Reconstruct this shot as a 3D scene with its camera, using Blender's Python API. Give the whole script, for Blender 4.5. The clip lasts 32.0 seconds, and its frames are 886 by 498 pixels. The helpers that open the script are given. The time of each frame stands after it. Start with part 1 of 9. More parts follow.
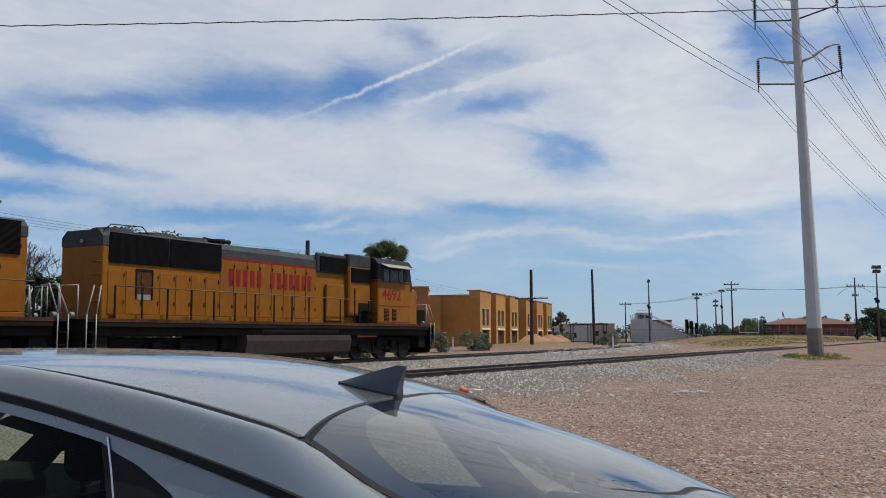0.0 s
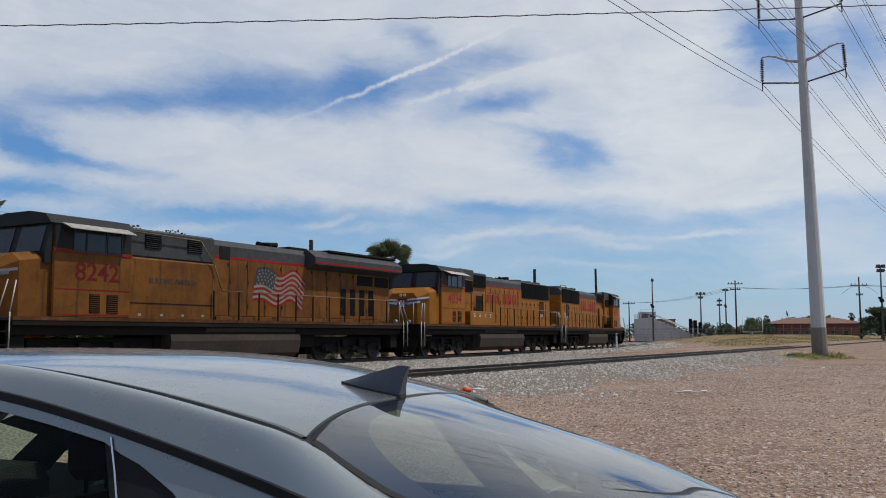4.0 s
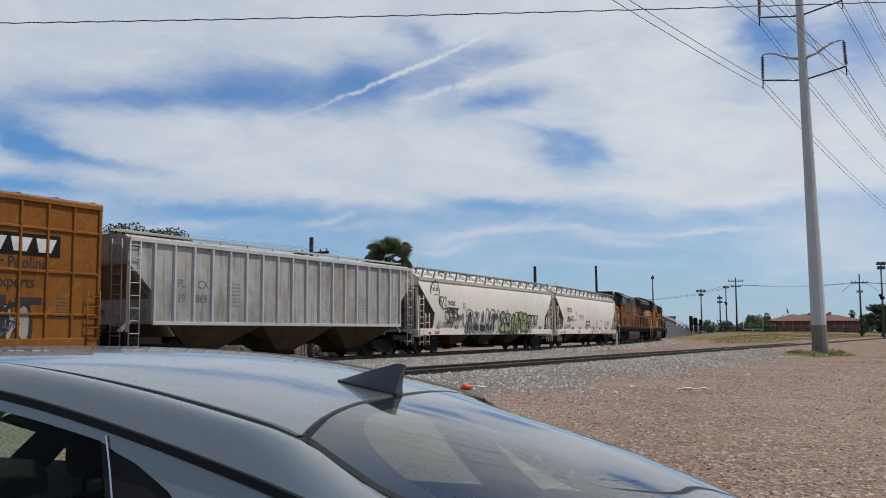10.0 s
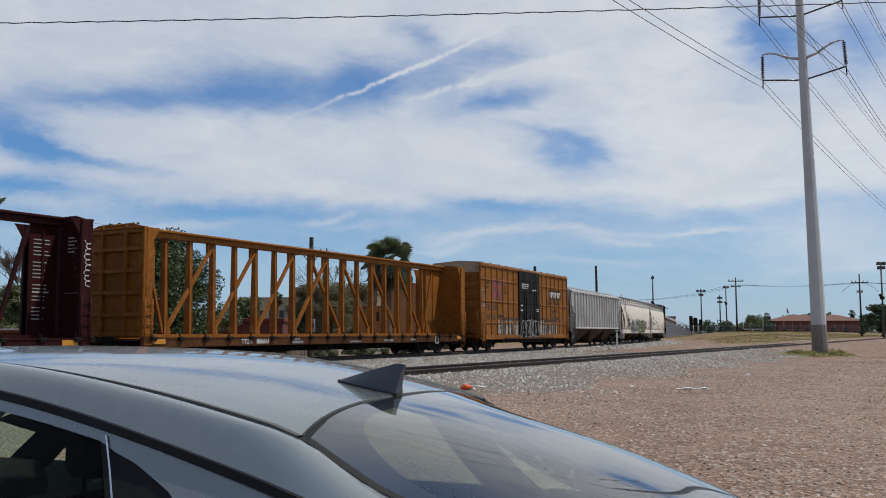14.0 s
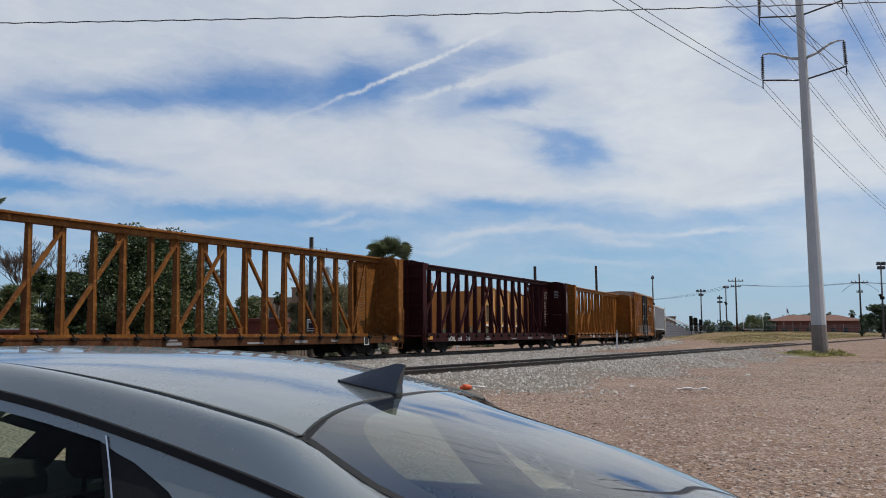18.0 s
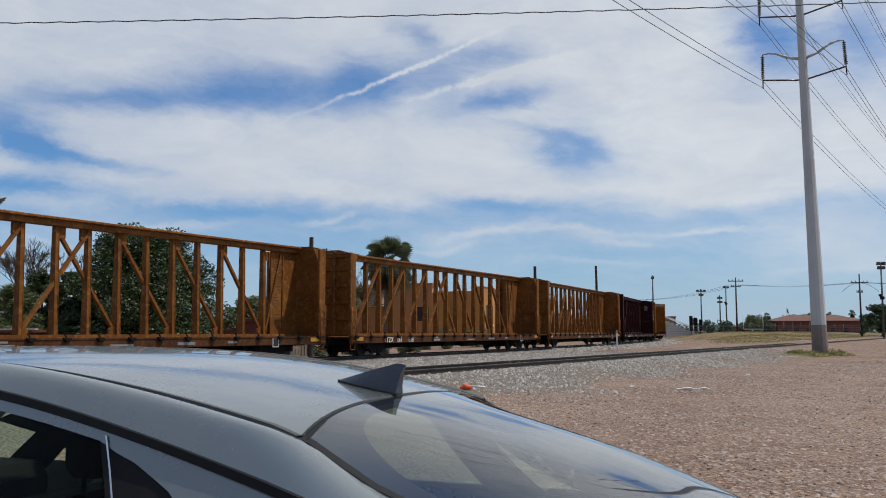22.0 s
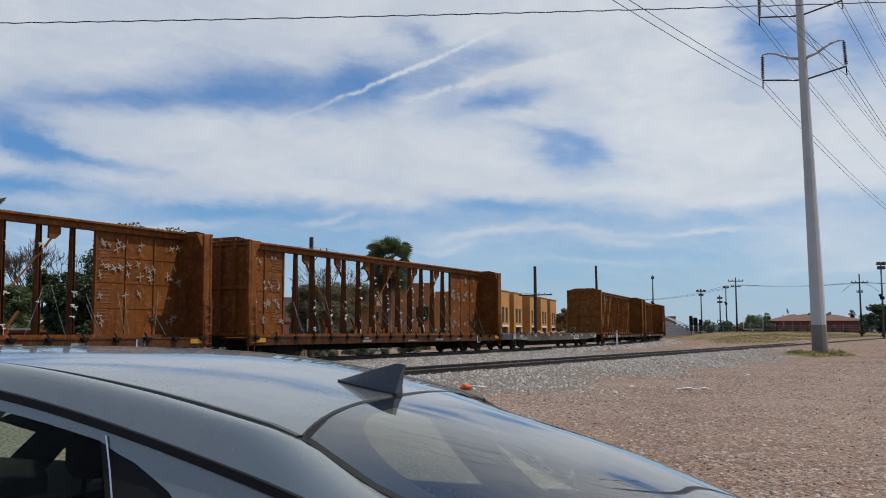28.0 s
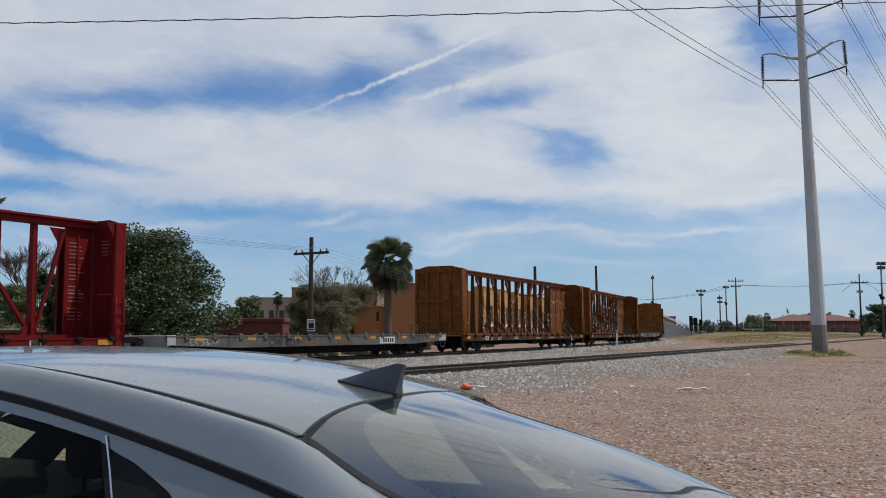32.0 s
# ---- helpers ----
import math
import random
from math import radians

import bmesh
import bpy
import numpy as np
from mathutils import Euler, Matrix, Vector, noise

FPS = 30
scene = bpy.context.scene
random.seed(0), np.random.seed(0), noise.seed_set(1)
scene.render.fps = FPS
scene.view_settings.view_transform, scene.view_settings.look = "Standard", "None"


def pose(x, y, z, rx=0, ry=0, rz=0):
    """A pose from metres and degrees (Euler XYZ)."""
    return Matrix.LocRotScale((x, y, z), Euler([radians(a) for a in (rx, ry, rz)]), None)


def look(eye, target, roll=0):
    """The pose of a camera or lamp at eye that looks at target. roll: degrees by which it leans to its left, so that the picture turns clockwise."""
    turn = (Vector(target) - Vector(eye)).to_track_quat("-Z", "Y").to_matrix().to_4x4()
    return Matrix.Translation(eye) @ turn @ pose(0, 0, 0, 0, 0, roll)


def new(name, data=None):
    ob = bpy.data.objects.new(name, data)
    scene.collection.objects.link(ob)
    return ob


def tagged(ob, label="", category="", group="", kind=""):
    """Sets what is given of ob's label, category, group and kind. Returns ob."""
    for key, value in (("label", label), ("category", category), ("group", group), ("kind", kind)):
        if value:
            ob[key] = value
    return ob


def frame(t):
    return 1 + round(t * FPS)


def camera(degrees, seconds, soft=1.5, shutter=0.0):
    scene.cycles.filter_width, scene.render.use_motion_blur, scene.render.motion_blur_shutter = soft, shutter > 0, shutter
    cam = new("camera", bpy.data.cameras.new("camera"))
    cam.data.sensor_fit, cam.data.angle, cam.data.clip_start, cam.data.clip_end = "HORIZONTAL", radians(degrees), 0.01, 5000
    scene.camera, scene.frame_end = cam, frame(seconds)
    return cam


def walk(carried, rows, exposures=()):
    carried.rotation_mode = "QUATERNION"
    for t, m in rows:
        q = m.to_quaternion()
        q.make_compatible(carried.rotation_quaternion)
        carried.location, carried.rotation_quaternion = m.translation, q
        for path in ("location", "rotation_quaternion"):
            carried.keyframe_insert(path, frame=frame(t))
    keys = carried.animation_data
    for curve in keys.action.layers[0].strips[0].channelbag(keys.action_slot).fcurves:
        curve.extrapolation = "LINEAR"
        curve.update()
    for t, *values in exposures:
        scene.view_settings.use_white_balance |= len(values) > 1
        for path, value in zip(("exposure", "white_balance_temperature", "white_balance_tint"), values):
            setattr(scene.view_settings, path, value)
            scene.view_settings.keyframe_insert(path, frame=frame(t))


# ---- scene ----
# ---- camera and its small sway, then standing still ----
EYE = 1.50
RAIL = EYE - 1.036
LENS = math.degrees(2 * math.atan(784 / 1613.1))
TILT, LEAN = 5.277, -0.24
cam = camera(LENS, 32.0, soft=1.0)


def stand(pan, tilt, dx, dz):
    """The camera's pose: degrees turned to the right and up, metres aside and up."""
    a, b = radians(pan), radians(TILT + tilt)
    eye = Vector((dx, 0, EYE + dz))
    return look(eye, eye + Vector((math.sin(a) * math.cos(b), math.cos(a) * math.cos(b), math.sin(b))), LEAN)


walk(cam, [
    (0.0, stand(0.250, 0.217, -0.0129, -0.0048)), (0.5, stand(0.125, 0.255, -0.0110, -0.0048)),
    (1.0, stand(0.095, 0.274, -0.0124, -0.0035)), (1.5, stand(-0.060, 0.272, -0.0140, -0.0034)),
    (2.0, stand(-0.010, 0.274, -0.0143, -0.0028)), (2.5, stand(-0.010, 0.243, -0.0143, -0.0024)),
    (3.0, stand(-0.045, 0.243, -0.0136, -0.0024)), (3.5, stand(0.045, 0.217, -0.0137, -0.0034)),
    (4.5, stand(0.010, 0.110, -0.0060, -0.0020)), (5.5, stand(-0.053, 0.000, 0.0013, -0.0007)),
    (6.0, stand(-0.230, 0.000, 0.0003, 0.0020)), (6.5, stand(-0.010, -0.053, -0.0021, 0.0027)),
    (7.0, stand(-0.020, -0.083, -0.0011, 0.0045)), (7.5, stand(0.0, -0.082, -0.0021, 0.0051)),
    (8.0, stand(0.0, -0.053, -0.0014, 0.0027)), (8.5, stand(0, 0, 0, 0)), (9.0, stand(0, 0, 0, 0)),
    (32.0, stand(0, 0, 0, 0))], exposures=[(0.0, 0.0), (32.0, 0.0)])

# ---- sun and sky ----
SUN_UP, SUN_TURN = 62.0, 87.0   # degrees above the ground; degrees to the right of straight ahead
sun_way = Vector((math.sin(radians(SUN_TURN)) * math.cos(radians(SUN_UP)),
                  math.cos(radians(SUN_TURN)) * math.cos(radians(SUN_UP)), math.sin(radians(SUN_UP))))
sun = new("sun", bpy.data.lights.new("sun", "SUN"))
sun.data.energy, sun.data.angle, sun.data.color = 3.5, radians(0.6), (1.0, 0.945, 0.86)
sun.matrix_world = look(sun_way * 200, (0, 0, 0))


class Nodes:
    """Short hand for a node tree."""

    def __init__(self, tree):
        self.tree = tree
        tree.nodes.clear()

    def add(self, kind, inputs=(), **sets):
        n = self.tree.nodes.new(kind)
        if "operation" in sets:
            n.operation = sets["operation"]
        if "data_type" in sets:
            n.data_type, n.blend_type, n.clamp_factor = sets["data_type"], sets["blend_type"], True
        if "interpolation_type" in sets:
            n.interpolation_type = sets["interpolation_type"]
        for k, v in (inputs.items() if isinstance(inputs, dict) else enumerate(inputs)):
            if v is None:
                continue
            if isinstance(v, bpy.types.NodeSocket):
                self.tree.links.new(v, n.inputs[k])
            else:
                n.inputs[k].default_value = v
        return n

    def math(self, op, a, b=None, c=None):
        return self.add("ShaderNodeMath", [a, b, c], operation=op).outputs[0]

    def mix(self, f, a, b, blend="MIX"):
        n = self.add("ShaderNodeMix", data_type="RGBA", blend_type=blend)
        for k, v in ((0, f), (6, a), (7, b)):
            if isinstance(v, bpy.types.NodeSocket):
                self.tree.links.new(v, n.inputs[k])
            else:
                n.inputs[k].default_value = v if k == 0 else (*v, 1) if len(v) == 3 else v
        return n.outputs[2]

    def ramp(self, f, lo, hi):
        return self.add("ShaderNodeMapRange", [f, lo, hi, 0.0, 1.0], interpolation_type="SMOOTHSTEP").outputs[0]

    def noise(self, vec, scale, detail=3.0, rough=0.55, distort=0.0):
        return self.add("ShaderNodeTexNoise", {"Vector": vec, "Scale": scale, "Detail": detail, "Roughness": rough,
                                               "Distortion": distort}).outputs[0]


def build_sky():
    world = bpy.data.worlds.new("sky")
    scene.world = world
    world.use_nodes = True
    n = Nodes(world.node_tree)
    way = n.add("ShaderNodeTexCoord").outputs["Generated"]
    sky = n.add("ShaderNodeTexSky", [way])
    sky.sky_type, sky.sun_disc, sky.sun_elevation, sky.sun_rotation = "NISHITA", False, radians(SUN_UP), radians(SUN_TURN)
    sky.air_density, sky.dust_density, sky.ozone_density = 1.0, 0.6, 1.6
    blue = n.add("ShaderNodeVectorMath", [sky.outputs[0], (0.047, 0.075, 0.106)], operation="MULTIPLY").outputs[0]
    x, y, z = n.add("ShaderNodeSeparateXYZ", [way]).outputs
    az = n.math("ARCTAN2", x, y)
    el = n.math("ARCSINE", z)
    az, el = n.math("MULTIPLY", az, 57.2958), n.math("MULTIPLY", el, 57.2958)

    def blob(a, e, wa, we, turn, gain):
        """A soft oval in the sky: its middle, half widths and slope, all in degrees."""
        c, s = math.cos(radians(turn)), math.sin(radians(turn))
        da, de = n.math("SUBTRACT", az, a), n.math("SUBTRACT", el, e)
        p = n.math("ADD", n.math("MULTIPLY", da, c / wa), n.math("MULTIPLY", de, s / wa))
        q = n.math("ADD", n.math("MULTIPLY", da, -s / we), n.math("MULTIPLY", de, c / we))
        r = n.math("ADD", n.math("MULTIPLY", p, p), n.math("MULTIPLY", q, q))
        return n.math("MULTIPLY", n.math("POWER", 2.718, n.math("MULTIPLY", r, -1.0)), gain)

    def streak(a0, e0, a1, e1, wide, gain):
        """A vapour trail from one place to another."""
        turn = math.degrees(math.atan2(e1 - e0, a1 - a0))
        return blob((a0 + a1) / 2, (e0 + e1) / 2, math.hypot(a1 - a0, e1 - e0) * 0.55, wide, turn, gain)

    flat = n.add("ShaderNodeCombineXYZ", [n.math("MULTIPLY", az, 0.045), n.math("MULTIPLY", el, 0.10), 0.0]).outputs[0]
    big = n.noise(flat, 1.0, 5.0, 0.55, 0.6)
    bend_way = n.add("ShaderNodeCombineXYZ", [n.math("MULTIPLY", az, 0.16), n.math("MULTIPLY", el, 0.34), 5.3]).outputs[0]
    bend = n.add("ShaderNodeTexNoise", {"Vector": bend_way, "Scale": 1.0, "Detail": 6.0, "Roughness": 0.62})
    bend_a, bend_e, _ = n.add("ShaderNodeSeparateColor", [bend.outputs["Color"]]).outputs
    true_az, true_el = az, el
    az = n.math("MULTIPLY_ADD", n.math("SUBTRACT", bend_a, 0.5), 6.5, az)
    el = n.math("MULTIPLY_ADD", n.math("SUBTRACT", bend_e, 0.5), 2.4, el)
    wisp_way = n.add("ShaderNodeCombineXYZ", [n.math("ADD", n.math("MULTIPLY", az, 0.13), n.math("MULTIPLY", el, 0.10)),
                                              n.math("MULTIPLY", el, 0.40), 3.7]).outputs[0]
    wisp = n.noise(wisp_way, 1.0, 6.0, 0.6, 0.9)
    fray_way = n.add("ShaderNodeCombineXYZ", [n.math("ADD", n.math("MULTIPLY", az, 0.45), n.math("MULTIPLY", el, 0.5)), n.math("MULTIPLY", el, 1.2), 9.1]).outputs[0]
    fray = n.noise(fray_way, 1.0, 6.0, 0.68, 0.4)
    dens = n.math("ADD", n.math("MULTIPLY", n.math("SUBTRACT", big, 0.5), 0.35), n.math("MULTIPLY", n.math("SUBTRACT", wisp, 0.5), 0.55))
    dens = n.math("ADD", dens, n.math("MULTIPLY", n.math("SUBTRACT", fray, 0.5), 0.32))
    dens = n.math("ADD", dens, n.math("MULTIPLY_ADD", n.ramp(el, 7.3, 9.1), 0.60, 0.29))
    for b in SKY_GAPS + SKY_BANKS:
        dens = n.math("ADD", dens, blob(*b))
    rough_a, rough_e, _ = n.add("ShaderNodeSeparateColor", [n.add("ShaderNodeTexNoise", {"Vector": way, "Scale": 45.0, "Detail": 4.0, "Roughness": 0.7}).outputs["Color"]]).outputs
    az = n.math("MULTIPLY_ADD", n.math("SUBTRACT", rough_a, 0.5), 0.9, true_az)
    el = n.math("MULTIPLY_ADD", n.math("SUBTRACT", rough_e, 0.5), 0.55, true_el)
    trail = None
    for b in SKY_TRAILS:
        s = streak(*b)
        trail = s if trail is None else n.math("ADD", trail, s)
    az, el = true_az, true_el
    frayed = n.math("MULTIPLY", trail, n.ramp(n.noise(way, 75.0, 4.0, 0.7), 0.22, 0.60))
    cover = n.math("MINIMUM", n.math("ADD", n.ramp(dens, -0.17, 1.06), frayed), 0.97)
    cover = n.math("MULTIPLY", cover, n.ramp(el, -2.0, 5.0))
    cover = n.math("MULTIPLY", cover, n.math("MULTIPLY_ADD", n.ramp(el, 36.0, 72.0), -0.75, 1.0))
    cover = n.math("MULTIPLY", cover, n.math("ADD", n.math("MULTIPLY", n.ramp(y, -0.05, 0.55), 0.52), 0.48))
    shade = n.math("ADD", n.ramp(n.noise(flat, 2.6, 4.0, 0.6, 0.4), 0.25, 0.8), n.math("MULTIPLY_ADD", n.ramp(az, -15.0, 30.0), 0.75, -0.30))
    white = n.mix(shade, (0.545, 0.595, 0.675), (0.68, 0.715, 0.755))
    mixed = n.mix(cover, blue, white)
    part_haze = n.mix(n.math("MULTIPLY", n.ramp(el, 9.0, -1.0), 0.54), mixed, (0.335, 0.515, 0.735))
    part_haze = n.mix(n.math("MULTIPLY", n.ramp(el, 4.2, 0.0), 0.5), part_haze, (0.47, 0.57, 0.665))
    bg = n.add("ShaderNodeBackground", {"Color": part_haze, "Strength": 1.0})
    out = n.add("ShaderNodeOutputWorld")
    n.tree.links.new(bg.outputs[0], out.inputs[0])


# middle (degrees aside, up), half widths, slope, gain
SKY_GAPS = [(-11.6, 15.4, 5.4, 1.38, -3, -0.74), (-18.7, 13.8, 7.5, 0.95, 5, -0.66), (-5, 15.8, 2.7, 1.71, 12, -0.72), (-1.4, 18.4, 1.5, 0.92, -20, -0.5), (-0.7, 15.8, 2.5, 1.49, 10, -0.45), (-25.1, 11.2, 3.0, 1.28, -24, -0.85), (-21.7, 10.1, 4.3, 0.46, -9, -0.62), (-25.0, 8.6, 3.6, 0.60, -4, -0.85), (2.8, 17.3, 2.7, 0.85, 4, -0.55), (3.5, 14.4, 3.2, 0.85, 8, -0.76), (8.5, 11.3, 2.2, 1.49, -20, -0.66), (5.6, 12.5, 3.4, 0.46, -10, -0.32), (20.3, 17, 2.5, 2.13, -42, -0.8), (25.4, 16.6, 2.5, 2.66, 0, -0.6), (2.7, 8.1, 3.9, 0.50, -6, -0.45), (-14.8, 7.5, 6.7, 0.43, -2, -0.35)]
SKY_BANKS = [(15.9, 7.8, 6.7, 0.57, 2, 0.35), (-22.6, 7.7, 6.0, 0.36, -2, 0.3), (24.1, 6.3, 4.3, 1.42, 0, 0.35), (23.1, 4.2, 4.6, 1.24, 0, 0.3), (-5.2, 8.6, 7.1, 0.50, -3, 0.2), (-7.4, 7.1, 1.3, 0.28, 14, 0.42), (-5, 6.7, 2.1, 0.21, 0, 0.25), (2.4, 6.4, 3.4, 0.32, 5, 0.42), (8, 6.1, 3.9, 0.25, -3, 0.4), (15.7, 6.1, 3.0, 0.18, 2, 0.36), (0.6, 5.5, 2.1, 0.25, 5, 0.3), (10.6, 5.5, 2.7, 0.21, -6, 0.28), (9, 4.2, 3.6, 0.21, -3, 0.25), (-16.8, 6.6, 4.3, 0.25, 4, 0.25), (23.4, 3.6, 5.0, 0.32, 4, 0.25), (-21.6, 5.4, 4.3, 0.21, -4, 0.2)]
SKY_TRAILS = [(-7, 14.4, 1.1, 17.7, 0.12, 0.95), (-1.1, 14.9, 6.4, 16.7, 0.20, 0.7)]
build_sky()


# ---- materials ----
def material(name, base, alt=None, rough=0.6, metal=0.0, grain=6.0, fine=60.0, bump=0.15, streak=0.0, streak_colour=(0.10, 0.05, 0.025),
             spots=0.0, coat=0.0, stretch=(1, 1, 1), by_piece=0.0, depth=0.01, spec=0.35, fade=0.0):
    """Paint, wood, stone or metal: two tones in broad patches, fine grain, rust or dirt running down, spots, relief."""
    m = bpy.data.materials.new(name)
    m.use_nodes = True
    n = Nodes(m.node_tree)
    alt = alt or tuple(c * 0.72 for c in base)
    at = n.add("ShaderNodeTexCoord").outputs["Object"]
    info = n.add("ShaderNodeObjectInfo").outputs["Random"]
    shift = n.add("ShaderNodeVectorMath", [at, n.add("ShaderNodeCombineXYZ", [n.math("MULTIPLY", info, 17.0)] * 3).outputs[0]],
                  operation="ADD").outputs[0]
    place = n.add("ShaderNodeMapping", {"Vector": shift, "Scale": stretch}).outputs[0]
    broad = n.noise(place, grain * 0.12, 4.0, 0.6)
    mid = n.noise(place, grain, 4.0, 0.62)
    small = n.noise(place, fine, 2.0, 0.6)
    f = n.ramp(n.math("ADD", n.math("MULTIPLY", broad, 0.6), n.math("MULTIPLY", mid, 0.4)), 0.36, 0.66)
    colour = n.mix(f, base, alt)
    colour = n.mix(n.math("MULTIPLY", n.ramp(small, 0.35, 0.75), 0.35), colour, tuple(c * 0.6 for c in base))
    if fade > 0:
        pale = n.ramp(n.noise(shift, grain * 0.55, 6.0, 0.7, 1.2), 0.50, 0.68)
        colour = n.mix(n.math("MULTIPLY", pale, fade), colour, tuple(min(0.8, c * 1.7 + 0.03) for c in base))
    if streak > 0:
        run = n.add("ShaderNodeMapping", {"Vector": shift, "Scale": (5.0, 5.0, 0.35)}).outputs[0]
        s = n.ramp(n.noise(run, 1.0, 5.0, 0.65), 0.72 - 0.35 * streak, 0.86 - 0.2 * streak)
        colour = n.mix(n.math("MULTIPLY", s, min(1.0, 0.35 + streak * 0.6)), colour, streak_colour)
    if spots > 0:
        s = n.ramp(n.noise(shift, grain * 2.3, 5.0, 0.7, 0.8), 0.70 - 0.3 * spots, 0.78 - 0.2 * spots)
        colour = n.mix(n.math("MULTIPLY", s, 0.8), colour, streak_colour)
    if by_piece > 0:
        v = n.math("ADD", n.math("MULTIPLY", n.math("SUBTRACT", info, 0.5), by_piece), 1.0)
        colour = n.mix(1.0, colour, n.add("ShaderNodeCombineXYZ", [v, v, v]).outputs[0], "MULTIPLY")
    r = n.math("ADD", n.math("MULTIPLY", mid, 0.25), rough - 0.12)
    b = n.add("ShaderNodeBump", {"Strength": bump, "Distance": depth,
                                 "Height": n.math("ADD", n.math("MULTIPLY", mid, 0.6), n.math("MULTIPLY", small, 0.4))}).outputs[0]
    p = n.add("ShaderNodeBsdfPrincipled", {"Base Color": colour, "Roughness": r, "Metallic": metal, "Normal": b, "Coat Weight": coat, "Specular IOR Level": spec})
    n.tree.links.new(p.outputs[0], n.add("ShaderNodeOutputMaterial").inputs[0])
    return m


def glass(name, tint, rough=0.0, gloss=1.0, least=0.0):
    """A thin pane: part mirror, part tinted see-through."""
    m = bpy.data.materials.new(name)
    m.use_nodes = True
    n = Nodes(m.node_tree)
    fr = n.add("ShaderNodeFresnel", {"IOR": 1.52}).outputs[0]
    see = n.add("ShaderNodeBsdfTransparent", [(*tint, 1)]).outputs[0]
    shine = n.add("ShaderNodeBsdfGlossy", {"Color": (1, 1, 1, 1), "Roughness": rough}).outputs[0]
    mix = n.add("ShaderNodeMixShader", [n.math("MINIMUM", n.math("MULTIPLY_ADD", n.math("MAXIMUM", n.math("SUBTRACT", fr, 0.03), 0.01), gloss, least), 1.0), see, shine]).outputs[0]
    n.tree.links.new(mix, n.add("ShaderNodeOutputMaterial").inputs[0])
    return m


# ---- mesh building ----
class Shape:
    """Collects pieces of geometry for ONE mesh."""

    def __init__(self):
        self.v, self.f, self.smooth = [], [], []

    def put(self, verts, faces, smooth=False):
        k = len(self.v)
        self.v += [tuple(p) for p in verts]
        self.f += [tuple(i + k for i in f) for f in faces]
        self.smooth += [smooth] * len(faces)
        return self

    def box(self, x0, x1, y0, y1, z0, z1, c=0.0):
        """A box, its edges cut off by c."""
        x0, x1, y0, y1, z0, z1 = min(x0, x1), max(x0, x1), min(y0, y1), max(y0, y1), min(z0, z1), max(z0, z1)
        c = min(c, (x1 - x0) * 0.45, (y1 - y0) * 0.45, (z1 - z0) * 0.45)
        if c <= 0:
            v = [(x, y, z) for x in (x0, x1) for y in (y0, y1) for z in (z0, z1)]
            return self.put(v, [(0, 1, 3, 2), (4, 6, 7, 5), (0, 4, 5, 1), (2, 3, 7, 6), (0, 2, 6, 4), (1, 5, 7, 3)])
        lo, hi = (x0, y0, z0), (x1, y1, z1)
        v, idx = [], {}
        for a in (0, 1):
            for b in (0, 1):
                for d in (0, 1):
                    s = (a, b, d)
                    corner = [hi[i] if s[i] else lo[i] for i in range(3)]
                    for ax in range(3):
                        p = [corner[i] if i == ax else corner[i] + (-c if s[i] else c) for i in range(3)]
                        idx[(s, ax)] = len(v)
                        v.append(p)
        f = []
        for ax in range(3):
            o = [i for i in range(3) if i != ax]
            for side in (0, 1):
                q = []
                for s1, s2 in ((0, 0), (1, 0), (1, 1), (0, 1)):
                    s = [0, 0, 0]
                    s[ax], s[o[0]], s[o[1]] = side, s1, s2
                    q.append(idx[(tuple(s), ax)])
                f.append(q)
            for s1 in (0, 1):
                for s2 in (0, 1):
                    a, b = [0, 0, 0], [0, 0, 0]
                    a[o[0]] = b[o[0]] = s1
                    a[o[1]] = b[o[1]] = s2
                    b[ax] = 1
                    a, b = tuple(a), tuple(b)
                    f.append([idx[(a, o[0])], idx[(b, o[0])], idx[(b, o[1])], idx[(a, o[1])]])
        for a in (0, 1):
            for b in (0, 1):
                for d in (0, 1):
                    f.append([idx[((a, b, d), ax)] for ax in range(3)])
        return self.put(v, f)

    def rod(self, p, q, r, r2=None, n=8, ends=True):
        """A round bar from p to q."""
        p, q = Vector(p), Vector(q)
        r2 = r if r2 is None else r2
        w = (q - p).normalized()
        a = w.orthogonal().normalized()
        b = w.cross(a)
        v = []
        for k in range(n):
            t = 2 * math.pi * k / n
            d = a * math.cos(t) + b * math.sin(t)
            v += [p + d * r, q + d * r2]
        self.put(v, [(2 * k, 2 * ((k + 1) % n), 2 * ((k + 1) % n) + 1, 2 * k + 1) for k in range(n)], True)
        if ends:
            self.put([v[2 * k] for k in range(n)][::-1], [tuple(range(n))])
            self.put([v[2 * k + 1] for k in range(n)], [tuple(range(n))])
        return self

    def bent(self, pts, r, n=6):
        """A bent round bar through points."""
        for a, b in zip(pts, pts[1:]):
            self.rod(a, b, r, n=n)
        return self

    def bar(self, p, q, wide, thick, up=(0, 0, 1)):
        """A square bar from p to q; wide lies across `up`."""
        p, q = Vector(p), Vector(q)
        w = (q - p).normalized()
        a = w.cross(Vector(up))
        a = (a if a.length > 1e-4 else w.orthogonal()).normalized() * wide / 2
        b = w.cross(a).normalized() * thick / 2
        v = [e + s * a + t * b for e in (p, q) for s, t in ((-1, -1), (1, -1), (1, 1), (-1, 1))]
        return self.put(v, [(0, 1, 5, 4), (1, 2, 6, 5), (2, 3, 7, 6), (3, 0, 4, 7), (3, 2, 1, 0), (4, 5, 6, 7)])

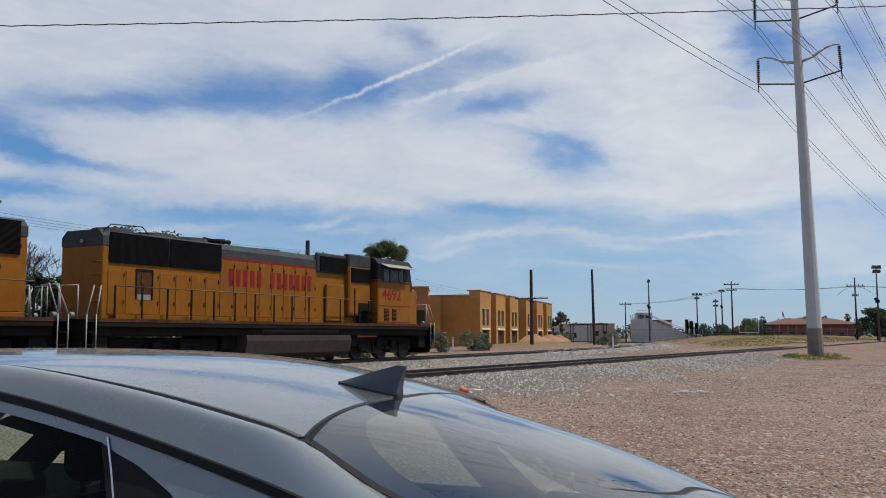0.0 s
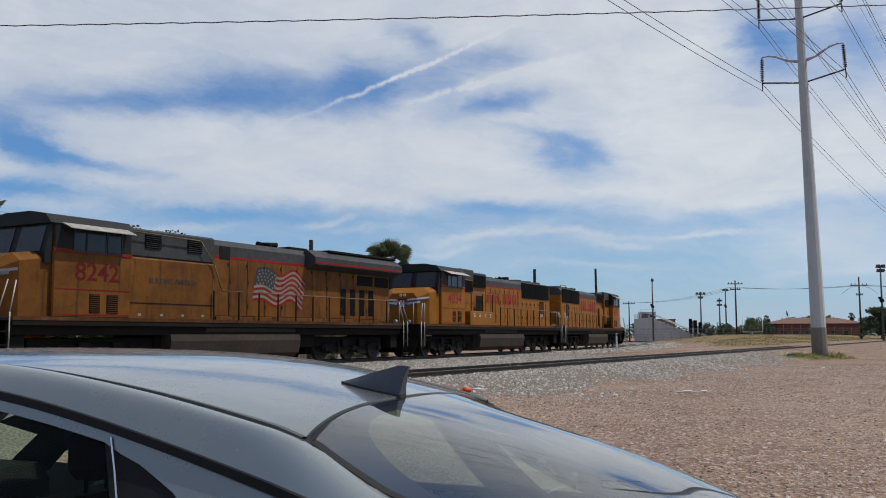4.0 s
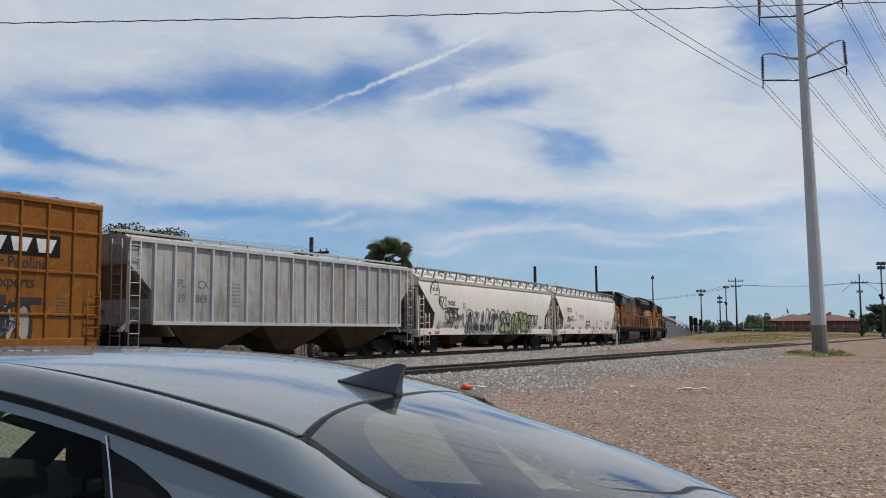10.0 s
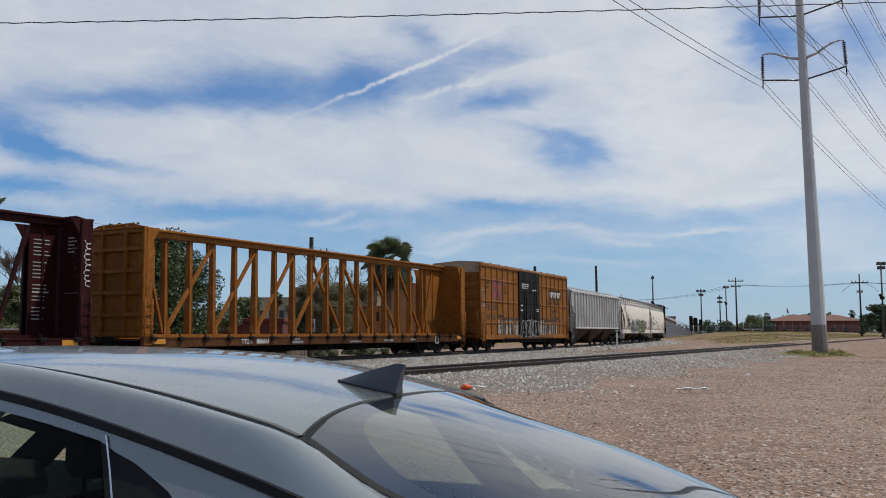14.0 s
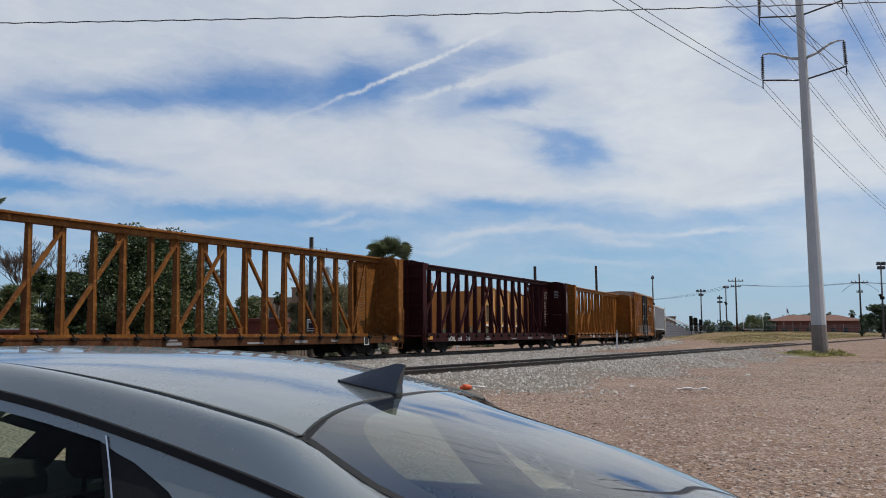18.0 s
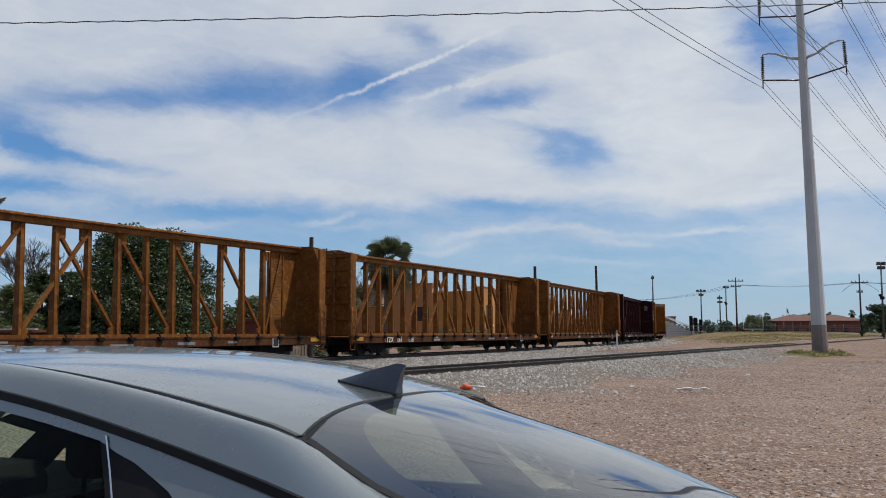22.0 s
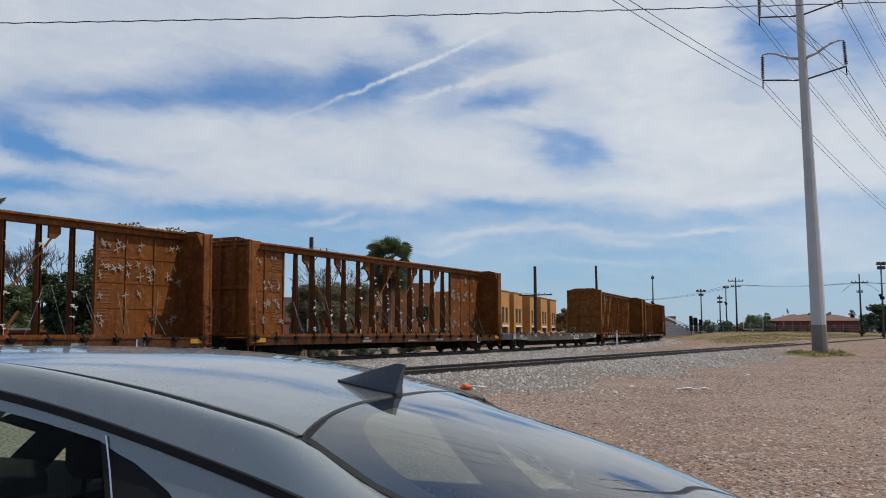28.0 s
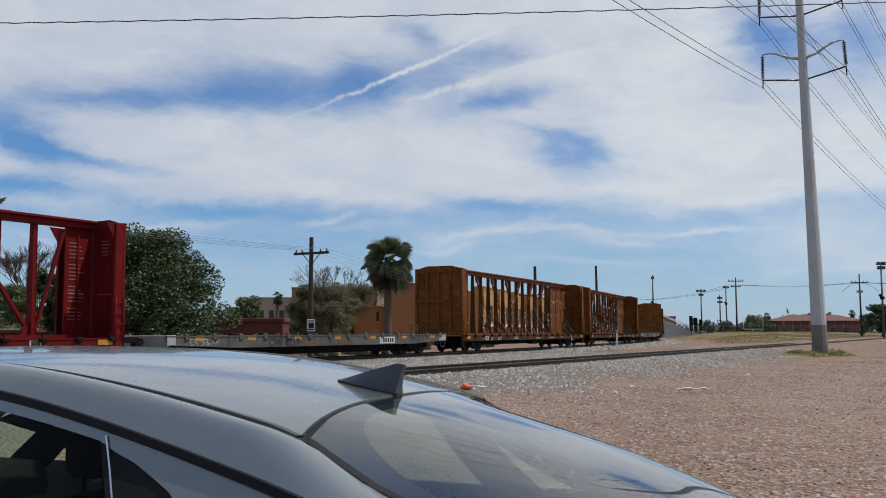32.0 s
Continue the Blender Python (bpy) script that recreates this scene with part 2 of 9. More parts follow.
    def prism(self, outline, axis, lo, hi, smooth=False):
        """An outline pushed along an axis. Outline points are the two other coordinates, in order."""
        def at(p, d):
            c = list(p)
            c.insert(axis, d)
            return c
        n = len(outline)
        self.put([at(p, lo) for p in outline], [tuple(range(n))])
        self.put([at(p, hi) for p in outline], [tuple(range(n))][::-1])
        v = [at(p, lo) for p in outline] + [at(p, hi) for p in outline]
        return self.put(v, [(k, (k + 1) % n, (k + 1) % n + n, k + n) for k in range(n)], smooth)

    def loft(self, rings, closed=True, smooth=True, caps=False):
        """A skin over rings of equal length."""
        n = len(rings[0])
        v = [p for r in rings for p in r]
        last = n if closed else n - 1
        f = [(i * n + k, i * n + (k + 1) % n, (i + 1) * n + (k + 1) % n, (i + 1) * n + k)
             for i in range(len(rings) - 1) for k in range(last)]
        self.put(v, f, smooth)
        if caps:
            self.put(rings[0], [tuple(range(n))[::-1]])
            self.put(rings[-1], [tuple(range(n))])
        return self

    def mesh(self, name):
        me = bpy.data.meshes.new(name)
        me.from_pydata(self.v, [], self.f)
        if any(self.smooth):
            me.polygons.foreach_set("use_smooth", self.smooth)
        bm = bmesh.new()
        bm.from_mesh(me)
        bmesh.ops.remove_doubles(bm, verts=bm.verts, dist=0.0004)
        bmesh.ops.recalc_face_normals(bm, faces=bm.faces)
        for e in bm.edges:
            if len(e.link_faces) == 2 and e.calc_face_angle(0) > 0.6:
                e.smooth = False
        bm.to_mesh(me)
        bm.free()
        return me


def part(name, shape, mat, parent=None, label="", m=None):
    """ONE mesh object, under a thing or a part."""
    me = shape if isinstance(shape, bpy.types.Mesh) else shape.mesh(name)
    if not me.materials:
        me.materials.append(mat)
    ob = new(name, me)
    if parent:
        ob.parent = parent
    if m is not None:
        ob.matrix_basis = m
    return tagged(ob, label)


def thing(name, label, category, m=None, group="", kind=""):
    """An Empty that parents its parts."""
    ob = new(name)
    ob.empty_display_size = 0.3
    if m is not None:
        ob.matrix_basis = m
    return tagged(ob, label, category, group, kind)


def letters(text, size, mat, parent, m, name="lettering", squeeze=1.0):
    """Flat lettering with a hair's thickness; m places its lower left corner, its face along local +z."""
    cu = bpy.data.curves.new("text", "FONT")
    cu.body, cu.size, cu.extrude = text, size, 0.002
    cu.offset = size * 0.014
    tmp = new("text", cu)
    bpy.context.view_layer.update()
    me = bpy.data.meshes.new_from_object(tmp.evaluated_get(bpy.context.evaluated_depsgraph_get()))
    bpy.data.objects.remove(tmp)
    bpy.data.curves.remove(cu)
    me.materials.clear()
    me.materials.append(mat)
    me.transform(Matrix.Diagonal((squeeze, 1, 1, 1)))
    return part(name, me, mat, parent, m=m)


# ---- the line of the track ----
CURVE_AT = [-400, -30, 0, 25, 50, 75, 100, 180, 215, 240, 600]
CURVE_BY = [0, 0.00025, -0.00225, -0.00312, -0.00222, -0.00135, -0.00853, -0.00853, -0.0075, 0, 0]
_s = np.arange(-420.0, 480.5, 0.5)
_turn = np.cumsum(np.interp(_s, CURVE_AT, CURVE_BY)) * 0.5
_zero = int(np.argmin(abs(_s)))
_turn = _turn - _turn[_zero] + 0.4987
_px = np.cumsum(np.sin(_turn)) * 0.5
_py = np.cumsum(np.cos(_turn)) * 0.5
_px = _px - _px[_zero] - 5.21
_py = _py - _py[_zero] + 40.51


def on_track(s):
    """Place on the main track's middle line, s metres along it."""
    return float(np.interp(s, _s, _px)), float(np.interp(s, _s, _py)), float(np.interp(s, _s, _turn))


SPEED_AT, SPEED = [0, 8, 16, 24, 32], [10.40, 10.43, 10.66, 10.67, 10.40]
_t = np.arange(0, 32.001, 0.02)
_v = np.interp(_t, SPEED_AT, SPEED)
_way = np.concatenate([[0], np.cumsum((_v[1:] + _v[:-1]) / 2 * 0.02)])


def travelled(t):
    """Metres that the train has gone since 23 s."""
    return float(np.interp(t, _t, _way) - np.interp(23.0, _t, _way))


# the siding nearer to the camera: a straight line
SIDE_AT, SIDE_TURN = Vector((-1.55, 26.2)), radians(30.6)
side_way = Vector((math.sin(SIDE_TURN), math.cos(SIDE_TURN)))
side_right = Vector((side_way.y, -side_way.x))

main_line = [on_track(s) for s in range(-300, 420, 3)]
_mx = np.array([p[0] for p in main_line])
_my = np.array([p[1] for p in main_line])


def smooth(a, b, x):
    t = np.clip((x - a) / (b - a), 0, 1)
    return t * t * (3 - 2 * t)


def ground_parts(x, y):
    """Height of the ground, and how far it is ballast and grass, at places x, y (arrays)."""
    x, y = np.atleast_1d(np.asarray(x, float)), np.atleast_1d(np.asarray(y, float))
    n = (x - SIDE_AT.x) * side_right.x + (y - SIDE_AT.y) * side_right.y      # metres from the siding, towards the camera
    m = np.full(x.shape, 1e9)
    for i in range(0, len(_mx)):
        m = np.minimum(m, np.hypot(x - _mx[i], y - _my[i]))
    bed = RAIL - 0.15
    side = np.where(n > 0, 1 - smooth(1.7, 6.0, n), 1 - smooth(1.7, 5.5, -n))
    main = 1 - smooth(1.9, 5.5, m)
    z = bed * np.maximum(side, main)
    between = (n < 0) * (1 - smooth(7.5, 9.0, m)) * (1 - smooth(9, 11, -n))
    z = np.maximum(z, 0.24 * between)
    rough = 0.03 * np.sin(x * 0.9 + 1.3 * np.sin(y * 0.5)) * np.sin(y * 0.7 + x * 0.2)
    mound_n = np.exp(-((-n - 22) / 16.0) ** 2) * (n < 0)
    mound = 1.45 * mound_n * smooth(5.0, 14.0, m) * smooth(66, 100, x * 0.35 + y * 0.8)
    z = z + mound + rough * (1 - np.maximum(side, main) * 0.7)
    along = (x - SIDE_AT.x) * side_way.x + (y - SIDE_AT.y) * side_way.y
    beside = 1 - smooth(2.8, 6.8, n + 0.9 * np.sin(x * 0.8 + y * 0.35) + 0.5 * np.sin(x * 2.1 - y * 1.3)) * (n > 0) - (n < 0) * smooth(3.4, 5.0, -n)
    beside = beside * (1 - 0.75 * smooth(28, 46, along + 3.0 * np.sin(n * 0.9)))
    gravel = np.maximum(np.maximum(beside, 1 - smooth(2.6, 4.6, m)), between * (1 - smooth(27, 38, along)))
    grass = np.maximum(smooth(0.15, 0.5, mound), 0) * (1 - gravel)
    return z, np.clip(gravel, 0, 1), np.clip(grass, 0, 1)


def ground_z(x, y):
    return float(ground_parts(x, y)[0][0])
# ---- ground ----
def ground_material():
    m = bpy.data.materials.new("ground")
    m.use_nodes = True
    n = Nodes(m.node_tree)
    at = n.add("ShaderNodeTexCoord").outputs["Object"]
    gravel = n.add("ShaderNodeAttribute").outputs["Fac"]
    gravel.node.attribute_name = "gravel"
    grass = n.add("ShaderNodeAttribute").outputs["Fac"]
    grass.node.attribute_name = "grass"
    big = n.noise(at, 0.16, 4.0, 0.6)
    mid = n.noise(at, 1.1, 5.0, 0.62)
    fine = n.noise(at, 9.0, 4.0, 0.7)
    stones = n.add("ShaderNodeTexVoronoi", {"Vector": at, "Scale": 17.0})
    cell = n.add("ShaderNodeSeparateColor", [stones.outputs["Color"]]).outputs[0]
    dirt = n.mix(n.ramp(n.math("ADD", n.math("MULTIPLY", big, 0.55), n.math("MULTIPLY", mid, 0.45)), 0.41, 0.59), (0.184, 0.107, 0.073), (0.288, 0.188, 0.129))
    dirt = n.mix(n.math("MULTIPLY", n.ramp(n.noise(at, 3.4, 5.0, 0.7), 0.50, 0.66), 0.5), dirt, (0.27, 0.205, 0.16))
    dirt = n.mix(n.math("MULTIPLY", n.ramp(fine, 0.46, 0.66), 0.75), dirt, (0.115, 0.076, 0.058))
    dirt = n.mix(n.math("MULTIPLY", n.ramp(n.noise(at, 38.0, 3.0, 0.7), 0.52, 0.66), 0.7), dirt, (0.37, 0.30, 0.245))
    dirt = n.mix(n.math("MULTIPLY", n.ramp(cell, 0.72, 0.9), 0.55), dirt, (0.42, 0.35, 0.30))
    rocks = n.add("ShaderNodeTexVoronoi", {"Vector": at, "Scale": 13.0})
    shade = n.add("ShaderNodeSeparateColor", [rocks.outputs["Color"]]).outputs[1]
    grey = n.mix(shade, (0.36, 0.32, 0.27), (0.72, 0.65, 0.56))
    grey = n.mix(n.ramp(rocks.outputs["Distance"], 0.03, 0.065), grey, (0.17, 0.145, 0.12))
    grey = n.mix(n.math("MULTIPLY", n.ramp(mid, 0.5, 0.75), 0.3), grey, (0.38, 0.31, 0.245))
    green = n.mix(n.ramp(n.noise(at, 0.22, 5.0, 0.65), 0.42, 0.58), (0.25, 0.160, 0.098), (0.205, 0.175, 0.062))
    green = n.mix(n.math("MULTIPLY", n.ramp(n.noise(at, 1.6, 5.0, 0.7), 0.48, 0.68), 0.7), green, (0.13, 0.115, 0.05))
    patchy = n.math("ADD", n.math("MULTIPLY", n.math("SUBTRACT", mid, 0.5), 1.1), n.math("MULTIPLY", n.math("SUBTRACT", n.noise(at, 0.45, 4.0, 0.6), 0.5), 0.9))
    edge = n.ramp(n.math("ADD", gravel, patchy), 0.25, 0.75)
    colour = n.mix(edge, dirt, grey)
    colour = n.mix(grass, colour, green)
    h = n.math("ADD", n.math("MULTIPLY", fine, 0.5), n.math("MULTIPLY", n.math("ADD", stones.outputs["Distance"], n.math("MULTIPLY", cell, 0.02)), 5.0))
    b = n.add("ShaderNodeBump", {"Strength": 0.55, "Distance": 0.04, "Height": h}).outputs[0]
    p = n.add("ShaderNodeBsdfPrincipled", {"Base Color": colour, "Roughness": 0.95, "Normal": b, "Specular IOR Level": 0.2})
    n.tree.links.new(p.outputs[0], n.add("ShaderNodeOutputMaterial").inputs[0])
    return m


def build_ground():
    def spread(lo, hi, step, far):
        a = list(np.arange(lo, hi + 0.01, step))
        up, s = [], step
        p = hi
        while p < far:
            s *= 1.35
            p += s
            up.append(p)
        down, s, p = [], step, lo
        while p > -far:
            s *= 1.35
            p -= s
            down.append(p)
        return np.array(down[::-1] + a + up)
    xs, ys = spread(-45, 95, 0.6, 4500), spread(4, 215, 0.6, 4500)
    gx, gy = np.meshgrid(xs, ys)
    z, gravel, grass = ground_parts(gx.ravel(), gy.ravel())
    verts = np.column_stack([gx.ravel(), gy.ravel(), z])
    w = len(xs)
    i = (np.arange(len(ys) - 1)[:, None] * w + np.arange(w - 1)[None, :]).ravel()
    faces = np.column_stack([i, i + 1, i + w + 1, i + w])
    me = bpy.data.meshes.new("ground")
    me.from_pydata(verts.tolist(), [], faces.tolist())
    for name, values in (("gravel", gravel), ("grass", grass)):
        me.attributes.new(name, "FLOAT", "POINT").data.foreach_set("value", values.astype(np.float32))
    me.polygons.foreach_set("use_smooth", [True] * len(me.polygons))
    me.materials.append(ground_material())
    tagged(new("ground", me), "reddish dirt and gravel lot with grey ballast along the tracks", "ground", kind="structure")


build_ground()

RUSTY_RAIL = material("rail_steel", (0.060, 0.042, 0.032), (0.035, 0.027, 0.022), rough=0.6, metal=0.3)
RAIL_TOP = material("rail_top", (0.42, 0.40, 0.38), (0.30, 0.28, 0.27), rough=0.3, metal=1.0)
TIE_WOOD = material("tie_wood", (0.085, 0.062, 0.047), (0.05, 0.04, 0.032), rough=0.9)


def straight_line(a):
    p = SIDE_AT + side_way * a
    return p.x, p.y, SIDE_TURN


def lay_track(at, lo, hi, step, label, bright):
    """Two rails with foot, web and head, on ties; at gives place and heading along the line."""
    section = [(-0.07, -0.18), (0.07, -0.18), (0.07, -0.165), (0.012, -0.14), (0.012, -0.045), (0.036, -0.035), (0.036, -0.004), (0.030, 0.0), (-0.030, 0.0), (-0.036, -0.004), (-0.036, -0.035),
               (-0.012, -0.045), (-0.012, -0.14), (-0.07, -0.165)]
    track = thing("track", label, "railway track", kind="structure")
    stations = [at(s) for s in np.arange(lo, hi + step / 2, step)]
    for side in (-1, 1):
        rings, top = [], []
        for x, y, t in stations:
            cx, cy = x + side * 0.753 * math.cos(t), y - side * 0.753 * math.sin(t)
            rings.append([(cx + a * math.cos(t), cy - a * math.sin(t), RAIL + b) for a, b in section])
            top.append([(cx + a * math.cos(t), cy - a * math.sin(t), RAIL + b) for a, b in ((-0.026, 0.0005), (0.026, 0.0005), (0.026, 0.003), (-0.026, 0.003))])
        part("rail", Shape().loft(rings, smooth=False), RUSTY_RAIL, track)
        if bright:
            part("rail_head", Shape().loft(top, smooth=False), RAIL_TOP, track, "polished running surface")
    ties = Shape()
    rng = random.Random(3)
    for s in np.arange(max(lo, -60), min(hi, 190), 0.55):
        x, y, t = at(s)
        k = len(ties.v)
        ties.box(-1.28, 1.28, -0.11, 0.11, -0.32, -0.165 + rng.uniform(-0.012, 0.006))
        a = t + rng.uniform(-0.02, 0.02)
        ties.v[k:] = [(x + p[0] * math.cos(a) + p[1] * math.sin(a), y - p[0] * math.sin(a) + p[1] * math.cos(a), RAIL + p[2]) for p in ties.v[k:]]
    me = bpy.data.meshes.new("ties")
    me.from_pydata(ties.v, [], ties.f)
    tagged(part("ties", me, TIE_WOOD, track), kind="stuff")
    return track


lay_track(on_track, -330, 430, 3.0, "main railway track with worn rails on grey ballast", True)
lay_track(straight_line, -90, 420, 6.0, "rusty siding track half sunk in grey ballast", True)


def scatter(name, label, mat, count, box, keep, size, seed, flat=1.0):
    """Loose stones lying on the ground, as one mesh."""
    rng = np.random.default_rng(seed)
    x, y = rng.uniform(box[0], box[1], count), rng.uniform(box[2], box[3], count)
    z, gravel, grass = ground_parts(x, y)
    ok = keep(x, y, gravel, rng.uniform(0, 1, count))
    x, y, z = x[ok], y[ok], z[ok]
    n = len(x)
    base = np.array([(1, 0, -0.3), (0.2, 0.95, -0.3), (-0.85, 0.4, -0.3), (-0.6, -0.8, -0.3), (0.5, -0.85, -0.3), (0.45, 0.25, 0.55), (-0.35, 0.3, 0.65), (0.0, -0.45, 0.6)])
    tri = np.array([(0, 1, 5), (1, 6, 5), (1, 2, 6), (2, 3, 6), (3, 7, 6), (3, 4, 7), (4, 0, 7), (0, 5, 7), (5, 6, 7)])
    r = (size[0] + (size[1] - size[0]) * rng.uniform(0, 1, n) ** 2.2) * rng.choice([0.6, 0.8, 1.0, 1.4], n)
    a = rng.uniform(0, 6.28, n)
    v = base[None] * (1 + rng.uniform(-0.28, 0.28, (n, 8, 3)))
    v[:, :, 2] *= rng.uniform(0.6, 1.1, n)[:, None] * flat
    c, s = np.cos(a)[:, None], np.sin(a)[:, None]
    vx, vy = v[:, :, 0] * c - v[:, :, 1] * s, v[:, :, 0] * s + v[:, :, 1] * c
    out = np.stack([vx * r[:, None] + x[:, None], vy * r[:, None] + y[:, None], v[:, :, 2] * r[:, None] + z[:, None] + r[:, None] * 0.12], axis=2).reshape(-1, 3)
    f = (tri[None] + (np.arange(n) * 8)[:, None, None]).reshape(-1, 3)
    me = bpy.data.meshes.new(name)
    me.from_pydata(out.tolist(), [], f.tolist())
    me.materials.append(mat)
    tagged(new(name, me), label, "gravel", kind="stuff")


def stone_material(name, dark, light):
    m = bpy.data.materials.new(name)
    m.use_nodes = True
    n = Nodes(m.node_tree)
    r = n.add("ShaderNodeNewGeometry").outputs["Random Per Island"]
    at = n.add("ShaderNodeTexCoord").outputs["Object"]
    colour = n.mix(r, dark, light)
    colour = n.mix(n.math("MULTIPLY", n.noise(at, 40.0, 3.0), 0.5), colour, tuple(c * 0.6 for c in dark))
    p = n.add("ShaderNodeBsdfPrincipled", {"Base Color": colour, "Roughness": 0.9})
    n.tree.links.new(p.outputs[0], n.add("ShaderNodeOutputMaterial").inputs[0])
    return m


BALLAST = stone_material("ballast_stones", (0.20, 0.175, 0.145), (0.64, 0.59, 0.52))
PEBBLES = stone_material("lot_pebbles", (0.20, 0.14, 0.11), (0.60, 0.50, 0.42))
scatter("ballast_stones", "loose crushed grey ballast stones", BALLAST, 210000, (-10, 36, 17, 66), lambda x, y, g, u: (g > 0.2) & (u < g), (0.018, 0.052), 5)
scatter("lot_pebbles", "reddish pebbles strewn over the dirt lot", PEBBLES, 230000, (0, 28, 7, 44), lambda x, y, g, u: (g < 0.5) & (u < 0.8 - g) & (x < 1.5 + y * 0.56), (0.006, 0.028), 6, 0.55)
DARK_PEBBLES = stone_material("dark_pebbles", (0.055, 0.042, 0.036), (0.17, 0.125, 0.10))
scatter("lot_pebbles", "dark brown pebbles strewn over the dirt lot", DARK_PEBBLES, 90000, (0, 30, 7, 46), lambda x, y, g, u: (g < 0.5) & (u < (0.25 + 0.5 * (np.sin(x * 0.9 + 1.7 * np.sin(y * 0.6)) > 0))) & (x < 1.5 + y * 0.56), (0.007, 0.025), 16, 0.7)
scatter("ballast_stones", "loose crushed grey ballast stones further along the tracks", BALLAST, 120000, (0, 62, 62, 135), lambda x, y, g, u: (g > 0.25) & (u < g), (0.05, 0.13), 15)
# ---- the train: materials ----
STEEL_DARK = material("dark_running_gear", (0.011, 0.0095, 0.008), (0.020, 0.016, 0.013), rough=0.75, grain=5, bump=0.3, spec=0.1)
WHEEL_STEEL = material("wheel_steel", (0.05, 0.04, 0.033), (0.026, 0.02, 0.016), rough=0.5, metal=0.6)
BLACK = material("black_paint", (0.010, 0.010, 0.0105), (0.017, 0.017, 0.017), rough=0.6, spec=0.1)
GRILLE = material("black_grille", (0.006, 0.006, 0.0065), (0.011, 0.011, 0.011), rough=0.8, bump=0.5, fine=140, spec=0.1)
YELLOW_CLEAN = material("loco_yellow", (0.275, 0.105, 0.008), (0.215, 0.077, 0.007), rough=0.5, streak=0.42, streak_colour=(0.10, 0.036, 0.012), grain=3, spots=0.06, spec=0.14)
YELLOW_DIRTY = material("loco_yellow_sooty", (0.180, 0.070, 0.011), (0.085, 0.030, 0.008), rough=0.6, streak=0.6, streak_colour=(0.035, 0.017, 0.009), grain=2.0, spots=0.28, spec=0.14)
LOCO_DARK = material("loco_dark", (0.024, 0.025, 0.026), (0.017, 0.017, 0.018), rough=0.5, spec=0.1)
LOCO_GREY = material("loco_grey", (0.060, 0.062, 0.063), (0.040, 0.041, 0.042), rough=0.55, streak=0.2, streak_colour=(0.05, 0.04, 0.04), spec=0.1)
LOCO_RED = material("loco_red", (0.27, 0.015, 0.012), (0.19, 0.013, 0.011), rough=0.5, spec=0.14)
RAIL_WHITE = material("handrail_white", (0.44, 0.42, 0.38), (0.26, 0.24, 0.21), rough=0.5)
RAIL_GREY = material("handrail_worn", (0.16, 0.115, 0.06), (0.08, 0.055, 0.035), rough=0.6)
TANK_GREY = material("tank_grey", (0.060, 0.047, 0.038), (0.040, 0.032, 0.026), rough=0.65, streak=0.3, streak_colour=(0.04, 0.03, 0.025), spec=0.1)
CAB_GLASS = material("cab_glass", (0.02, 0.025, 0.03), (0.03, 0.035, 0.04), rough=0.12, bump=0.0)
HOPPER_WHITE = material("hopper_white", (0.72, 0.66, 0.56), (0.62, 0.56, 0.465), rough=0.5, streak=0.16, streak_colour=(0.30, 0.25, 0.19), grain=2.0, bump=0.05)
HOPPER_DARK = material("hopper_trim", (0.30, 0.285, 0.26), (0.20, 0.18, 0.16), rough=0.6, streak=0.3)
HOPPER_GREY = material("hopper_grey", (0.40, 0.38, 0.355), (0.25, 0.225, 0.195), rough=0.6, streak=0.7, streak_colour=(0.14, 0.108, 0.08), grain=2.5, spots=0.12)
RIB_PALE = material("rib_pale_grey", (0.50, 0.49, 0.47), (0.38, 0.365, 0.34), rough=0.55, streak=0.25, streak_colour=(0.2, 0.17, 0.14))
WALK_GREY = material("roof_walk_grey", (0.34, 0.325, 0.30), (0.22, 0.205, 0.185), rough=0.6, metal=0.2)
END_RUST = material("rusty_slope_sheet", (0.26, 0.19, 0.125), (0.12, 0.082, 0.052), rough=0.8, streak=0.5, streak_colour=(0.06, 0.04, 0.028), grain=1.8, spots=0.15)
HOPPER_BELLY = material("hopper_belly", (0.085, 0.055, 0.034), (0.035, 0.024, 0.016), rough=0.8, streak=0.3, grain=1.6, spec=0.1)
BOX_YELLOW = material("box_car_yellow", (0.245, 0.094, 0.016), (0.175, 0.060, 0.011), rough=0.6, streak=0.45, streak_colour=(0.11, 0.036, 0.015), spots=0.25, fade=0.3, spec=0.14)
BOX_ROOF = material("box_car_roof", (0.42, 0.30, 0.20), (0.24, 0.12, 0.07), rough=0.7, spots=0.5)
DOOR_BLACK = material("door_black", (0.012, 0.012, 0.0125), (0.026, 0.024, 0.023), rough=0.65, streak=0.25, streak_colour=(0.05, 0.045, 0.04), spec=0.08)
BEAM_YELLOW = material("beam_yellow", (0.262, 0.095, 0.013), (0.180, 0.061, 0.009), rough=0.6, streak=0.3, streak_colour=(0.12, 0.04, 0.015), spots=0.25, fade=0.35, spec=0.14)
BEAM_TAN = material("beam_tan", (0.212, 0.082, 0.015), (0.125, 0.042, 0.009), rough=0.65, streak=0.5, streak_colour=(0.085, 0.028, 0.012), spots=0.42, fade=0.6, spec=0.14)
BEAM_RUST = material("beam_rusty_yellow", (0.200, 0.067, 0.013), (0.11, 0.033, 0.008), rough=0.65, streak=0.58, streak_colour=(0.075, 0.022, 0.010), spots=0.42, fade=0.5, spec=0.14)
BEAM_MAROON = material("beam_maroon", (0.040, 0.008, 0.008), (0.026, 0.006, 0.006), rough=0.6, streak=0.2, streak_colour=(0.03, 0.01, 0.01), spec=0.1)
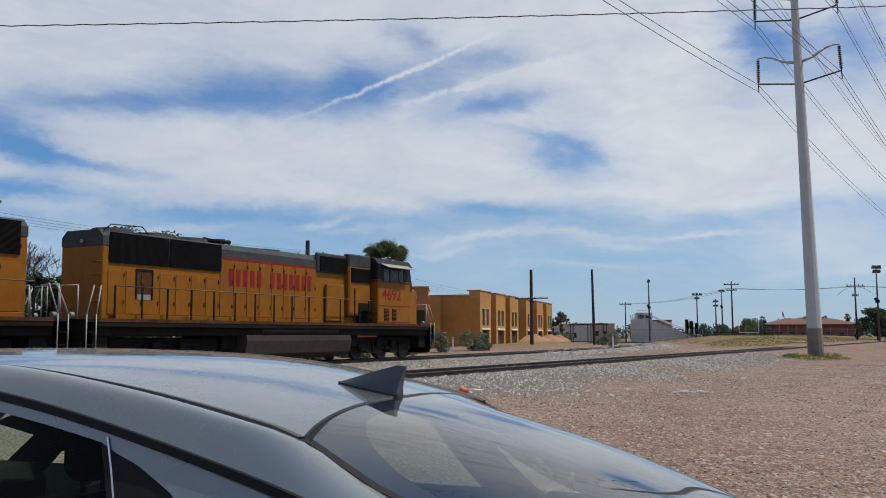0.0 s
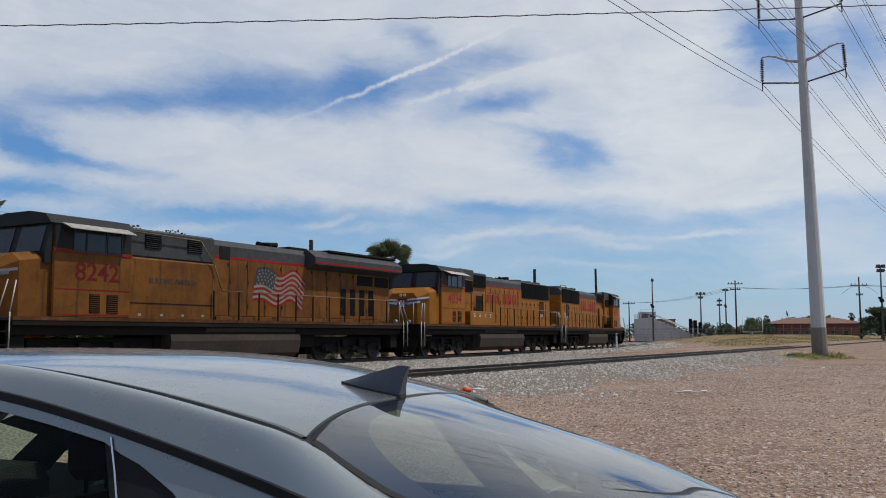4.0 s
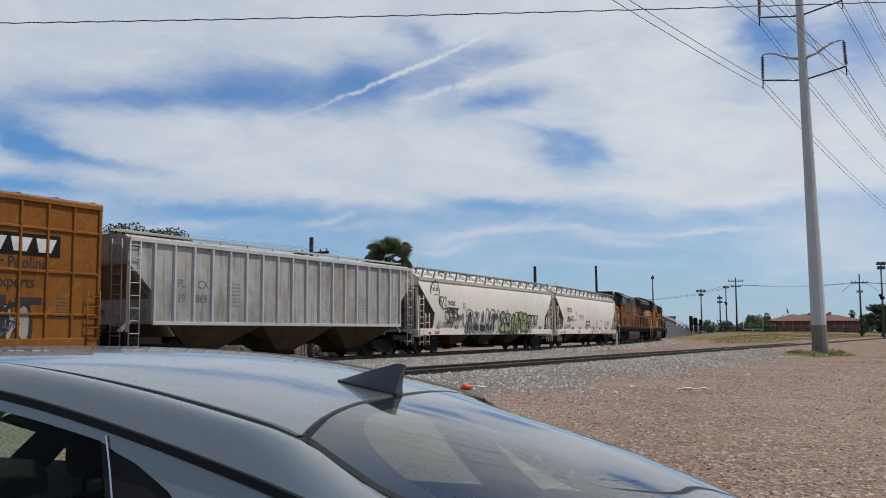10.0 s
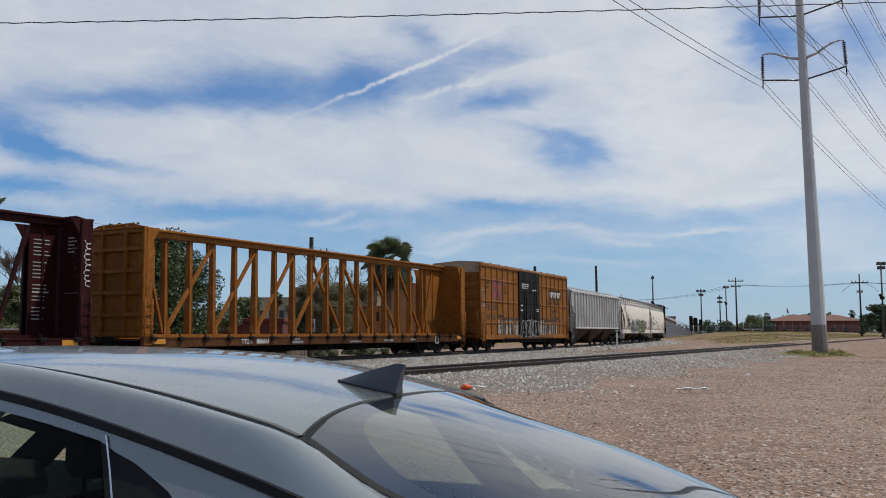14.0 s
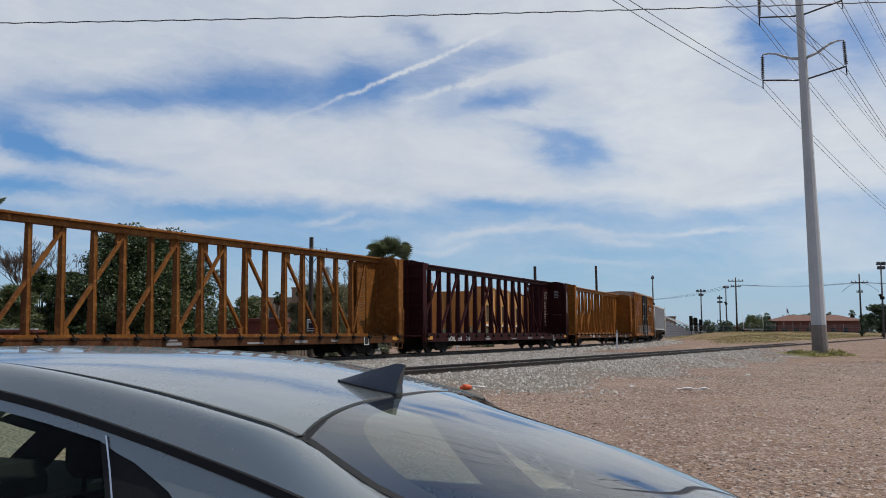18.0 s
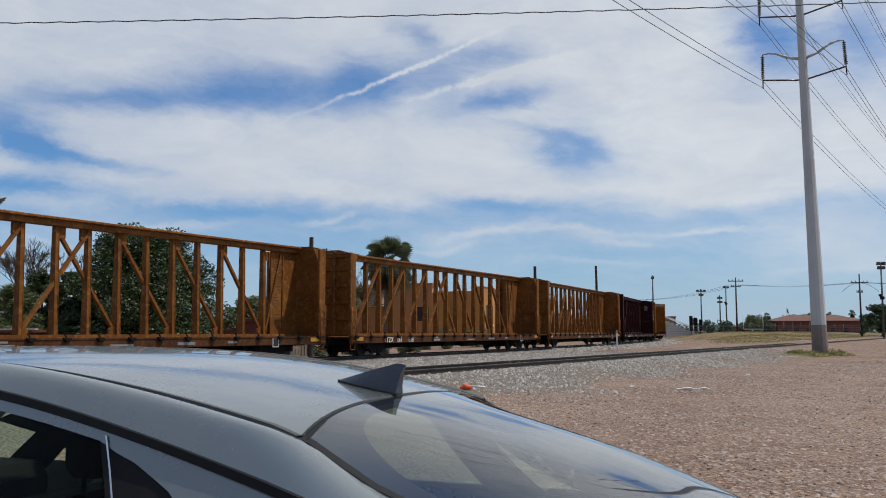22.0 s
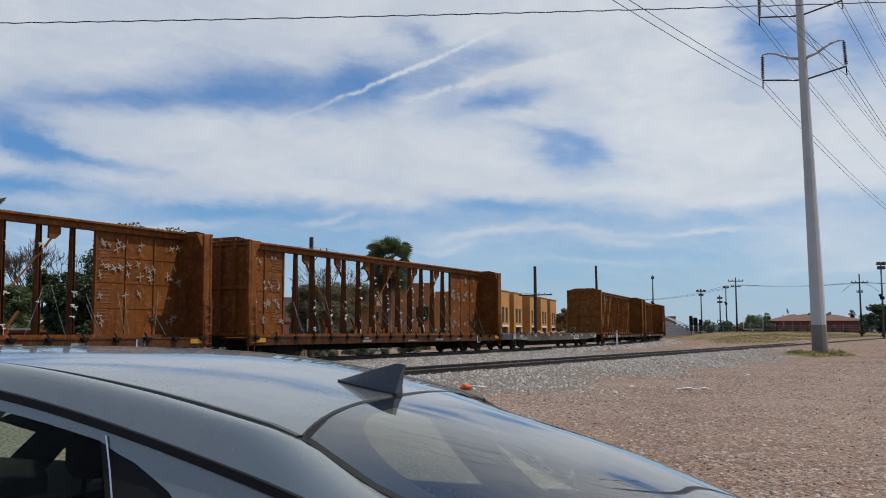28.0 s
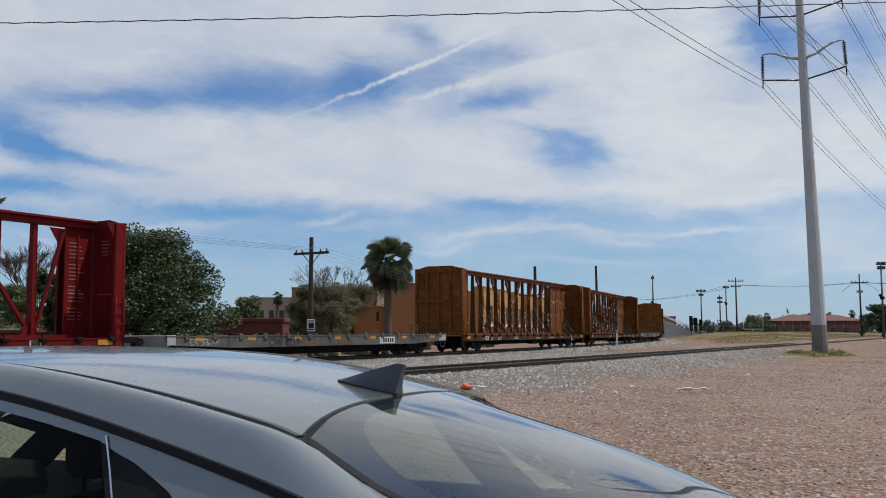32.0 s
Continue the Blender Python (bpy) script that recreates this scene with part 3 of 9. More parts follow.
BEAM_RED = material("beam_red", (0.175, 0.0095, 0.0095), (0.105, 0.0075, 0.0075), rough=0.55, streak=0.5, streak_colour=(0.06, 0.012, 0.011), spec=0.1)
POST_RUST = material("post_rusty_brown", (0.125, 0.046, 0.016), (0.055, 0.021, 0.010), rough=0.75, streak=0.5, streak_colour=(0.16, 0.065, 0.02), spots=0.4, spec=0.1)
MARK_PINK = material("mark_faded_pink", (0.27, 0.15, 0.14), (0.20, 0.09, 0.085), rough=0.6)
SILL_RUST = material("sill_rust", (0.105, 0.042, 0.016), (0.045, 0.020, 0.010), rough=0.75, streak=0.4, streak_colour=(0.03, 0.016, 0.01), spots=0.45, spec=0.1, fade=0.3)
FLAT_GREY = material("flat_car_grey", (0.135, 0.126, 0.112), (0.070, 0.060, 0.050), rough=0.65, streak=0.5, streak_colour=(0.05, 0.033, 0.022), spots=0.15, spec=0.14)
FLAT_DECK = material("flat_deck", (0.16, 0.12, 0.085), (0.09, 0.065, 0.045), rough=0.85)
MARK_WHITE = material("mark_white", (0.66, 0.65, 0.62), (0.50, 0.49, 0.46), rough=0.6)
MARK_DARK = material("mark_dark", (0.035, 0.03, 0.03), (0.06, 0.055, 0.05), rough=0.6, spec=0.1)
MARK_RED = material("mark_red", (0.38, 0.045, 0.025), (0.30, 0.035, 0.022), rough=0.6, spec=0.14)
MARK_BLUE = material("mark_blue", (0.070, 0.105, 0.19), (0.05, 0.07, 0.13), rough=0.6)
MARK_GREY = material("mark_grey", (0.28, 0.27, 0.27), (0.2, 0.2, 0.2), rough=0.6)
MARK_OLIVE = material("mark_olive", (0.30, 0.33, 0.16), (0.20, 0.24, 0.12), rough=0.6)
MARK_PALE = material("mark_pale_grey", (0.40, 0.40, 0.38), (0.30, 0.30, 0.28), rough=0.6)
MARK_SLATE = material("mark_slate", (0.15, 0.16, 0.15), (0.10, 0.11, 0.10), rough=0.6)
MARK_LIGHT_TEXT = material("mark_faded_dark", (0.20, 0.10, 0.045), (0.15, 0.08, 0.04), rough=0.7)
FLAG_WHITE = material("flag_dusty_white", (0.36, 0.32, 0.27), (0.25, 0.21, 0.17), rough=0.6, streak=0.4)
FLAG_PALE = material("flag_sooty_white", (0.25, 0.215, 0.175), (0.15, 0.125, 0.10), rough=0.6, streak=0.5, streak_colour=(0.08, 0.06, 0.045), spec=0.1)
FLAG_BLUE = material("flag_dusty_blue", (0.022, 0.034, 0.045), (0.016, 0.024, 0.03), rough=0.6)
FLAG_DARK_RED = material("number_dark_red", (0.13, 0.012, 0.010), (0.09, 0.010, 0.008), rough=0.6, spec=0.14)
FLAG_RED = material("flag_dusty_red", (0.24, 0.016, 0.012), (0.16, 0.012, 0.01), rough=0.6, spec=0.14)
REFLECTOR = material("reflector_amber", (0.60, 0.26, 0.03), (0.45, 0.2, 0.03), rough=0.3)
WARN = material("placard_brown", (0.36, 0.19, 0.06), (0.28, 0.15, 0.05), rough=0.6)

spinning = []      # wheelsets with their tyre radius and sense of turning
cars = []          # each car with its place in the train and truck spacing


def on_side(sign, y, z, x):
    """A pose for lettering or marks on a car's side: local x runs to the reader's right, y up."""
    s = sign
    return Matrix(((0, 0, s, s * x), (s, 0, 0, y), (0, 1, 0, z), (0, 0, 0, 1)))


def wheelset_mesh(r):
    s = Shape()
    for side in (-1, 1):
        rings = []
        for x, q in ((0.685, 0.30), (0.690, r + 0.028), (0.715, r + 0.028), (0.722, r), (0.80, r - 0.004), (0.815, r - 0.03), (0.80, r - 0.09),
                     (0.765, r - 0.14), (0.76, 0.16), (0.83, 0.13), (0.90, 0.10), (0.90, 0.01)):
            rings.append([(side * x, q * math.cos(k * math.pi / 10), q * math.sin(k * math.pi / 10)) for k in range(20)])
        s.loft(rings)
    s.rod((-0.76, 0, 0), (0.76, 0, 0), 0.085, n=10)
    for k in range(3):
        a = k * 2.094
        for side in (-1, 1):
            s.rod((side * 0.79, 0.25 * math.cos(a), 0.25 * math.sin(a)), (side * 0.80, 0.25 * math.cos(a), 0.25 * math.sin(a)), 0.035, n=8)
    return s.mesh("wheelset")


WHEEL_SMALL, WHEEL_BIG = wheelset_mesh(0.457), wheelset_mesh(0.508)


def side_frame_mesh(base, reach, r, heavy=False):
    """A cast side frame over wheels at the given places along it."""
    s = Shape()
    e = reach + 0.22
    if heavy:
        out = [(-e, r - 0.10), (-e, r + 0.16), (-reach + 0.3, r + 0.24), (-0.9, r + 0.10), (0.9, r + 0.10), (reach - 0.3, r + 0.24), (e, r + 0.16), (e, r - 0.10),
               (reach - 0.35, r - 0.10), (reach - 0.6, r - 0.22), (0.5, r - 0.22), (0.3, r - 0.05), (-0.3, r - 0.05), (-0.5, r - 0.22), (-reach + 0.6, r - 0.22), (-reach + 0.35, r - 0.10)]
    else:
        out = [(-e, r - 0.11), (-e, r + 0.15), (-reach + 0.35, r + 0.30), (reach - 0.35, r + 0.30), (e, r + 0.15), (e, r - 0.11), (reach - 0.18, r - 0.08),
               (0.42, r - 0.30), (-0.42, r - 0.30), (-reach + 0.18, r - 0.08)]
    s.prism(out, 0, 0.93, 1.07)
    for w in base:
        s.box(0.90, 1.12, w - 0.14, w + 0.14, r - 0.12, r + 0.13, 0.03)
        s.rod((1.10, w, r), (1.16, w, r), 0.085, n=10)
    if not heavy:
        for k in (-0.2, 0, 0.2):
            s.rod((1.0, k, r - 0.22), (1.0, k, r + 0.10), 0.085, n=8)
    else:
        for k in (-1.15, 1.15):
            s.rod((1.09, k, r - 0.15), (1.09, k, r + 0.28), 0.07, n=8)
            s.box(0.95, 1.14, k * 0.55 - 0.2, k * 0.55 + 0.2, r + 0.05, r + 0.38, 0.03)
    return s.mesh("side_frame")


FRAME_TWO = side_frame_mesh((-0.89, 0.89), 0.89, 0.457)
FRAME_THREE = side_frame_mesh((-2.03, 0.0, 2.03), 2.03, 0.508, True)
TRUCK_TWO = Shape().box(-0.62, 0.62, -1.25, 1.25, 0.22, 0.62, 0.03).box(-1.0, 1.0, -0.18, 0.18, 0.42, 0.68, 0.03).box(-0.35, 0.35, -0.30, 0.30, 0.60, 0.76, 0.02).mesh("truck")
TRUCK_THREE = Shape().box(-0.62, 0.62, -2.75, 2.75, 0.30, 0.60, 0.03).box(-0.92, 0.92, -2.5, 2.5, 0.60, 1.02, 0.03).box(-0.95, 0.95, -1.5, 1.5, 0.62, 0.86, 0.03).box(-0.5, 0.5, -0.5, 0.5, 0.8, 1.02, 0.02).mesh("truck")


def truck(car, y, big=False, turn=1):
    body = part("truck", TRUCK_THREE if big else TRUCK_TWO, STEEL_DARK, car, m=pose(0, y, 0))
    frame_mesh = FRAME_THREE if big else FRAME_TWO
    part("side_frame", frame_mesh, STEEL_DARK, body)
    part("side_frame", frame_mesh, STEEL_DARK, body, m=pose(0, 0, 0, 0, 0, 180))
    r = 0.508 if big else 0.457
    for w in ((-2.03, 0.0, 2.03) if big else (-0.89, 0.89)):
        ws = part("wheelset", WHEEL_BIG if big else WHEEL_SMALL, WHEEL_STEEL, body, "steel wheels on an axle", m=pose(0, w, r))
        spinning.append((ws, w, r, turn))
    return body


def coupler(car, end, y, reach):
    """A coupler with its shank and knuckle, and an air hose; end is 1 or -1, y the end of the frame."""
    s = Shape()
    s.box(-0.09, 0.09, end * y, end * (reach - 0.16), 0.76, 0.96, 0.02)
    s.box(-0.15, 0.16, end * (reach - 0.24), end * (reach - 0.01), 0.72, 1.00, 0.05)
    s.box(-0.02, 0.17, end * (reach - 0.06), end * (reach + 0.03), 0.74, 0.98, 0.03)
    c = part("coupler", s, STEEL_DARK, car)
    h = Shape().bent([(0.35, end * y, 0.80), (0.33, end * (y + 0.25), 0.62), (0.26, end * (reach - 0.15), 0.44), (0.20, end * (reach - 0.02), 0.50)], 0.025)
    part("air_hose", h, BLACK, car)
    return c


def ladder(x, y, z0, z1, wide, steps, along="y", r=0.016):
    """A grab-iron ladder flat against a side (along y) or an end (along x)."""
    s = Shape()
    d = Vector((0, wide, 0)) if along == "y" else Vector((wide, 0, 0))
    a, b = Vector((x, y, 0)), Vector((x, y, 0)) + d
    for p in (a, b):
        s.rod((p.x, p.y, z0), (p.x, p.y, z1), r * 1.3, n=6)
    for k in range(steps):
        z = z0 + (z1 - z0) * (k + 0.5) / steps
        s.rod((a.x, a.y, z), (b.x, b.y, z), r, n=6)
    return s


def bars(name, car, sign, x, rows, mat):
    """Writing too small to read, as plain bars: rows of (y, z, length, height)."""
    s = Shape()
    for y, z, l, h in rows:
        s.box(0, l, 0, h, 0, 0.004)
        s.v[-8:] = [(p[0] + y * sign, p[1] + z, p[2]) for p in s.v[-8:]]
    return tagged(part(name, s, mat, car, m=on_side(sign, 0, 0, x)), kind="stuff")


def scrawl(rng, wide, high, n, thick):
    """Strokes of sprayed paint: bent ribbons inside a field, flat."""
    s = Shape()
    for k in range(n):
        x = wide * (k + rng.uniform(0.1, 0.9)) / n
        p = Vector((x, rng.uniform(0, high * 0.5), 0))
        a = rng.uniform(0.6, 2.4)
        pts = [p]
        for i in range(rng.randint(4, 8)):
            a += rng.uniform(-1.1, 1.1)
            p = p + Vector((math.cos(a), math.sin(a), 0)) * high * rng.uniform(0.15, 0.35)
            p = Vector((min(max(p.x, 0), wide), min(max(p.y, 0), high), 0))
            pts.append(p)
        t = thick * rng.uniform(0.6, 1.3)
        for a0, b0 in zip(pts, pts[1:]):
            if (b0 - a0).length > 0.01:
                s.bar(a0, b0, t, 0.003 + 0.0004 * (k % 5), up=(0, 0, 1))
    return s


SPRAYED = (
    ((0, 0), (0.3, 0), (0.36, 0.3), (0.62, 0.3), (0.7, 0), (1.05, 0), (0.78, 1), (0.25, 1)),
    ((0, 0), (0.95, 0.02), (1, 0.3), (0.5, 0.28), (0.98, 0.72), (0.9, 1), (0.05, 0.98), (0, 0.7), (0.45, 0.7), (0.02, 0.3)),
    ((0.1, 0), (0.4, 0), (0.42, 0.62), (1.0, 0.66), (1.05, 1), (-0.1, 1), (-0.06, 0.7), (0.1, 0.66)),
    ((0, 0), (0.9, 0), (1.05, 0.5), (0.9, 1), (0.1, 1), (-0.08, 0.5)),
    ((0, 0), (0.32, 0), (0.42, 0.45), (0.65, 0), (1.0, 0), (1.0, 1), (0.7, 1), (0.6, 0.6), (0.3, 1), (0, 1)),
    ((0, 0.1), (0.5, -0.05), (1, 0.1), (0.92, 0.45), (0.62, 0.35), (0.62, 1.05), (0.3, 1), (0.34, 0.4), (0.05, 0.42)))


def fat_letters(rng, wide, high, n, slant=0.15, soft=2, rim_width=0.05, kinds=range(6)):
    """Abstract sprayed block shapes side by side, flat, each with a hole stroke; returns fill, rim and the inner strokes."""
    fill, rim, inner = Shape(), Shape(), Shape()
    step = wide / n
    for k in range(n):
        x0 = k * step - 0.04 * step
        w = step * rng.uniform(0.95, 1.18)
        y0, y1 = rng.uniform(0, 0.10) * high, high * rng.uniform(0.82, 1.0)
        flip = rng.random() < 0.4
        out = []
        for a, b in SPRAYED[list(kinds)[(k * 5 + rng.randint(0, 2)) % len(kinds)]]:
            a = (1 - a if flip else a) + rng.uniform(-0.05, 0.05)
            b += rng.uniform(-0.04, 0.04)
            out.append((x0 + w * a + slant * b * step, y0 + (y1 - y0) * b))
        for turn in range(soft):
            out = [q for i in range(len(out)) for q in ((out[i][0] * 0.78 + out[(i + 1) % len(out)][0] * 0.22, out[i][1] * 0.78 + out[(i + 1) % len(out)][1] * 0.22), (out[i][0] * 0.22 + out[(i + 1) % len(out)][0] * 0.78, out[i][1] * 0.22 + out[(i + 1) % len(out)][1] * 0.78))]
        fill.prism(out, 2, 0.0, 0.003 + 0.0004 * (k % 3))
        for i in range(len(out)):
            a, b = out[i], out[(i + 1) % len(out)]
            rim.bar((*a, 0.005), (*b, 0.005), high * rim_width, 0.002 + 0.0003 * (k % 4))
        cx, cy = x0 + w * 0.5 + slant * 0.5 * step, y0 + (y1 - y0) * rng.uniform(0.4, 0.6)
        turn = rng.uniform(0, 3)
        for i in range(rng.randint(1, 3)):
            turn += rng.uniform(0.6, 1.4)
            dx, dy = math.cos(turn) * w * 0.22, math.sin(turn) * high * 0.18
            inner.bar((cx - dx, cy - dy, 0.006), (cx + dx, cy + dy, 0.006), high * 0.035, 0.0025 + 0.0003 * i)
    return fill, rim, inner


# ---- centre-beam lumber cars ----
POST_MESH = {}


def beam_car(paint, label, number="", sill=SILL_RUST, panels=1, straps=False, words=MARK_LIGHT_TEXT, seed=1, marks=False, plated=False, low_number=""):
    """An empty centre-beam flat car: bulkheads, a truss of posts and diagonals down the middle, a deck with winches."""
    rng = random.Random(seed)
    car = thing("lumber_car", label, "rail car", group="cars of the train")
    W, E, TOP = 1.43, 11.37, 4.54
    part("side_sill", Shape().box(W - 0.10, W, -E, E, 0.60, 0.93, 0.015).box(W - 0.02, W + 0.02, -E, E, 0.885, 0.935), sill, car, "rusty side sill")
    part("side_sill", Shape().box(-W, -W + 0.10, -E, E, 0.60, 0.93, 0.015).box(-W - 0.02, -W + 0.02, -E, E, 0.885, 0.935), sill, car)
    part("deck", Shape().box(-W + 0.1, W - 0.1, -E, E, 0.84, 0.90), sill, car)
    part("centre_sill", Shape().box(-0.35, 0.35, -E, E, 0.55, 0.84).prism([(-6.6, 0.56), (6.6, 0.56), (5.6, 0.34), (-5.6, 0.34)], 0, -0.22, 0.22), STEEL_DARK, car)
    for y in (-4.6, -1.2, 2.4, 5.2):
        part("cross_bearer", Shape().prism([(-1.36, 0.84), (1.36, 0.84), (0.3, 0.52), (-0.3, 0.52)], 1, y - 0.06, y + 0.06), STEEL_DARK, car)
    part("brake_cylinder", Shape().rod((0.62, -1.0, 0.52), (0.62, 0.1, 0.52), 0.17, n=12).rod((0.55, 0.1, 0.52), (0.55, 3.2, 0.50), 0.03, n=6), STEEL_DARK, car)
    part("air_reservoir", Shape().rod((0.75, 1.0, 0.5), (0.75, 2.2, 0.5), 0.2, n=12), STEEL_DARK, car)
    s = Shape().box(-0.26, 0.26, -E + 0.06, E - 0.06, 4.60, 4.69, 0.02).box(-0.17, 0.17, -E + 0.06, E - 0.06, 4.42, 4.60)
    part("top_chord", s, paint, car)
    part("bottom_chord", Shape().box(-0.24, 0.24, -E + 0.06, E - 0.06, 0.90, 1.04), paint, car)
    step = 1.21
    if "post" not in POST_MESH:
        p = Shape()
        p.prism([(-0.15, 1.03), (0.15, 1.03), (0.09, 4.43), (-0.09, 4.43)], 1, -0.035, -0.02)
        p.prism([(-0.15, 1.03), (0.15, 1.03), (0.09, 4.43), (-0.09, 4.43)], 1, 0.095, 0.11)
        p.prism([(-0.135, 1.03), (-0.12, 1.03), (-0.06, 4.43), (-0.075, 4.43)], 1, -0.02, 0.095)
        p.prism([(0.12, 1.03), (0.135, 1.03), (0.075, 4.43), (0.06, 4.43)], 1, -0.02, 0.095)
        POST_MESH["post"] = p
        d = Shape()
        d.bar((0.06, -step, 1.10), (0.02, step, 4.36), 0.10, 0.13, up=(1, 0, 0))
        d.prism([(step - 0.32, 4.43), (step - 0.32, 4.05), (step - 0.02, 4.05), (step + 0.02, 4.43)], 0, -0.05, 0.05)
        d.prism([(-step - 0.02, 1.03), (-step + 0.02, 1.40), (-step + 0.30, 1.22), (-step + 0.34, 1.03)], 0, -0.05, 0.05)
        POST_MESH["diag"] = d
    if "slim" not in POST_MESH:
        p = Shape()
        for y0, y1 in ((-0.035, -0.02), (0.06, 0.075)):
            p.prism([(-0.15, 1.03), (0.15, 1.03), (0.08, 4.43), (-0.08, 4.43)], 1, y0, y1)
        p.box(-0.02, 0.02, -0.02, 0.06, 1.03, 4.43)
        POST_MESH["slim"] = p
    posts, diag = POST_MESH["slim" if panels > 1 else "post"].mesh("post"), POST_MESH["diag"].mesh("brace")
    torn = Shape().prism([(0.72, 4.43), (0.72, 4.02), (0.95, 4.02), (1.13, 4.18), (1.13, 4.43)], 0, -0.05, 0.05).bar((0.04, 0.86, 4.10), (0.08, 0.30, 3.42), 0.03, 0.10, up=(1, 0, 0)).bar((0.05, 0.33, 3.46), (0.05, -0.55, 2.45), 0.04, 0.04).mesh("torn_bracket")
    stub = Shape().prism([(-1.13, 1.03), (-1.13, 1.32), (-0.80, 1.36), (-0.55, 1.20), (-0.50, 1.03)], 0, -0.05, 0.05).bar((0.05, -0.66, 1.20), (0.09, -0.28, 1.74), 0.03, 0.15, up=(1, 0, 0)).mesh("brace_stub")
    first = 8 - (panels - 1)
    for i in range(-8, 8):
        if panels > 1 and (i < -first or i >= first):
            continue
        part("post", posts, paint if panels == 1 else POST_RUST, car, m=pose(0, (i + 0.5) * step - 0.04, 0))
    for k in range(4):
        y = (-7.5 + 2 * k + 1) * step
        if panels > 1:
            if k:
                for e in (-1, 1):
                    at = pose(0, e * (y + 0.4), 0, 0, 0, 0 if e < 0 else 180)
                    part("torn_bracket", torn, paint, car, "bent yellow bracket of a cut brace", m=at)
                    part("brace_stub", stub, paint, car, "bent yellow stub of a cut brace", m=at)
            continue
        part("brace", diag, paint, car, m=pose(0, y, 0))
        part("brace", diag, paint, car, m=pose(0, -y, 0, 0, 0, 180))
    # plates next to the bulkheads
    for e in (-1, 1):
        y0 = 7.5 if panels > 1 else 10.2 if plated else 9.55
        web = part("web_plate", Shape().box(-0.03, 0.03, e * y0, e * (E - 0.2), 1.03, 4.43), paint, car)
        for k in range(1 if panels == 1 else 3):
            yy = y0 + (E - 0.2 - y0) * (k + (0.0 if panels > 1 else 0.42)) / (1 if panels == 1 else 3)
            part("web_rib", Shape().box(-0.07, 0.07, e * yy, e * (yy + 0.07), 1.03, 4.43), paint, web)
        for z in ((1.9, 2.75, 3.6) if panels > 1 else ()):
            part("web_rib", Shape().box(-0.045, 0.045, e * y0, e * (E - 0.2), z, z + 0.05), paint, web)
        if panels == 1:
            part("brace", Shape().bar((0.04, e * 9.17, 1.1), (0.04, e * 10.1, 4.3), 0.09, 0.12, up=(1, 0, 0)), paint, car)
        # the bulkhead
        s = Shape()
        s.prism([(-W, 0.93), (W, 0.93), (W, TOP - 0.02), (0.75, TOP + 0.16), (-0.75, TOP + 0.16), (-W, TOP - 0.02)], 1, e * (E - 0.14), e * (E - 0.09))
        bulk = part("bulkhead", s, paint, car)
        if plated:
            inner = e * (E - 0.143)
            for k in range(5):
                part("emblem_stroke", Shape().bar((0.82 + 0.03 * k, inner, 3.72 - 0.2 * k), (0.70 + 0.03 * k, inner, 3.60 - 0.2 * k), 0.10, 0.004, up=(0, 0, 1)), MARK_PINK, bulk)
                part("notice_line", Shape().box(0.45, 0.45 + 0.1 * (3 + k % 2), inner - 0.003, inner + 0.003, 4.0 - 0.11 * k, 4.04 - 0.11 * k), words, bulk)
            part("emblem_line", Shape().box(0.3, 1.1, inner - 0.003, inner + 0.003, 2.30, 2.325), MARK_PINK, bulk)
        r = Shape()
        for z in ((0.98, 1.62, 2.34, 3.06, 3.78, 4.36) if panels == 1 else (0.98, 2.72, 4.36)):
            r.box(-W + 0.06, W - 0.06, e * (E - 0.09), e * E, z, z + 0.13, 0.01)
        for x in ((-0.55, 0.55) if panels == 1 else (-0.7, 0.0, 0.7)):
            r.box(x - 0.06, x + 0.06, e * (E - 0.09), e * (E + 0.02), 0.95, TOP + 0.1, 0.01)
        r.box(-W, W, e * (E - 0.16), e * (E + 0.02), TOP - 0.04, TOP + 0.02, 0.01)
        part("rib", r, paint, bulk)
        for sx in (-1, 1):
            c = Shape().box(sx * (W - 0.14), sx * W, e * (E - 0.42), e * E, 0.93, TOP, 0.02)
            c.prism([(e * (E - 0.42), TOP - 0.5), (e * (E - 0.42), TOP), (e * (E - 0.75), TOP)], 0, sx * (W - 0.1), sx * (W - 0.06))
            part("corner_post", c, paint, bulk)
        if plated and number and e > 0:
            tag = [(W + 0.012, E - 0.20 + 0.10 * math.sin(k * 1.35) + 0.03 * math.sin(k * 0.4), 2.45 + 0.035 * k + 0.05 * math.cos(k * 1.35)) for k in range(42)]
            tagged(part("scribble", Shape().bent(tag, 0.014, n=4), MARK_WHITE, car, "white sprayed scribble"), kind="stuff")
        part("reflector", Shape().box(W + 0.022, W + 0.028, e * (E - 1.0), e * (E - 0.45), 0.72, 0.88), REFLECTOR, car)
        part("grab_iron", ladder(W + 0.05, e * (E - 0.38), 0.55, 2.2, 0.33 * e, 5), paint, car)
        part("step", Shape().bent([(W - 0.04, e * (E - 0.4), 0.62), (W - 0.04, e * (E - 0.4), 0.34), (W - 0.04, e * (E - 0.05), 0.34), (W - 0.04, e * (E - 0.05), 0.62)], 0.02), paint, car)
        bars("notice", car, 1, 0.036, [(min(e * y0, e * (y0 + 0.9)) + 0.12, 1.5 + 0.115 * k, rng.uniform(0.34, 0.6), 0.055 if k % 9 == 7 else 0.032) for k in range(22) if k % 6 != 4], words)
        coupler(car, e, E - 0.1, 12.27)
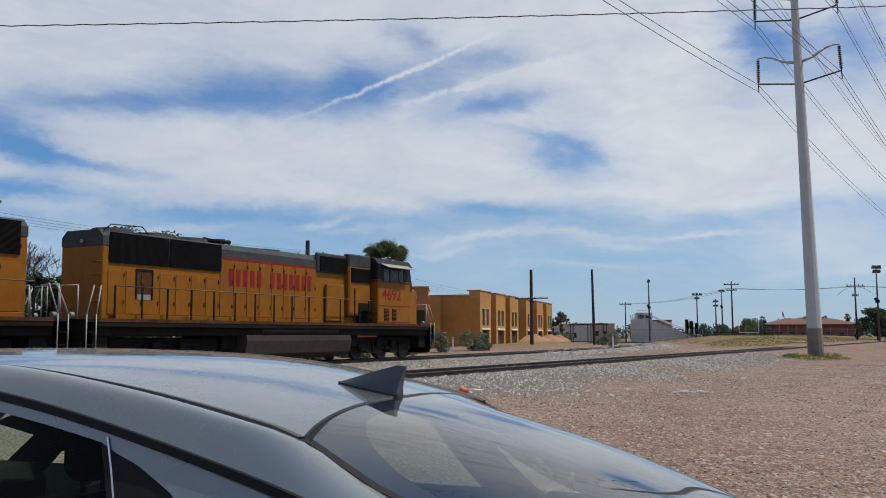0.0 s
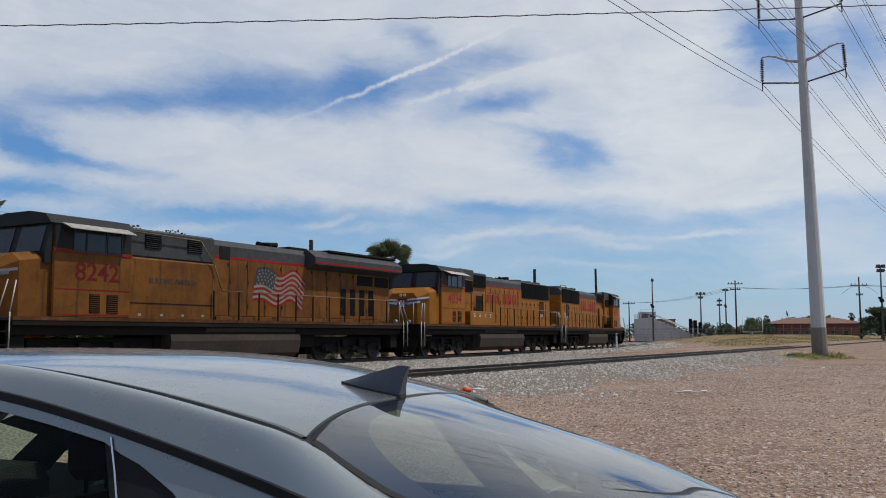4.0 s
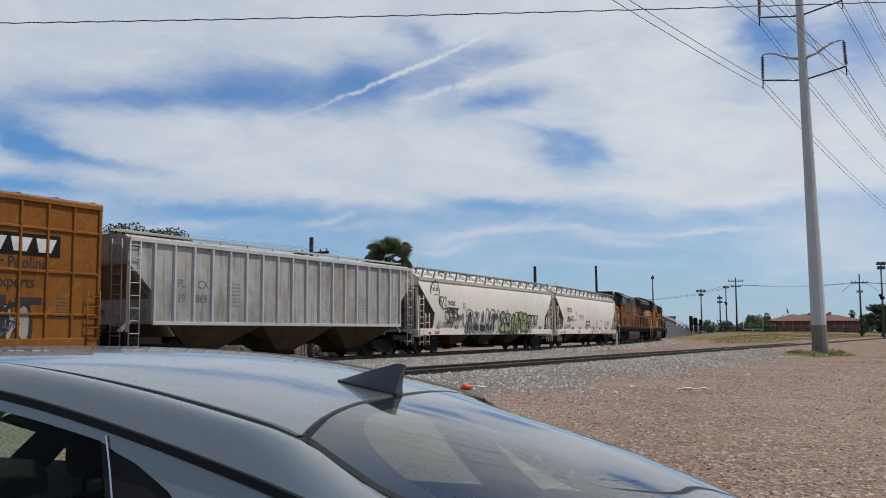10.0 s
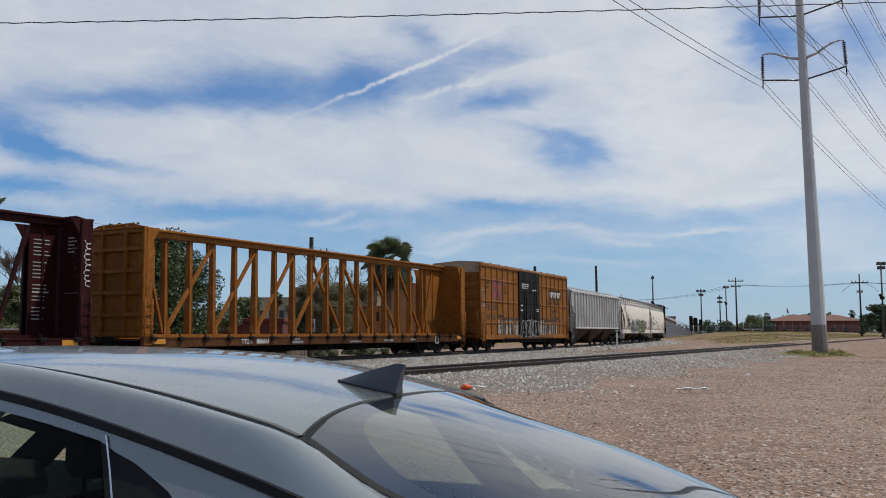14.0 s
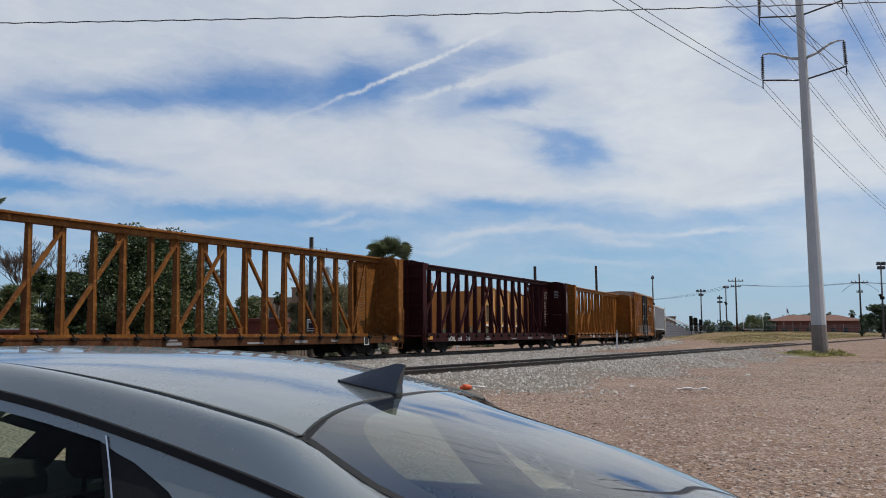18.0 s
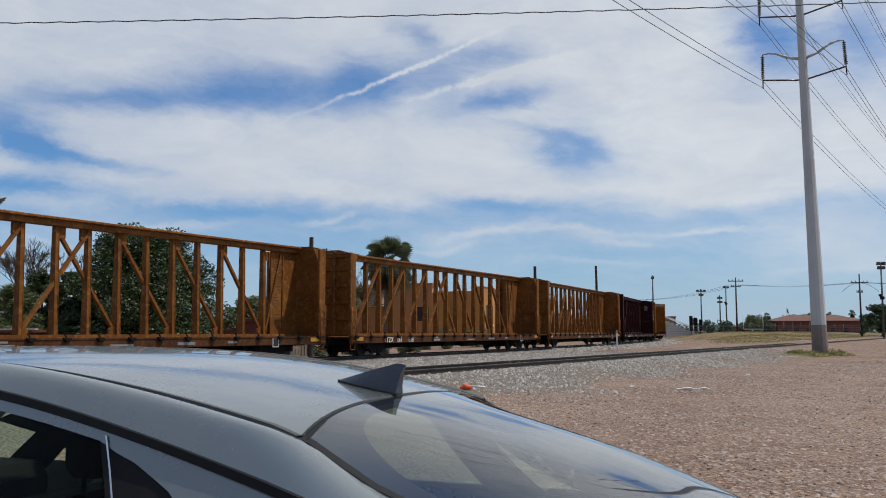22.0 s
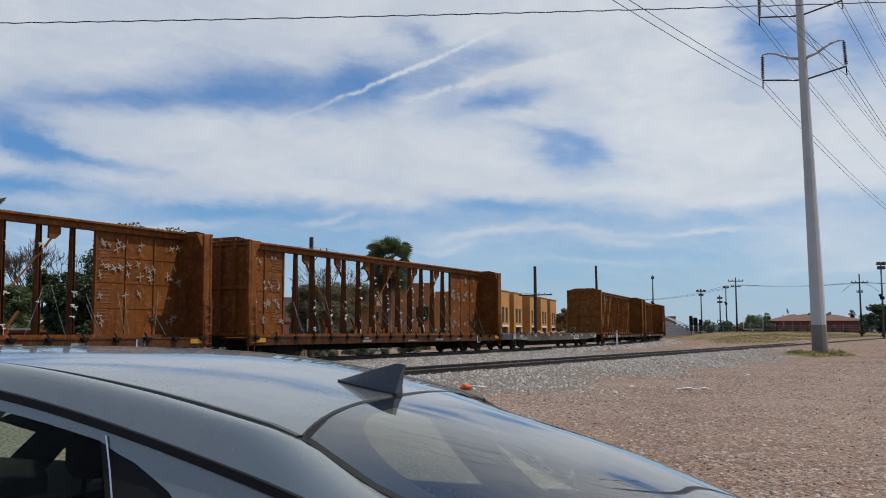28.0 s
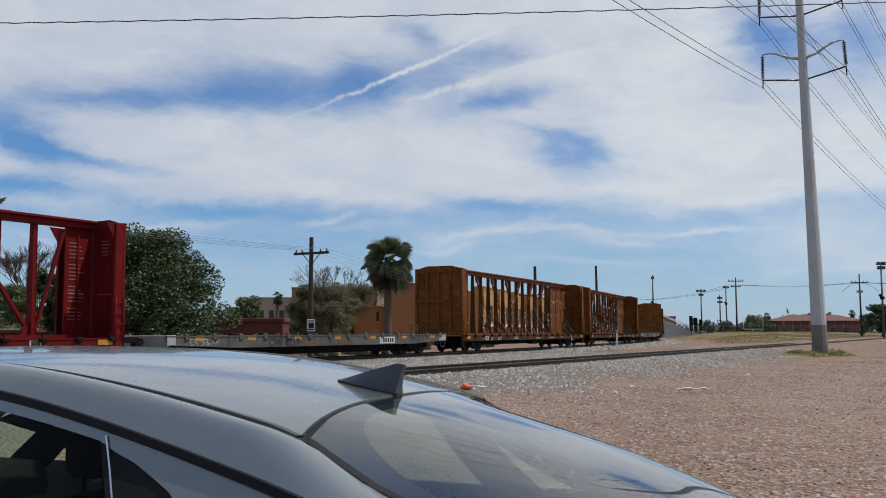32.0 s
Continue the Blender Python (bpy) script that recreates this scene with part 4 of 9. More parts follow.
    # winches along the sill, each with its strap lug
    w = Shape().box(-0.02, 0.10, -0.09, 0.09, -0.13, 0.0, 0.02).rod((0.04, -0.14, -0.04), (0.04, 0.14, -0.04), 0.045, n=8).bar((0.02, 0, 0), (0.02, -0.1, 0.14), 0.04, 0.03)
    wm = w.mesh("winch")
    for i in range(-9, 10):
        part("winch", wm, STEEL_DARK, car, m=pose(W, i * step, 0.95))
        part("winch", wm, STEEL_DARK, car, m=pose(-W, i * step, 0.95, 0, 0, 180))
    if straps:
        for i in range(-7, 8):
            for k in range(2):
                if rng.random() < 0.85:
                    y = (i + 0.5) * step
                    top = Vector((0.16, y + rng.uniform(0.3, 1.3), rng.uniform(1.9, 2.9)))
                    foot = Vector((W - 0.02, y + rng.uniform(-0.3, 0.3), 0.95))
                    part("cable", Shape().bent([top, top.lerp(foot, 0.5) - Vector((0, 0, 0.06)), foot], 0.008), MARK_SLATE, car, "slack tie-down cable")
    if marks:
        for e in (-1, 1):
            s = Shape()
            for k in range(44):
                y, z = e * rng.uniform(7.6, 11.1), rng.choice((1.55, 2.3, 3.0, 3.3, 4.0)) + rng.uniform(-0.12, 0.12)
                for a in (0.3, 1.9):
                    a += rng.uniform(-0.3, 0.3)
                    l = rng.uniform(0.07, 0.16)
                    s.bar((0.076, y - l * math.cos(a), z - l * math.sin(a)), (0.076, y + l * math.cos(a), z + l * math.sin(a)), 0.004, 0.035, up=(0, 0.3, 1))
            tagged(part("scuff", s, FLAG_WHITE, car), "torn white wrapping scraps", kind="stuff")
        for i in range(-5, 6):
            s = Shape()
            for k in range(6):
                y, z = (i + 0.5) * step + rng.uniform(-0.08, 0.10), rng.uniform(1.2, 3.9)
                long = rng.uniform(0.15, 0.42) if k == 0 else rng.uniform(0.03, 0.12)
                s.bar((0.17, y, z), (0.18, y + rng.uniform(-0.10, 0.10), z - long), 0.01, 0.03 if k else 0.05)
                s.bar((0.165, y - rng.uniform(0.03, 0.12), z), (0.165, y + rng.uniform(0.03, 0.12), z + rng.uniform(-0.03, 0.03)), 0.01, 0.03)
            tagged(part("scrap", s, MARK_WHITE, car), "torn white wrapping scraps", kind="stuff")
    if number:
        a, b, c = number.split()
        letters(a, 0.34, MARK_WHITE, car, on_side(1, -8.55, 0.63, W + 0.003))
        letters(b, 0.34, MARK_WHITE, car, on_side(1, -7.35, 0.63, W + 0.003))
        letters(c, 0.34, MARK_WHITE, car, on_side(1, -6.25, 0.63, W + 0.003))
    if low_number:
        for word, y in zip(low_number.split(), (-6.6, -5.75)):
            letters(word, 0.25, MARK_WHITE, car, on_side(1, y, 0.68, W + 0.003))
    bars("notice", car, 1, W + 0.002, [(-3.6, 0.66, 0.7, 0.10), (-3.6, 0.80, 0.5, 0.06), (0.4, 0.66, 0.9, 0.07), (3.2, 0.67, 0.8, 0.10), (5.6, 0.70, 0.5, 0.08)], MARK_GREY)
    part("number_panel", Shape().box(W, W + 0.012, 8.05, 8.42, 0.52, 0.92, 0.004), MARK_WHITE, car)
    part("number_panel_face", Shape().box(W + 0.012, W + 0.016, 8.09, 8.38, 0.56, 0.88).box(W + 0.012, W + 0.018, 8.1, 8.12, 0.6, 0.8), MARK_DARK, car)
    for y in (-8.6, 8.6):
        truck(car, y)
    part("brake_rigging", Shape().rod((0.5, -6.5, 0.5), (0.5, 6.5, 0.5), 0.02, n=6).box(0.4, 0.9, 1.2, 2.6, 0.34, 0.60, 0.05).rod((-0.4, -3, 0.45), (-0.4, -1.6, 0.45), 0.16, n=10), STEEL_DARK, car)
    return car


# ---- covered hoppers ----
def curve_hopper(label, mark, number, seed, half, art):
    """A white covered hopper with bulging sides, sloped ends, roof walk, ladders and discharge gates."""
    rng = random.Random(seed)
    car = thing("covered_hopper", label, "rail car", group="cars of the train")
    shape_rows = [(1.27, 1.45, -1.45), (1.6, 1.505, -1.5), (2.05, 1.535, -1.55), (2.3, 1.54, -1.22), (2.6, 1.54, -0.85), (3.0, 1.52, -0.42), (3.4, 1.465, -0.02), (3.62, 1.41, 0.0), (3.8, 1.335, 0.0),
                  (3.92, 1.24, 0.0), (4.02, 1.08, -0.02), (4.10, 0.80, -0.05), (4.14, 0.45, -0.07)]

    def wide(z):
        return float(np.interp(z, [r[0] for r in shape_rows], [r[1] for r in shape_rows]))
    s = Shape()
    rings = []
    for z, x, dy in shape_rows:
        y = half + dy
        rings.append([(x, y, z), (x, y * 0.5, z), (x, 0, z), (x, -y * 0.5, z), (x, -y, z), (-x, -y, z), (-x, 0, z), (-x, y, z)])
    s.loft(rings, caps=True)
    part("body", s, HOPPER_WHITE, car)
    for sx in (-1, 1):
        part("side_sill", Shape().box(sx * 1.33, sx * 1.50, -half + 0.05, half - 0.05, 0.95, 1.27, 0.015), HOPPER_WHITE, car)
        part("roof_rail", Shape().prism([(sx * 1.39, 3.66), (sx * 1.45, 3.66), (sx * 1.37, 3.84), (sx * 1.31, 3.84)], 1, -half, half), HOPPER_DARK, car)
    # roof walk on brackets
    for sx in (-1, 1):
        g = Shape()
        for k in range(5):
            g.box(sx * (0.95 + 0.09 * k), sx * (0.98 + 0.09 * k), -half + 0.15, half - 0.15, 4.27, 4.31)
        part("roof_walk", g, WALK_GREY, car)
        for k in range(15):
            y = -half + 0.5 + k * (2 * half - 1.0) / 14
            part("bracket", Shape().bar((sx * 1.33, y, 3.84), (sx * 1.36, y + 0.16, 4.27), 0.07, 0.06).bar((sx * 1.0, y - 0.05, 4.02), (sx * 0.98, y - 0.02, 4.27), 0.04, 0.04).bar((sx * 1.36, y + 0.16, 4.25), (sx * 0.95, y - 0.02, 4.25), 0.05, 0.04).bar((sx * 1.28, y - 0.14, 3.95), (sx * 1.1, y - 0.34, 4.25), 0.03, 0.03), HOPPER_DARK, car)
    part("hatch_trough", Shape().box(-0.42, 0.42, -half + 0.9, half - 0.9, 4.12, 4.30, 0.05), HOPPER_WHITE, car)
    for k in range(6):
        part("hatch_bar", Shape().box(-0.5, 0.5, -half + 1.6 + k * (2 * half - 3.2) / 5 - 0.04, -half + 1.6 + k * (2 * half - 3.2) / 5 + 0.04, 4.26, 4.38, 0.01), HOPPER_DARK, car)
    for e in (-1, 1):
        # sloped end sheet, its posts, the end platform and the ladders
        part("end_post", Shape().bar((1.30, e * (half - 0.12), 1.2), (1.25, e * (half - 0.12), 3.4), 0.10, 0.12).bar((-1.30, e * (half - 0.12), 1.2), (-1.25, e * (half - 0.12), 3.4), 0.10, 0.12)
             .bar((1.25, e * (half - 0.12), 3.3), (-1.25, e * (half - 0.12), 3.3), 0.10, 0.10), HOPPER_WHITE, car)
        part("slope_brace", Shape().bar((0.6, e * (half - 0.1), 1.2), (0.6, e * (half - 1.3), 2.3), 0.08, 0.10).bar((-0.6, e * (half - 0.1), 1.2), (-0.6, e * (half - 1.3), 2.3), 0.08, 0.10)
             .bar((0.2, e * (half - 0.1), 1.2), (0.2, e * (half - 0.45), 3.1), 0.08, 0.1), END_RUST, car)
        sheet = [[(sx * (x - 0.03), e * (half + dy + g), z) for sx, g in ((1, 0.008), (-1, 0.008), (-1, -0.02), (1, -0.02))] for z, x, dy in shape_rows[:7]]
        part("slope_sheet", Shape().loft(sheet, smooth=False, caps=True), END_RUST, car, "rusty sloped end sheet")
        part("end_sill", Shape().box(-1.48, 1.48, e * (half - 0.12), e * (half + 0.12), 0.85, 1.22, 0.02), HOPPER_WHITE, car)
        part("ladder", ladder(1.50, e * (half + 0.02), 0.45, 2.9, -0.42 * e, 8), HOPPER_WHITE, car)
        part("ladder", ladder(0.75, e * (half + 0.16), 0.55, 4.25, 0.45, 11, along="x"), HOPPER_WHITE, car)
        part("ladder", ladder(1.47, e * (half - 1.05), 0.45, 2.05, 0.38 * e, 5), HOPPER_WHITE, car)
        part("roof_rail_end", Shape().bent([(1.4, e * (half - 0.6), 4.38), (1.4, e * (half - 0.2), 4.60), (1.35, e * (half + 0.02), 4.55), (1.45, e * (half + 0.05), 4.2)], 0.018), HOPPER_WHITE, car)
        coupler(car, e, half, half + 0.48 if half < 9.5 else half + 0.47)
        truck(car, e * (half - 2.05))
    for k in range(3):
        y = (k - 1) * 3.9
        b = Shape()
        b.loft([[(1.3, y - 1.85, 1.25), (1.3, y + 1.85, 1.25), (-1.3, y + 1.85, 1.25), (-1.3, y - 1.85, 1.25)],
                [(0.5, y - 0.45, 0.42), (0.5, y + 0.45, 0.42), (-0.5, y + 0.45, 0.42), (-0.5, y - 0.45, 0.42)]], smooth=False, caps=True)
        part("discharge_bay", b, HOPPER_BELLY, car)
        part("gate", Shape().box(-0.6, 0.6, y - 0.5, y + 0.5, 0.24, 0.42, 0.03).rod((0.6, y, 0.34), (0.95, y, 0.34), 0.05, n=8), STEEL_DARK, car)
    part("centre_sill", Shape().box(-0.3, 0.3, -half, half, 0.62, 0.95), STEEL_DARK, car)
    # lettering
    x = 1.545
    big = 0.32 if mark == "SHQX" else 0.48
    letters(mark, big, MARK_DARK, car, on_side(1, -half + (2.55 if big > 0.4 else 3.1), 2.50, x), squeeze=1.0)
    letters(number.strip(), big, MARK_DARK, car, on_side(1, -half + (2.55 if big > 0.4 else 3.1), 2.50 - big * 1.25, x), squeeze=1.15)
    letters("C", 0.13, MARK_DARK, car, on_side(1, -half + 5.05, 2.42, x), squeeze=1.0)
    part("stencil", Shape().box(0, 0.25, 0, 0.02, 0, 0.004).box(0, 0.25, 0.30, 0.32, 0, 0.004).box(0, 0.02, 0.02, 0.30, 0, 0.004).box(0.23, 0.25, 0.02, 0.30, 0, 0.004), MARK_DARK, car, m=on_side(1, -half + 4.95, 2.32, x))
    bars("notice", car, 1, 1.508, [(-half + 2.5, 1.42, 0.45, 0.07), (-half + 3.0, 1.42, 0.55, 0.07), (-half + 2.5, 1.55, 1.05, 0.07), (-half + 1.95, 1.50, 0.3, 0.05), (-half + 1.95, 1.6, 0.3, 0.05),
                                   (0.6, 1.40, 0.4, 0.03), (0.6, 1.47, 0.4, 0.03), (0.6, 1.54, 0.35, 0.03), (5.2, 1.8, 0.9, 0.04), (2.7, 2.05, 0.5, 0.12)], MARK_GREY)
    for k in range(8):
        part("placard", Shape().box(1.46, 1.522, -half + 1.9 + k * 2.12, -half + 2.3 + k * 2.12, 1.30, 1.46), WARN if k % 3 else MARK_GREY, car)
    part("emblem", Shape().box(0, 0.7, 0.10, 0.14, 0, 0.004).box(0.1, 0.8, 0.02, 0.06, 0, 0.004).box(0.05, 0.55, 0.18, 0.21, 0, 0.004), MARK_BLUE, car, m=on_side(1, -half + 5.5, 1.02, 1.502))
    bars("notice", car, 1, 1.502, [(-half + 0.9, 1.0, 0.3, 0.10), (-half + 1.6, 1.08, 0.6, 0.05), (-half + 1.6, 1.0, 0.5, 0.05)], MARK_RED)
    letters(mark[:2], 0.26, MARK_DARK, car, Matrix(((1, 0, 0, 0.72), (0, 0, -1, -half - 0.02), (0, 1, 0, 3.62), (0, 0, 0, 1))))
    art(car, rng, wide, half)
    return car


def small_art(car, rng, wide, half):
    """Thin black scribbles low on the side."""
    for y, z, w, h, n in ((-6.9, 1.75, 1.0, 0.35, 5), (-5.3, 1.85, 1.1, 0.35, 5), (-3.55, 2.0, 1.5, 0.35, 8), (3.2, 1.85, 0.8, 0.22, 5), (-9.0, 1.6, 0.7, 0.6, 6), (8.3, 2.55, 0.8, 0.9, 4)):
        tagged(part("scribble", scrawl(rng, w, h, n, 0.035), MARK_DARK, car, "black sprayed scribble", m=on_side(1, y, z, wide(z) + 0.012)), kind="stuff")
    # an eye in a triangle, and two round shapes
    tri = Shape()
    for a, b in (((0, 0), (0.95, 1.45)), ((0.95, 1.45), (1.75, 0)), ((0.35, 0.62), (1.45, 0.62)), ((0.2, 0.3), (1.6, 0.3)), ((0.6, 0.98), (1.25, 0.98))):
        tri.bar((*a, 0), (*b, 0), 0.05, 0.004)
    for k in range(12):
        a, b = k * math.pi / 6, (k + 1) * math.pi / 6
        tri.bar((0.9 + 0.38 * math.cos(a), 0.48 + 0.14 * math.sin(a), 0), (0.9 + 0.38 * math.cos(b), 0.48 + 0.14 * math.sin(b), 0), 0.04, 0.004)
    tagged(part("scribble", tri, MARK_DARK, car, "black sprayed triangle with an eye", m=on_side(1, -1.75, 1.28, wide(1.9) + 0.012)), kind="stuff")
    for y, rx, rz in ((2.05, 0.24, 0.42), (5.55, 0.55, 0.40), (5.25, 0.22, 0.28), (6.1, 0.22, 0.30)):
        s = Shape()
        for k in range(16):
            a, b = k * math.pi / 8, (k + 1) * math.pi / 8
            s.bar((rx * math.cos(a), rz * math.sin(a), 0), (rx * math.cos(b), rz * math.sin(b), 0), 0.045, 0.004)
        tagged(part("scribble", s, MARK_DARK, car, "black sprayed rings", m=on_side(1, y, 1.72 + (0.2 if rx < 0.3 and y > 4 else 0), wide(1.8) + 0.012)), kind="stuff")
    for y, w in ((-0.2, 1.2), (1.1, 1.5), (3.4, 1.7), (5.4, 1.2), (7.0, 1.4)):
        tagged(part("scribble", scrawl(rng, w, 0.24, 9, 0.03), MARK_DARK, car, "black sprayed scribble", m=on_side(1, y, 0.98, 1.506)), kind="stuff")


def big_art(car, rng, wide, half):
    """Large sprayed shapes along the lower side, dark rims with dull green and grey fills, and a round face high at the end."""
    for y, w, n, paint, edge, line in ((-4.4, 4.4, 5, MARK_DARK, MARK_PALE, MARK_PALE), (0.35, 5.0, 7, MARK_OLIVE, MARK_DARK, MARK_DARK)):
        fill, rim, inner = fat_letters(rng, w, 1.35, n, 0.2, 2, 0.034)
        base = on_side(1, y, 1.02, 1.55)
        tagged(part("graffiti", fill, paint, car, "sprayed block shapes", m=base), kind="stuff")
        tagged(part("graffiti", rim, edge, car, m=on_side(1, y, 1.02, 1.554)), kind="stuff")
        tagged(part("graffiti", inner, line, car, m=on_side(1, y, 1.02, 1.556)), kind="stuff")
        fill, rim, inner = fat_letters(rng, w + 0.15, 1.45, n, 0.25, 2, 0.045)
        tagged(part("graffiti", rim, MARK_SLATE if edge is MARK_PALE else MARK_DARK, car, m=on_side(1, y - 0.08, 0.98, 1.548)), kind="stuff")
    tagged(part("graffiti", scrawl(rng, 2.2, 1.0, 16, 0.05), MARK_DARK, car, "black sprayed strokes", m=on_side(1, -6.9, 1.35, 1.555)), kind="stuff")
    tagged(part("graffiti", scrawl(rng, 1.5, 0.8, 10, 0.045), MARK_DARK, car, "black sprayed strokes", m=on_side(1, 5.2, 1.35, 1.555)), kind="stuff")
    tagged(part("graffiti", scrawl(rng, 0.8, 0.7, 8, 0.045), MARK_DARK, car, m=on_side(1, -7.6, 2.2, 1.55)), kind="stuff")
    s = Shape()
    for cx, cz, rx, rz in ((0, 0, 0.48, 0.58), (0.16, -0.42, 0.62, 0.30)):
        for k in range(20):
            a, b = k * math.pi / 10, (k + 1) * math.pi / 10
            s.bar((cx + rx * math.cos(a), cz + rz * math.sin(a), 0), (cx + rx * math.cos(b), cz + rz * math.sin(b), 0), 0.07, 0.004)
    for k in range(5):
        s.bar((-0.25 + 0.16 * k, -0.55, 0), (-0.22 + 0.16 * k, -0.30, 0), 0.045, 0.004)
    for ex in (-0.15, 0.2):
        s.bar((ex - 0.09, 0.08, 0), (ex + 0.09, 0.25, 0), 0.05, 0.004).bar((ex - 0.09, 0.25, 0), (ex + 0.09, 0.08, 0), 0.05, 0.004)
    m = on_side(1, -8.0, 3.1, 1.52)
    tagged(part("graffiti", s, MARK_DARK, car, "round black sprayed outline", m=m), kind="stuff")


def rib_hopper(label):
    """A grey covered hopper with upright ribs and a dark sloped belly."""
    car = thing("covered_hopper", label, "rail car", group="cars of the train")
    half, x = 8.72, 1.50
    s = Shape().prism([(-half, 4.10), (half, 4.10), (half, 3.35), (7.70, 2.45), (7.70, 1.38), (-7.70, 1.38), (-7.70, 2.45), (-half, 3.35)], 0, -x + 0.07, x - 0.07)
    part("body", s, HOPPER_GREY, car)
    part("roof", Shape().prism([(-x + 0.05, 4.10), (x - 0.05, 4.10), (x - 0.25, 4.24), (0, 4.32), (-x + 0.25, 4.24)], 1, -half, half), HOPPER_GREY, car)
    for sx in (-1, 1):
        part("top_rail", Shape().box(sx * (x - 0.08), sx * (x + 0.02), -half, half, 4.02, 4.16, 0.01), RIB_PALE, car)
        part("bottom_rail", Shape().box(sx * (x - 0.08), sx * (x + 0.02), -7.7, 7.7, 1.34, 1.46, 0.01), RIB_PALE, car)
        for k in range(18):
            y = -7.65 + k * 0.9
            z0 = 1.46 if -7.7 < y < 7.7 else 3.0
            part("rib", Shape().prism([(sx * (x - 0.07), y - 0.07), (sx * (x - 0.07), y + 0.07), (sx * (x + 0.02), y + 0.04), (sx * (x + 0.02), y - 0.04)], 2, z0, 4.02), RIB_PALE, car)
        g = Shape()
        for k in range(4):
            g.box(sx * (0.55 + 0.1 * k), sx * (0.58 + 0.1 * k), -half, half, 4.40, 4.44)
        part("roof_walk", g, RIB_PALE, car)
        for k in range(12):
            part("bracket", Shape().bar((sx * 0.7, -8.2 + k * 1.49, 4.22), (sx * 0.7, -8.2 + k * 1.49, 4.41), 0.04, 0.04), HOPPER_DARK, car)
    for k in range(3):
        y = 0.2 + (k - 1) * 4.75
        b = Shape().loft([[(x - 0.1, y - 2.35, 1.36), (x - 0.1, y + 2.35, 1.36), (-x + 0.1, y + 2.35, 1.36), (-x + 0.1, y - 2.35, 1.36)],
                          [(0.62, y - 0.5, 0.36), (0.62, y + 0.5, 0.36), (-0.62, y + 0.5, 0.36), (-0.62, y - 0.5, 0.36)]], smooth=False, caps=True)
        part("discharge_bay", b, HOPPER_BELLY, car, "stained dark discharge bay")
        part("gate", Shape().box(-0.7, 0.7, y - 0.55, y + 0.55, 0.2, 0.37, 0.03), STEEL_DARK, car)
    for e in (-1, 1):
        for sx in (-1, 1):
            part("end_post", Shape().bar((sx * 1.38, e * (half - 0.06), 1.0), (sx * 1.38, e * (half - 0.06), 3.8), 0.09, 0.09), HOPPER_GREY, car)
        part("end_sill", Shape().box(-1.45, 1.45, e * (half - 0.14), e * (half + 0.08), 0.75, 1.12, 0.02).box(-1.4, 1.4, e * 7.2, e * half, 0.72, 0.95), STEEL_DARK, car)
        part("ladder", ladder(1.50, e * (half - 0.02), 0.45, 4.1, -0.42 * e, 9), RIB_PALE, car)
        part("ladder", ladder(0.8, e * (half + 0.1), 0.5, 4.1, 0.45, 11, along="x"), HOPPER_DARK, car)
        part("slope_brace", Shape().bar((0.9, e * (half - 0.15), 1.1), (0.9, e * 7.5, 2.0), 0.08, 0.12).bar((-0.9, e * (half - 0.15), 1.1), (-0.9, e * 7.5, 2.0), 0.08, 0.12), HOPPER_DARK, car)
        part("slope_sheet", Shape().prism([(e * (half - 0.12), 3.3), (e * (half - 0.06), 3.3), (e * 6.6, 0.95), (e * 6.5, 0.98)], 0, -1.3, 1.3), END_RUST, car, "rusty sloped end sheet")
        coupler(car, e, half, 8.85)
        truck(car, e * 6.85)
    part("centre_sill", Shape().box(-0.3, 0.3, -half, half, 0.62, 0.95), STEEL_DARK, car)
    for y, z, word in ((-6.58, 2.62, "PL"), (-5.62, 2.62, "CX"), (-6.58, 2.12, "19"), (-5.72, 2.12, "869")):
        letters(word, 0.40, MARK_SLATE, car, on_side(1, y, z, 1.434), squeeze=0.95)
    bars("notice", car, 1, 1.435, [(-4.15, 2.05 + 0.13 * k, 0.7, 0.05) for k in range(7)] + [(4.5, 2.0 + 0.13 * k, 0.5, 0.04) for k in range(5)] + [(1.7, 2.0, 0.5, 0.05), (1.7, 2.12, 0.4, 0.05)], MARK_GREY)
    return car


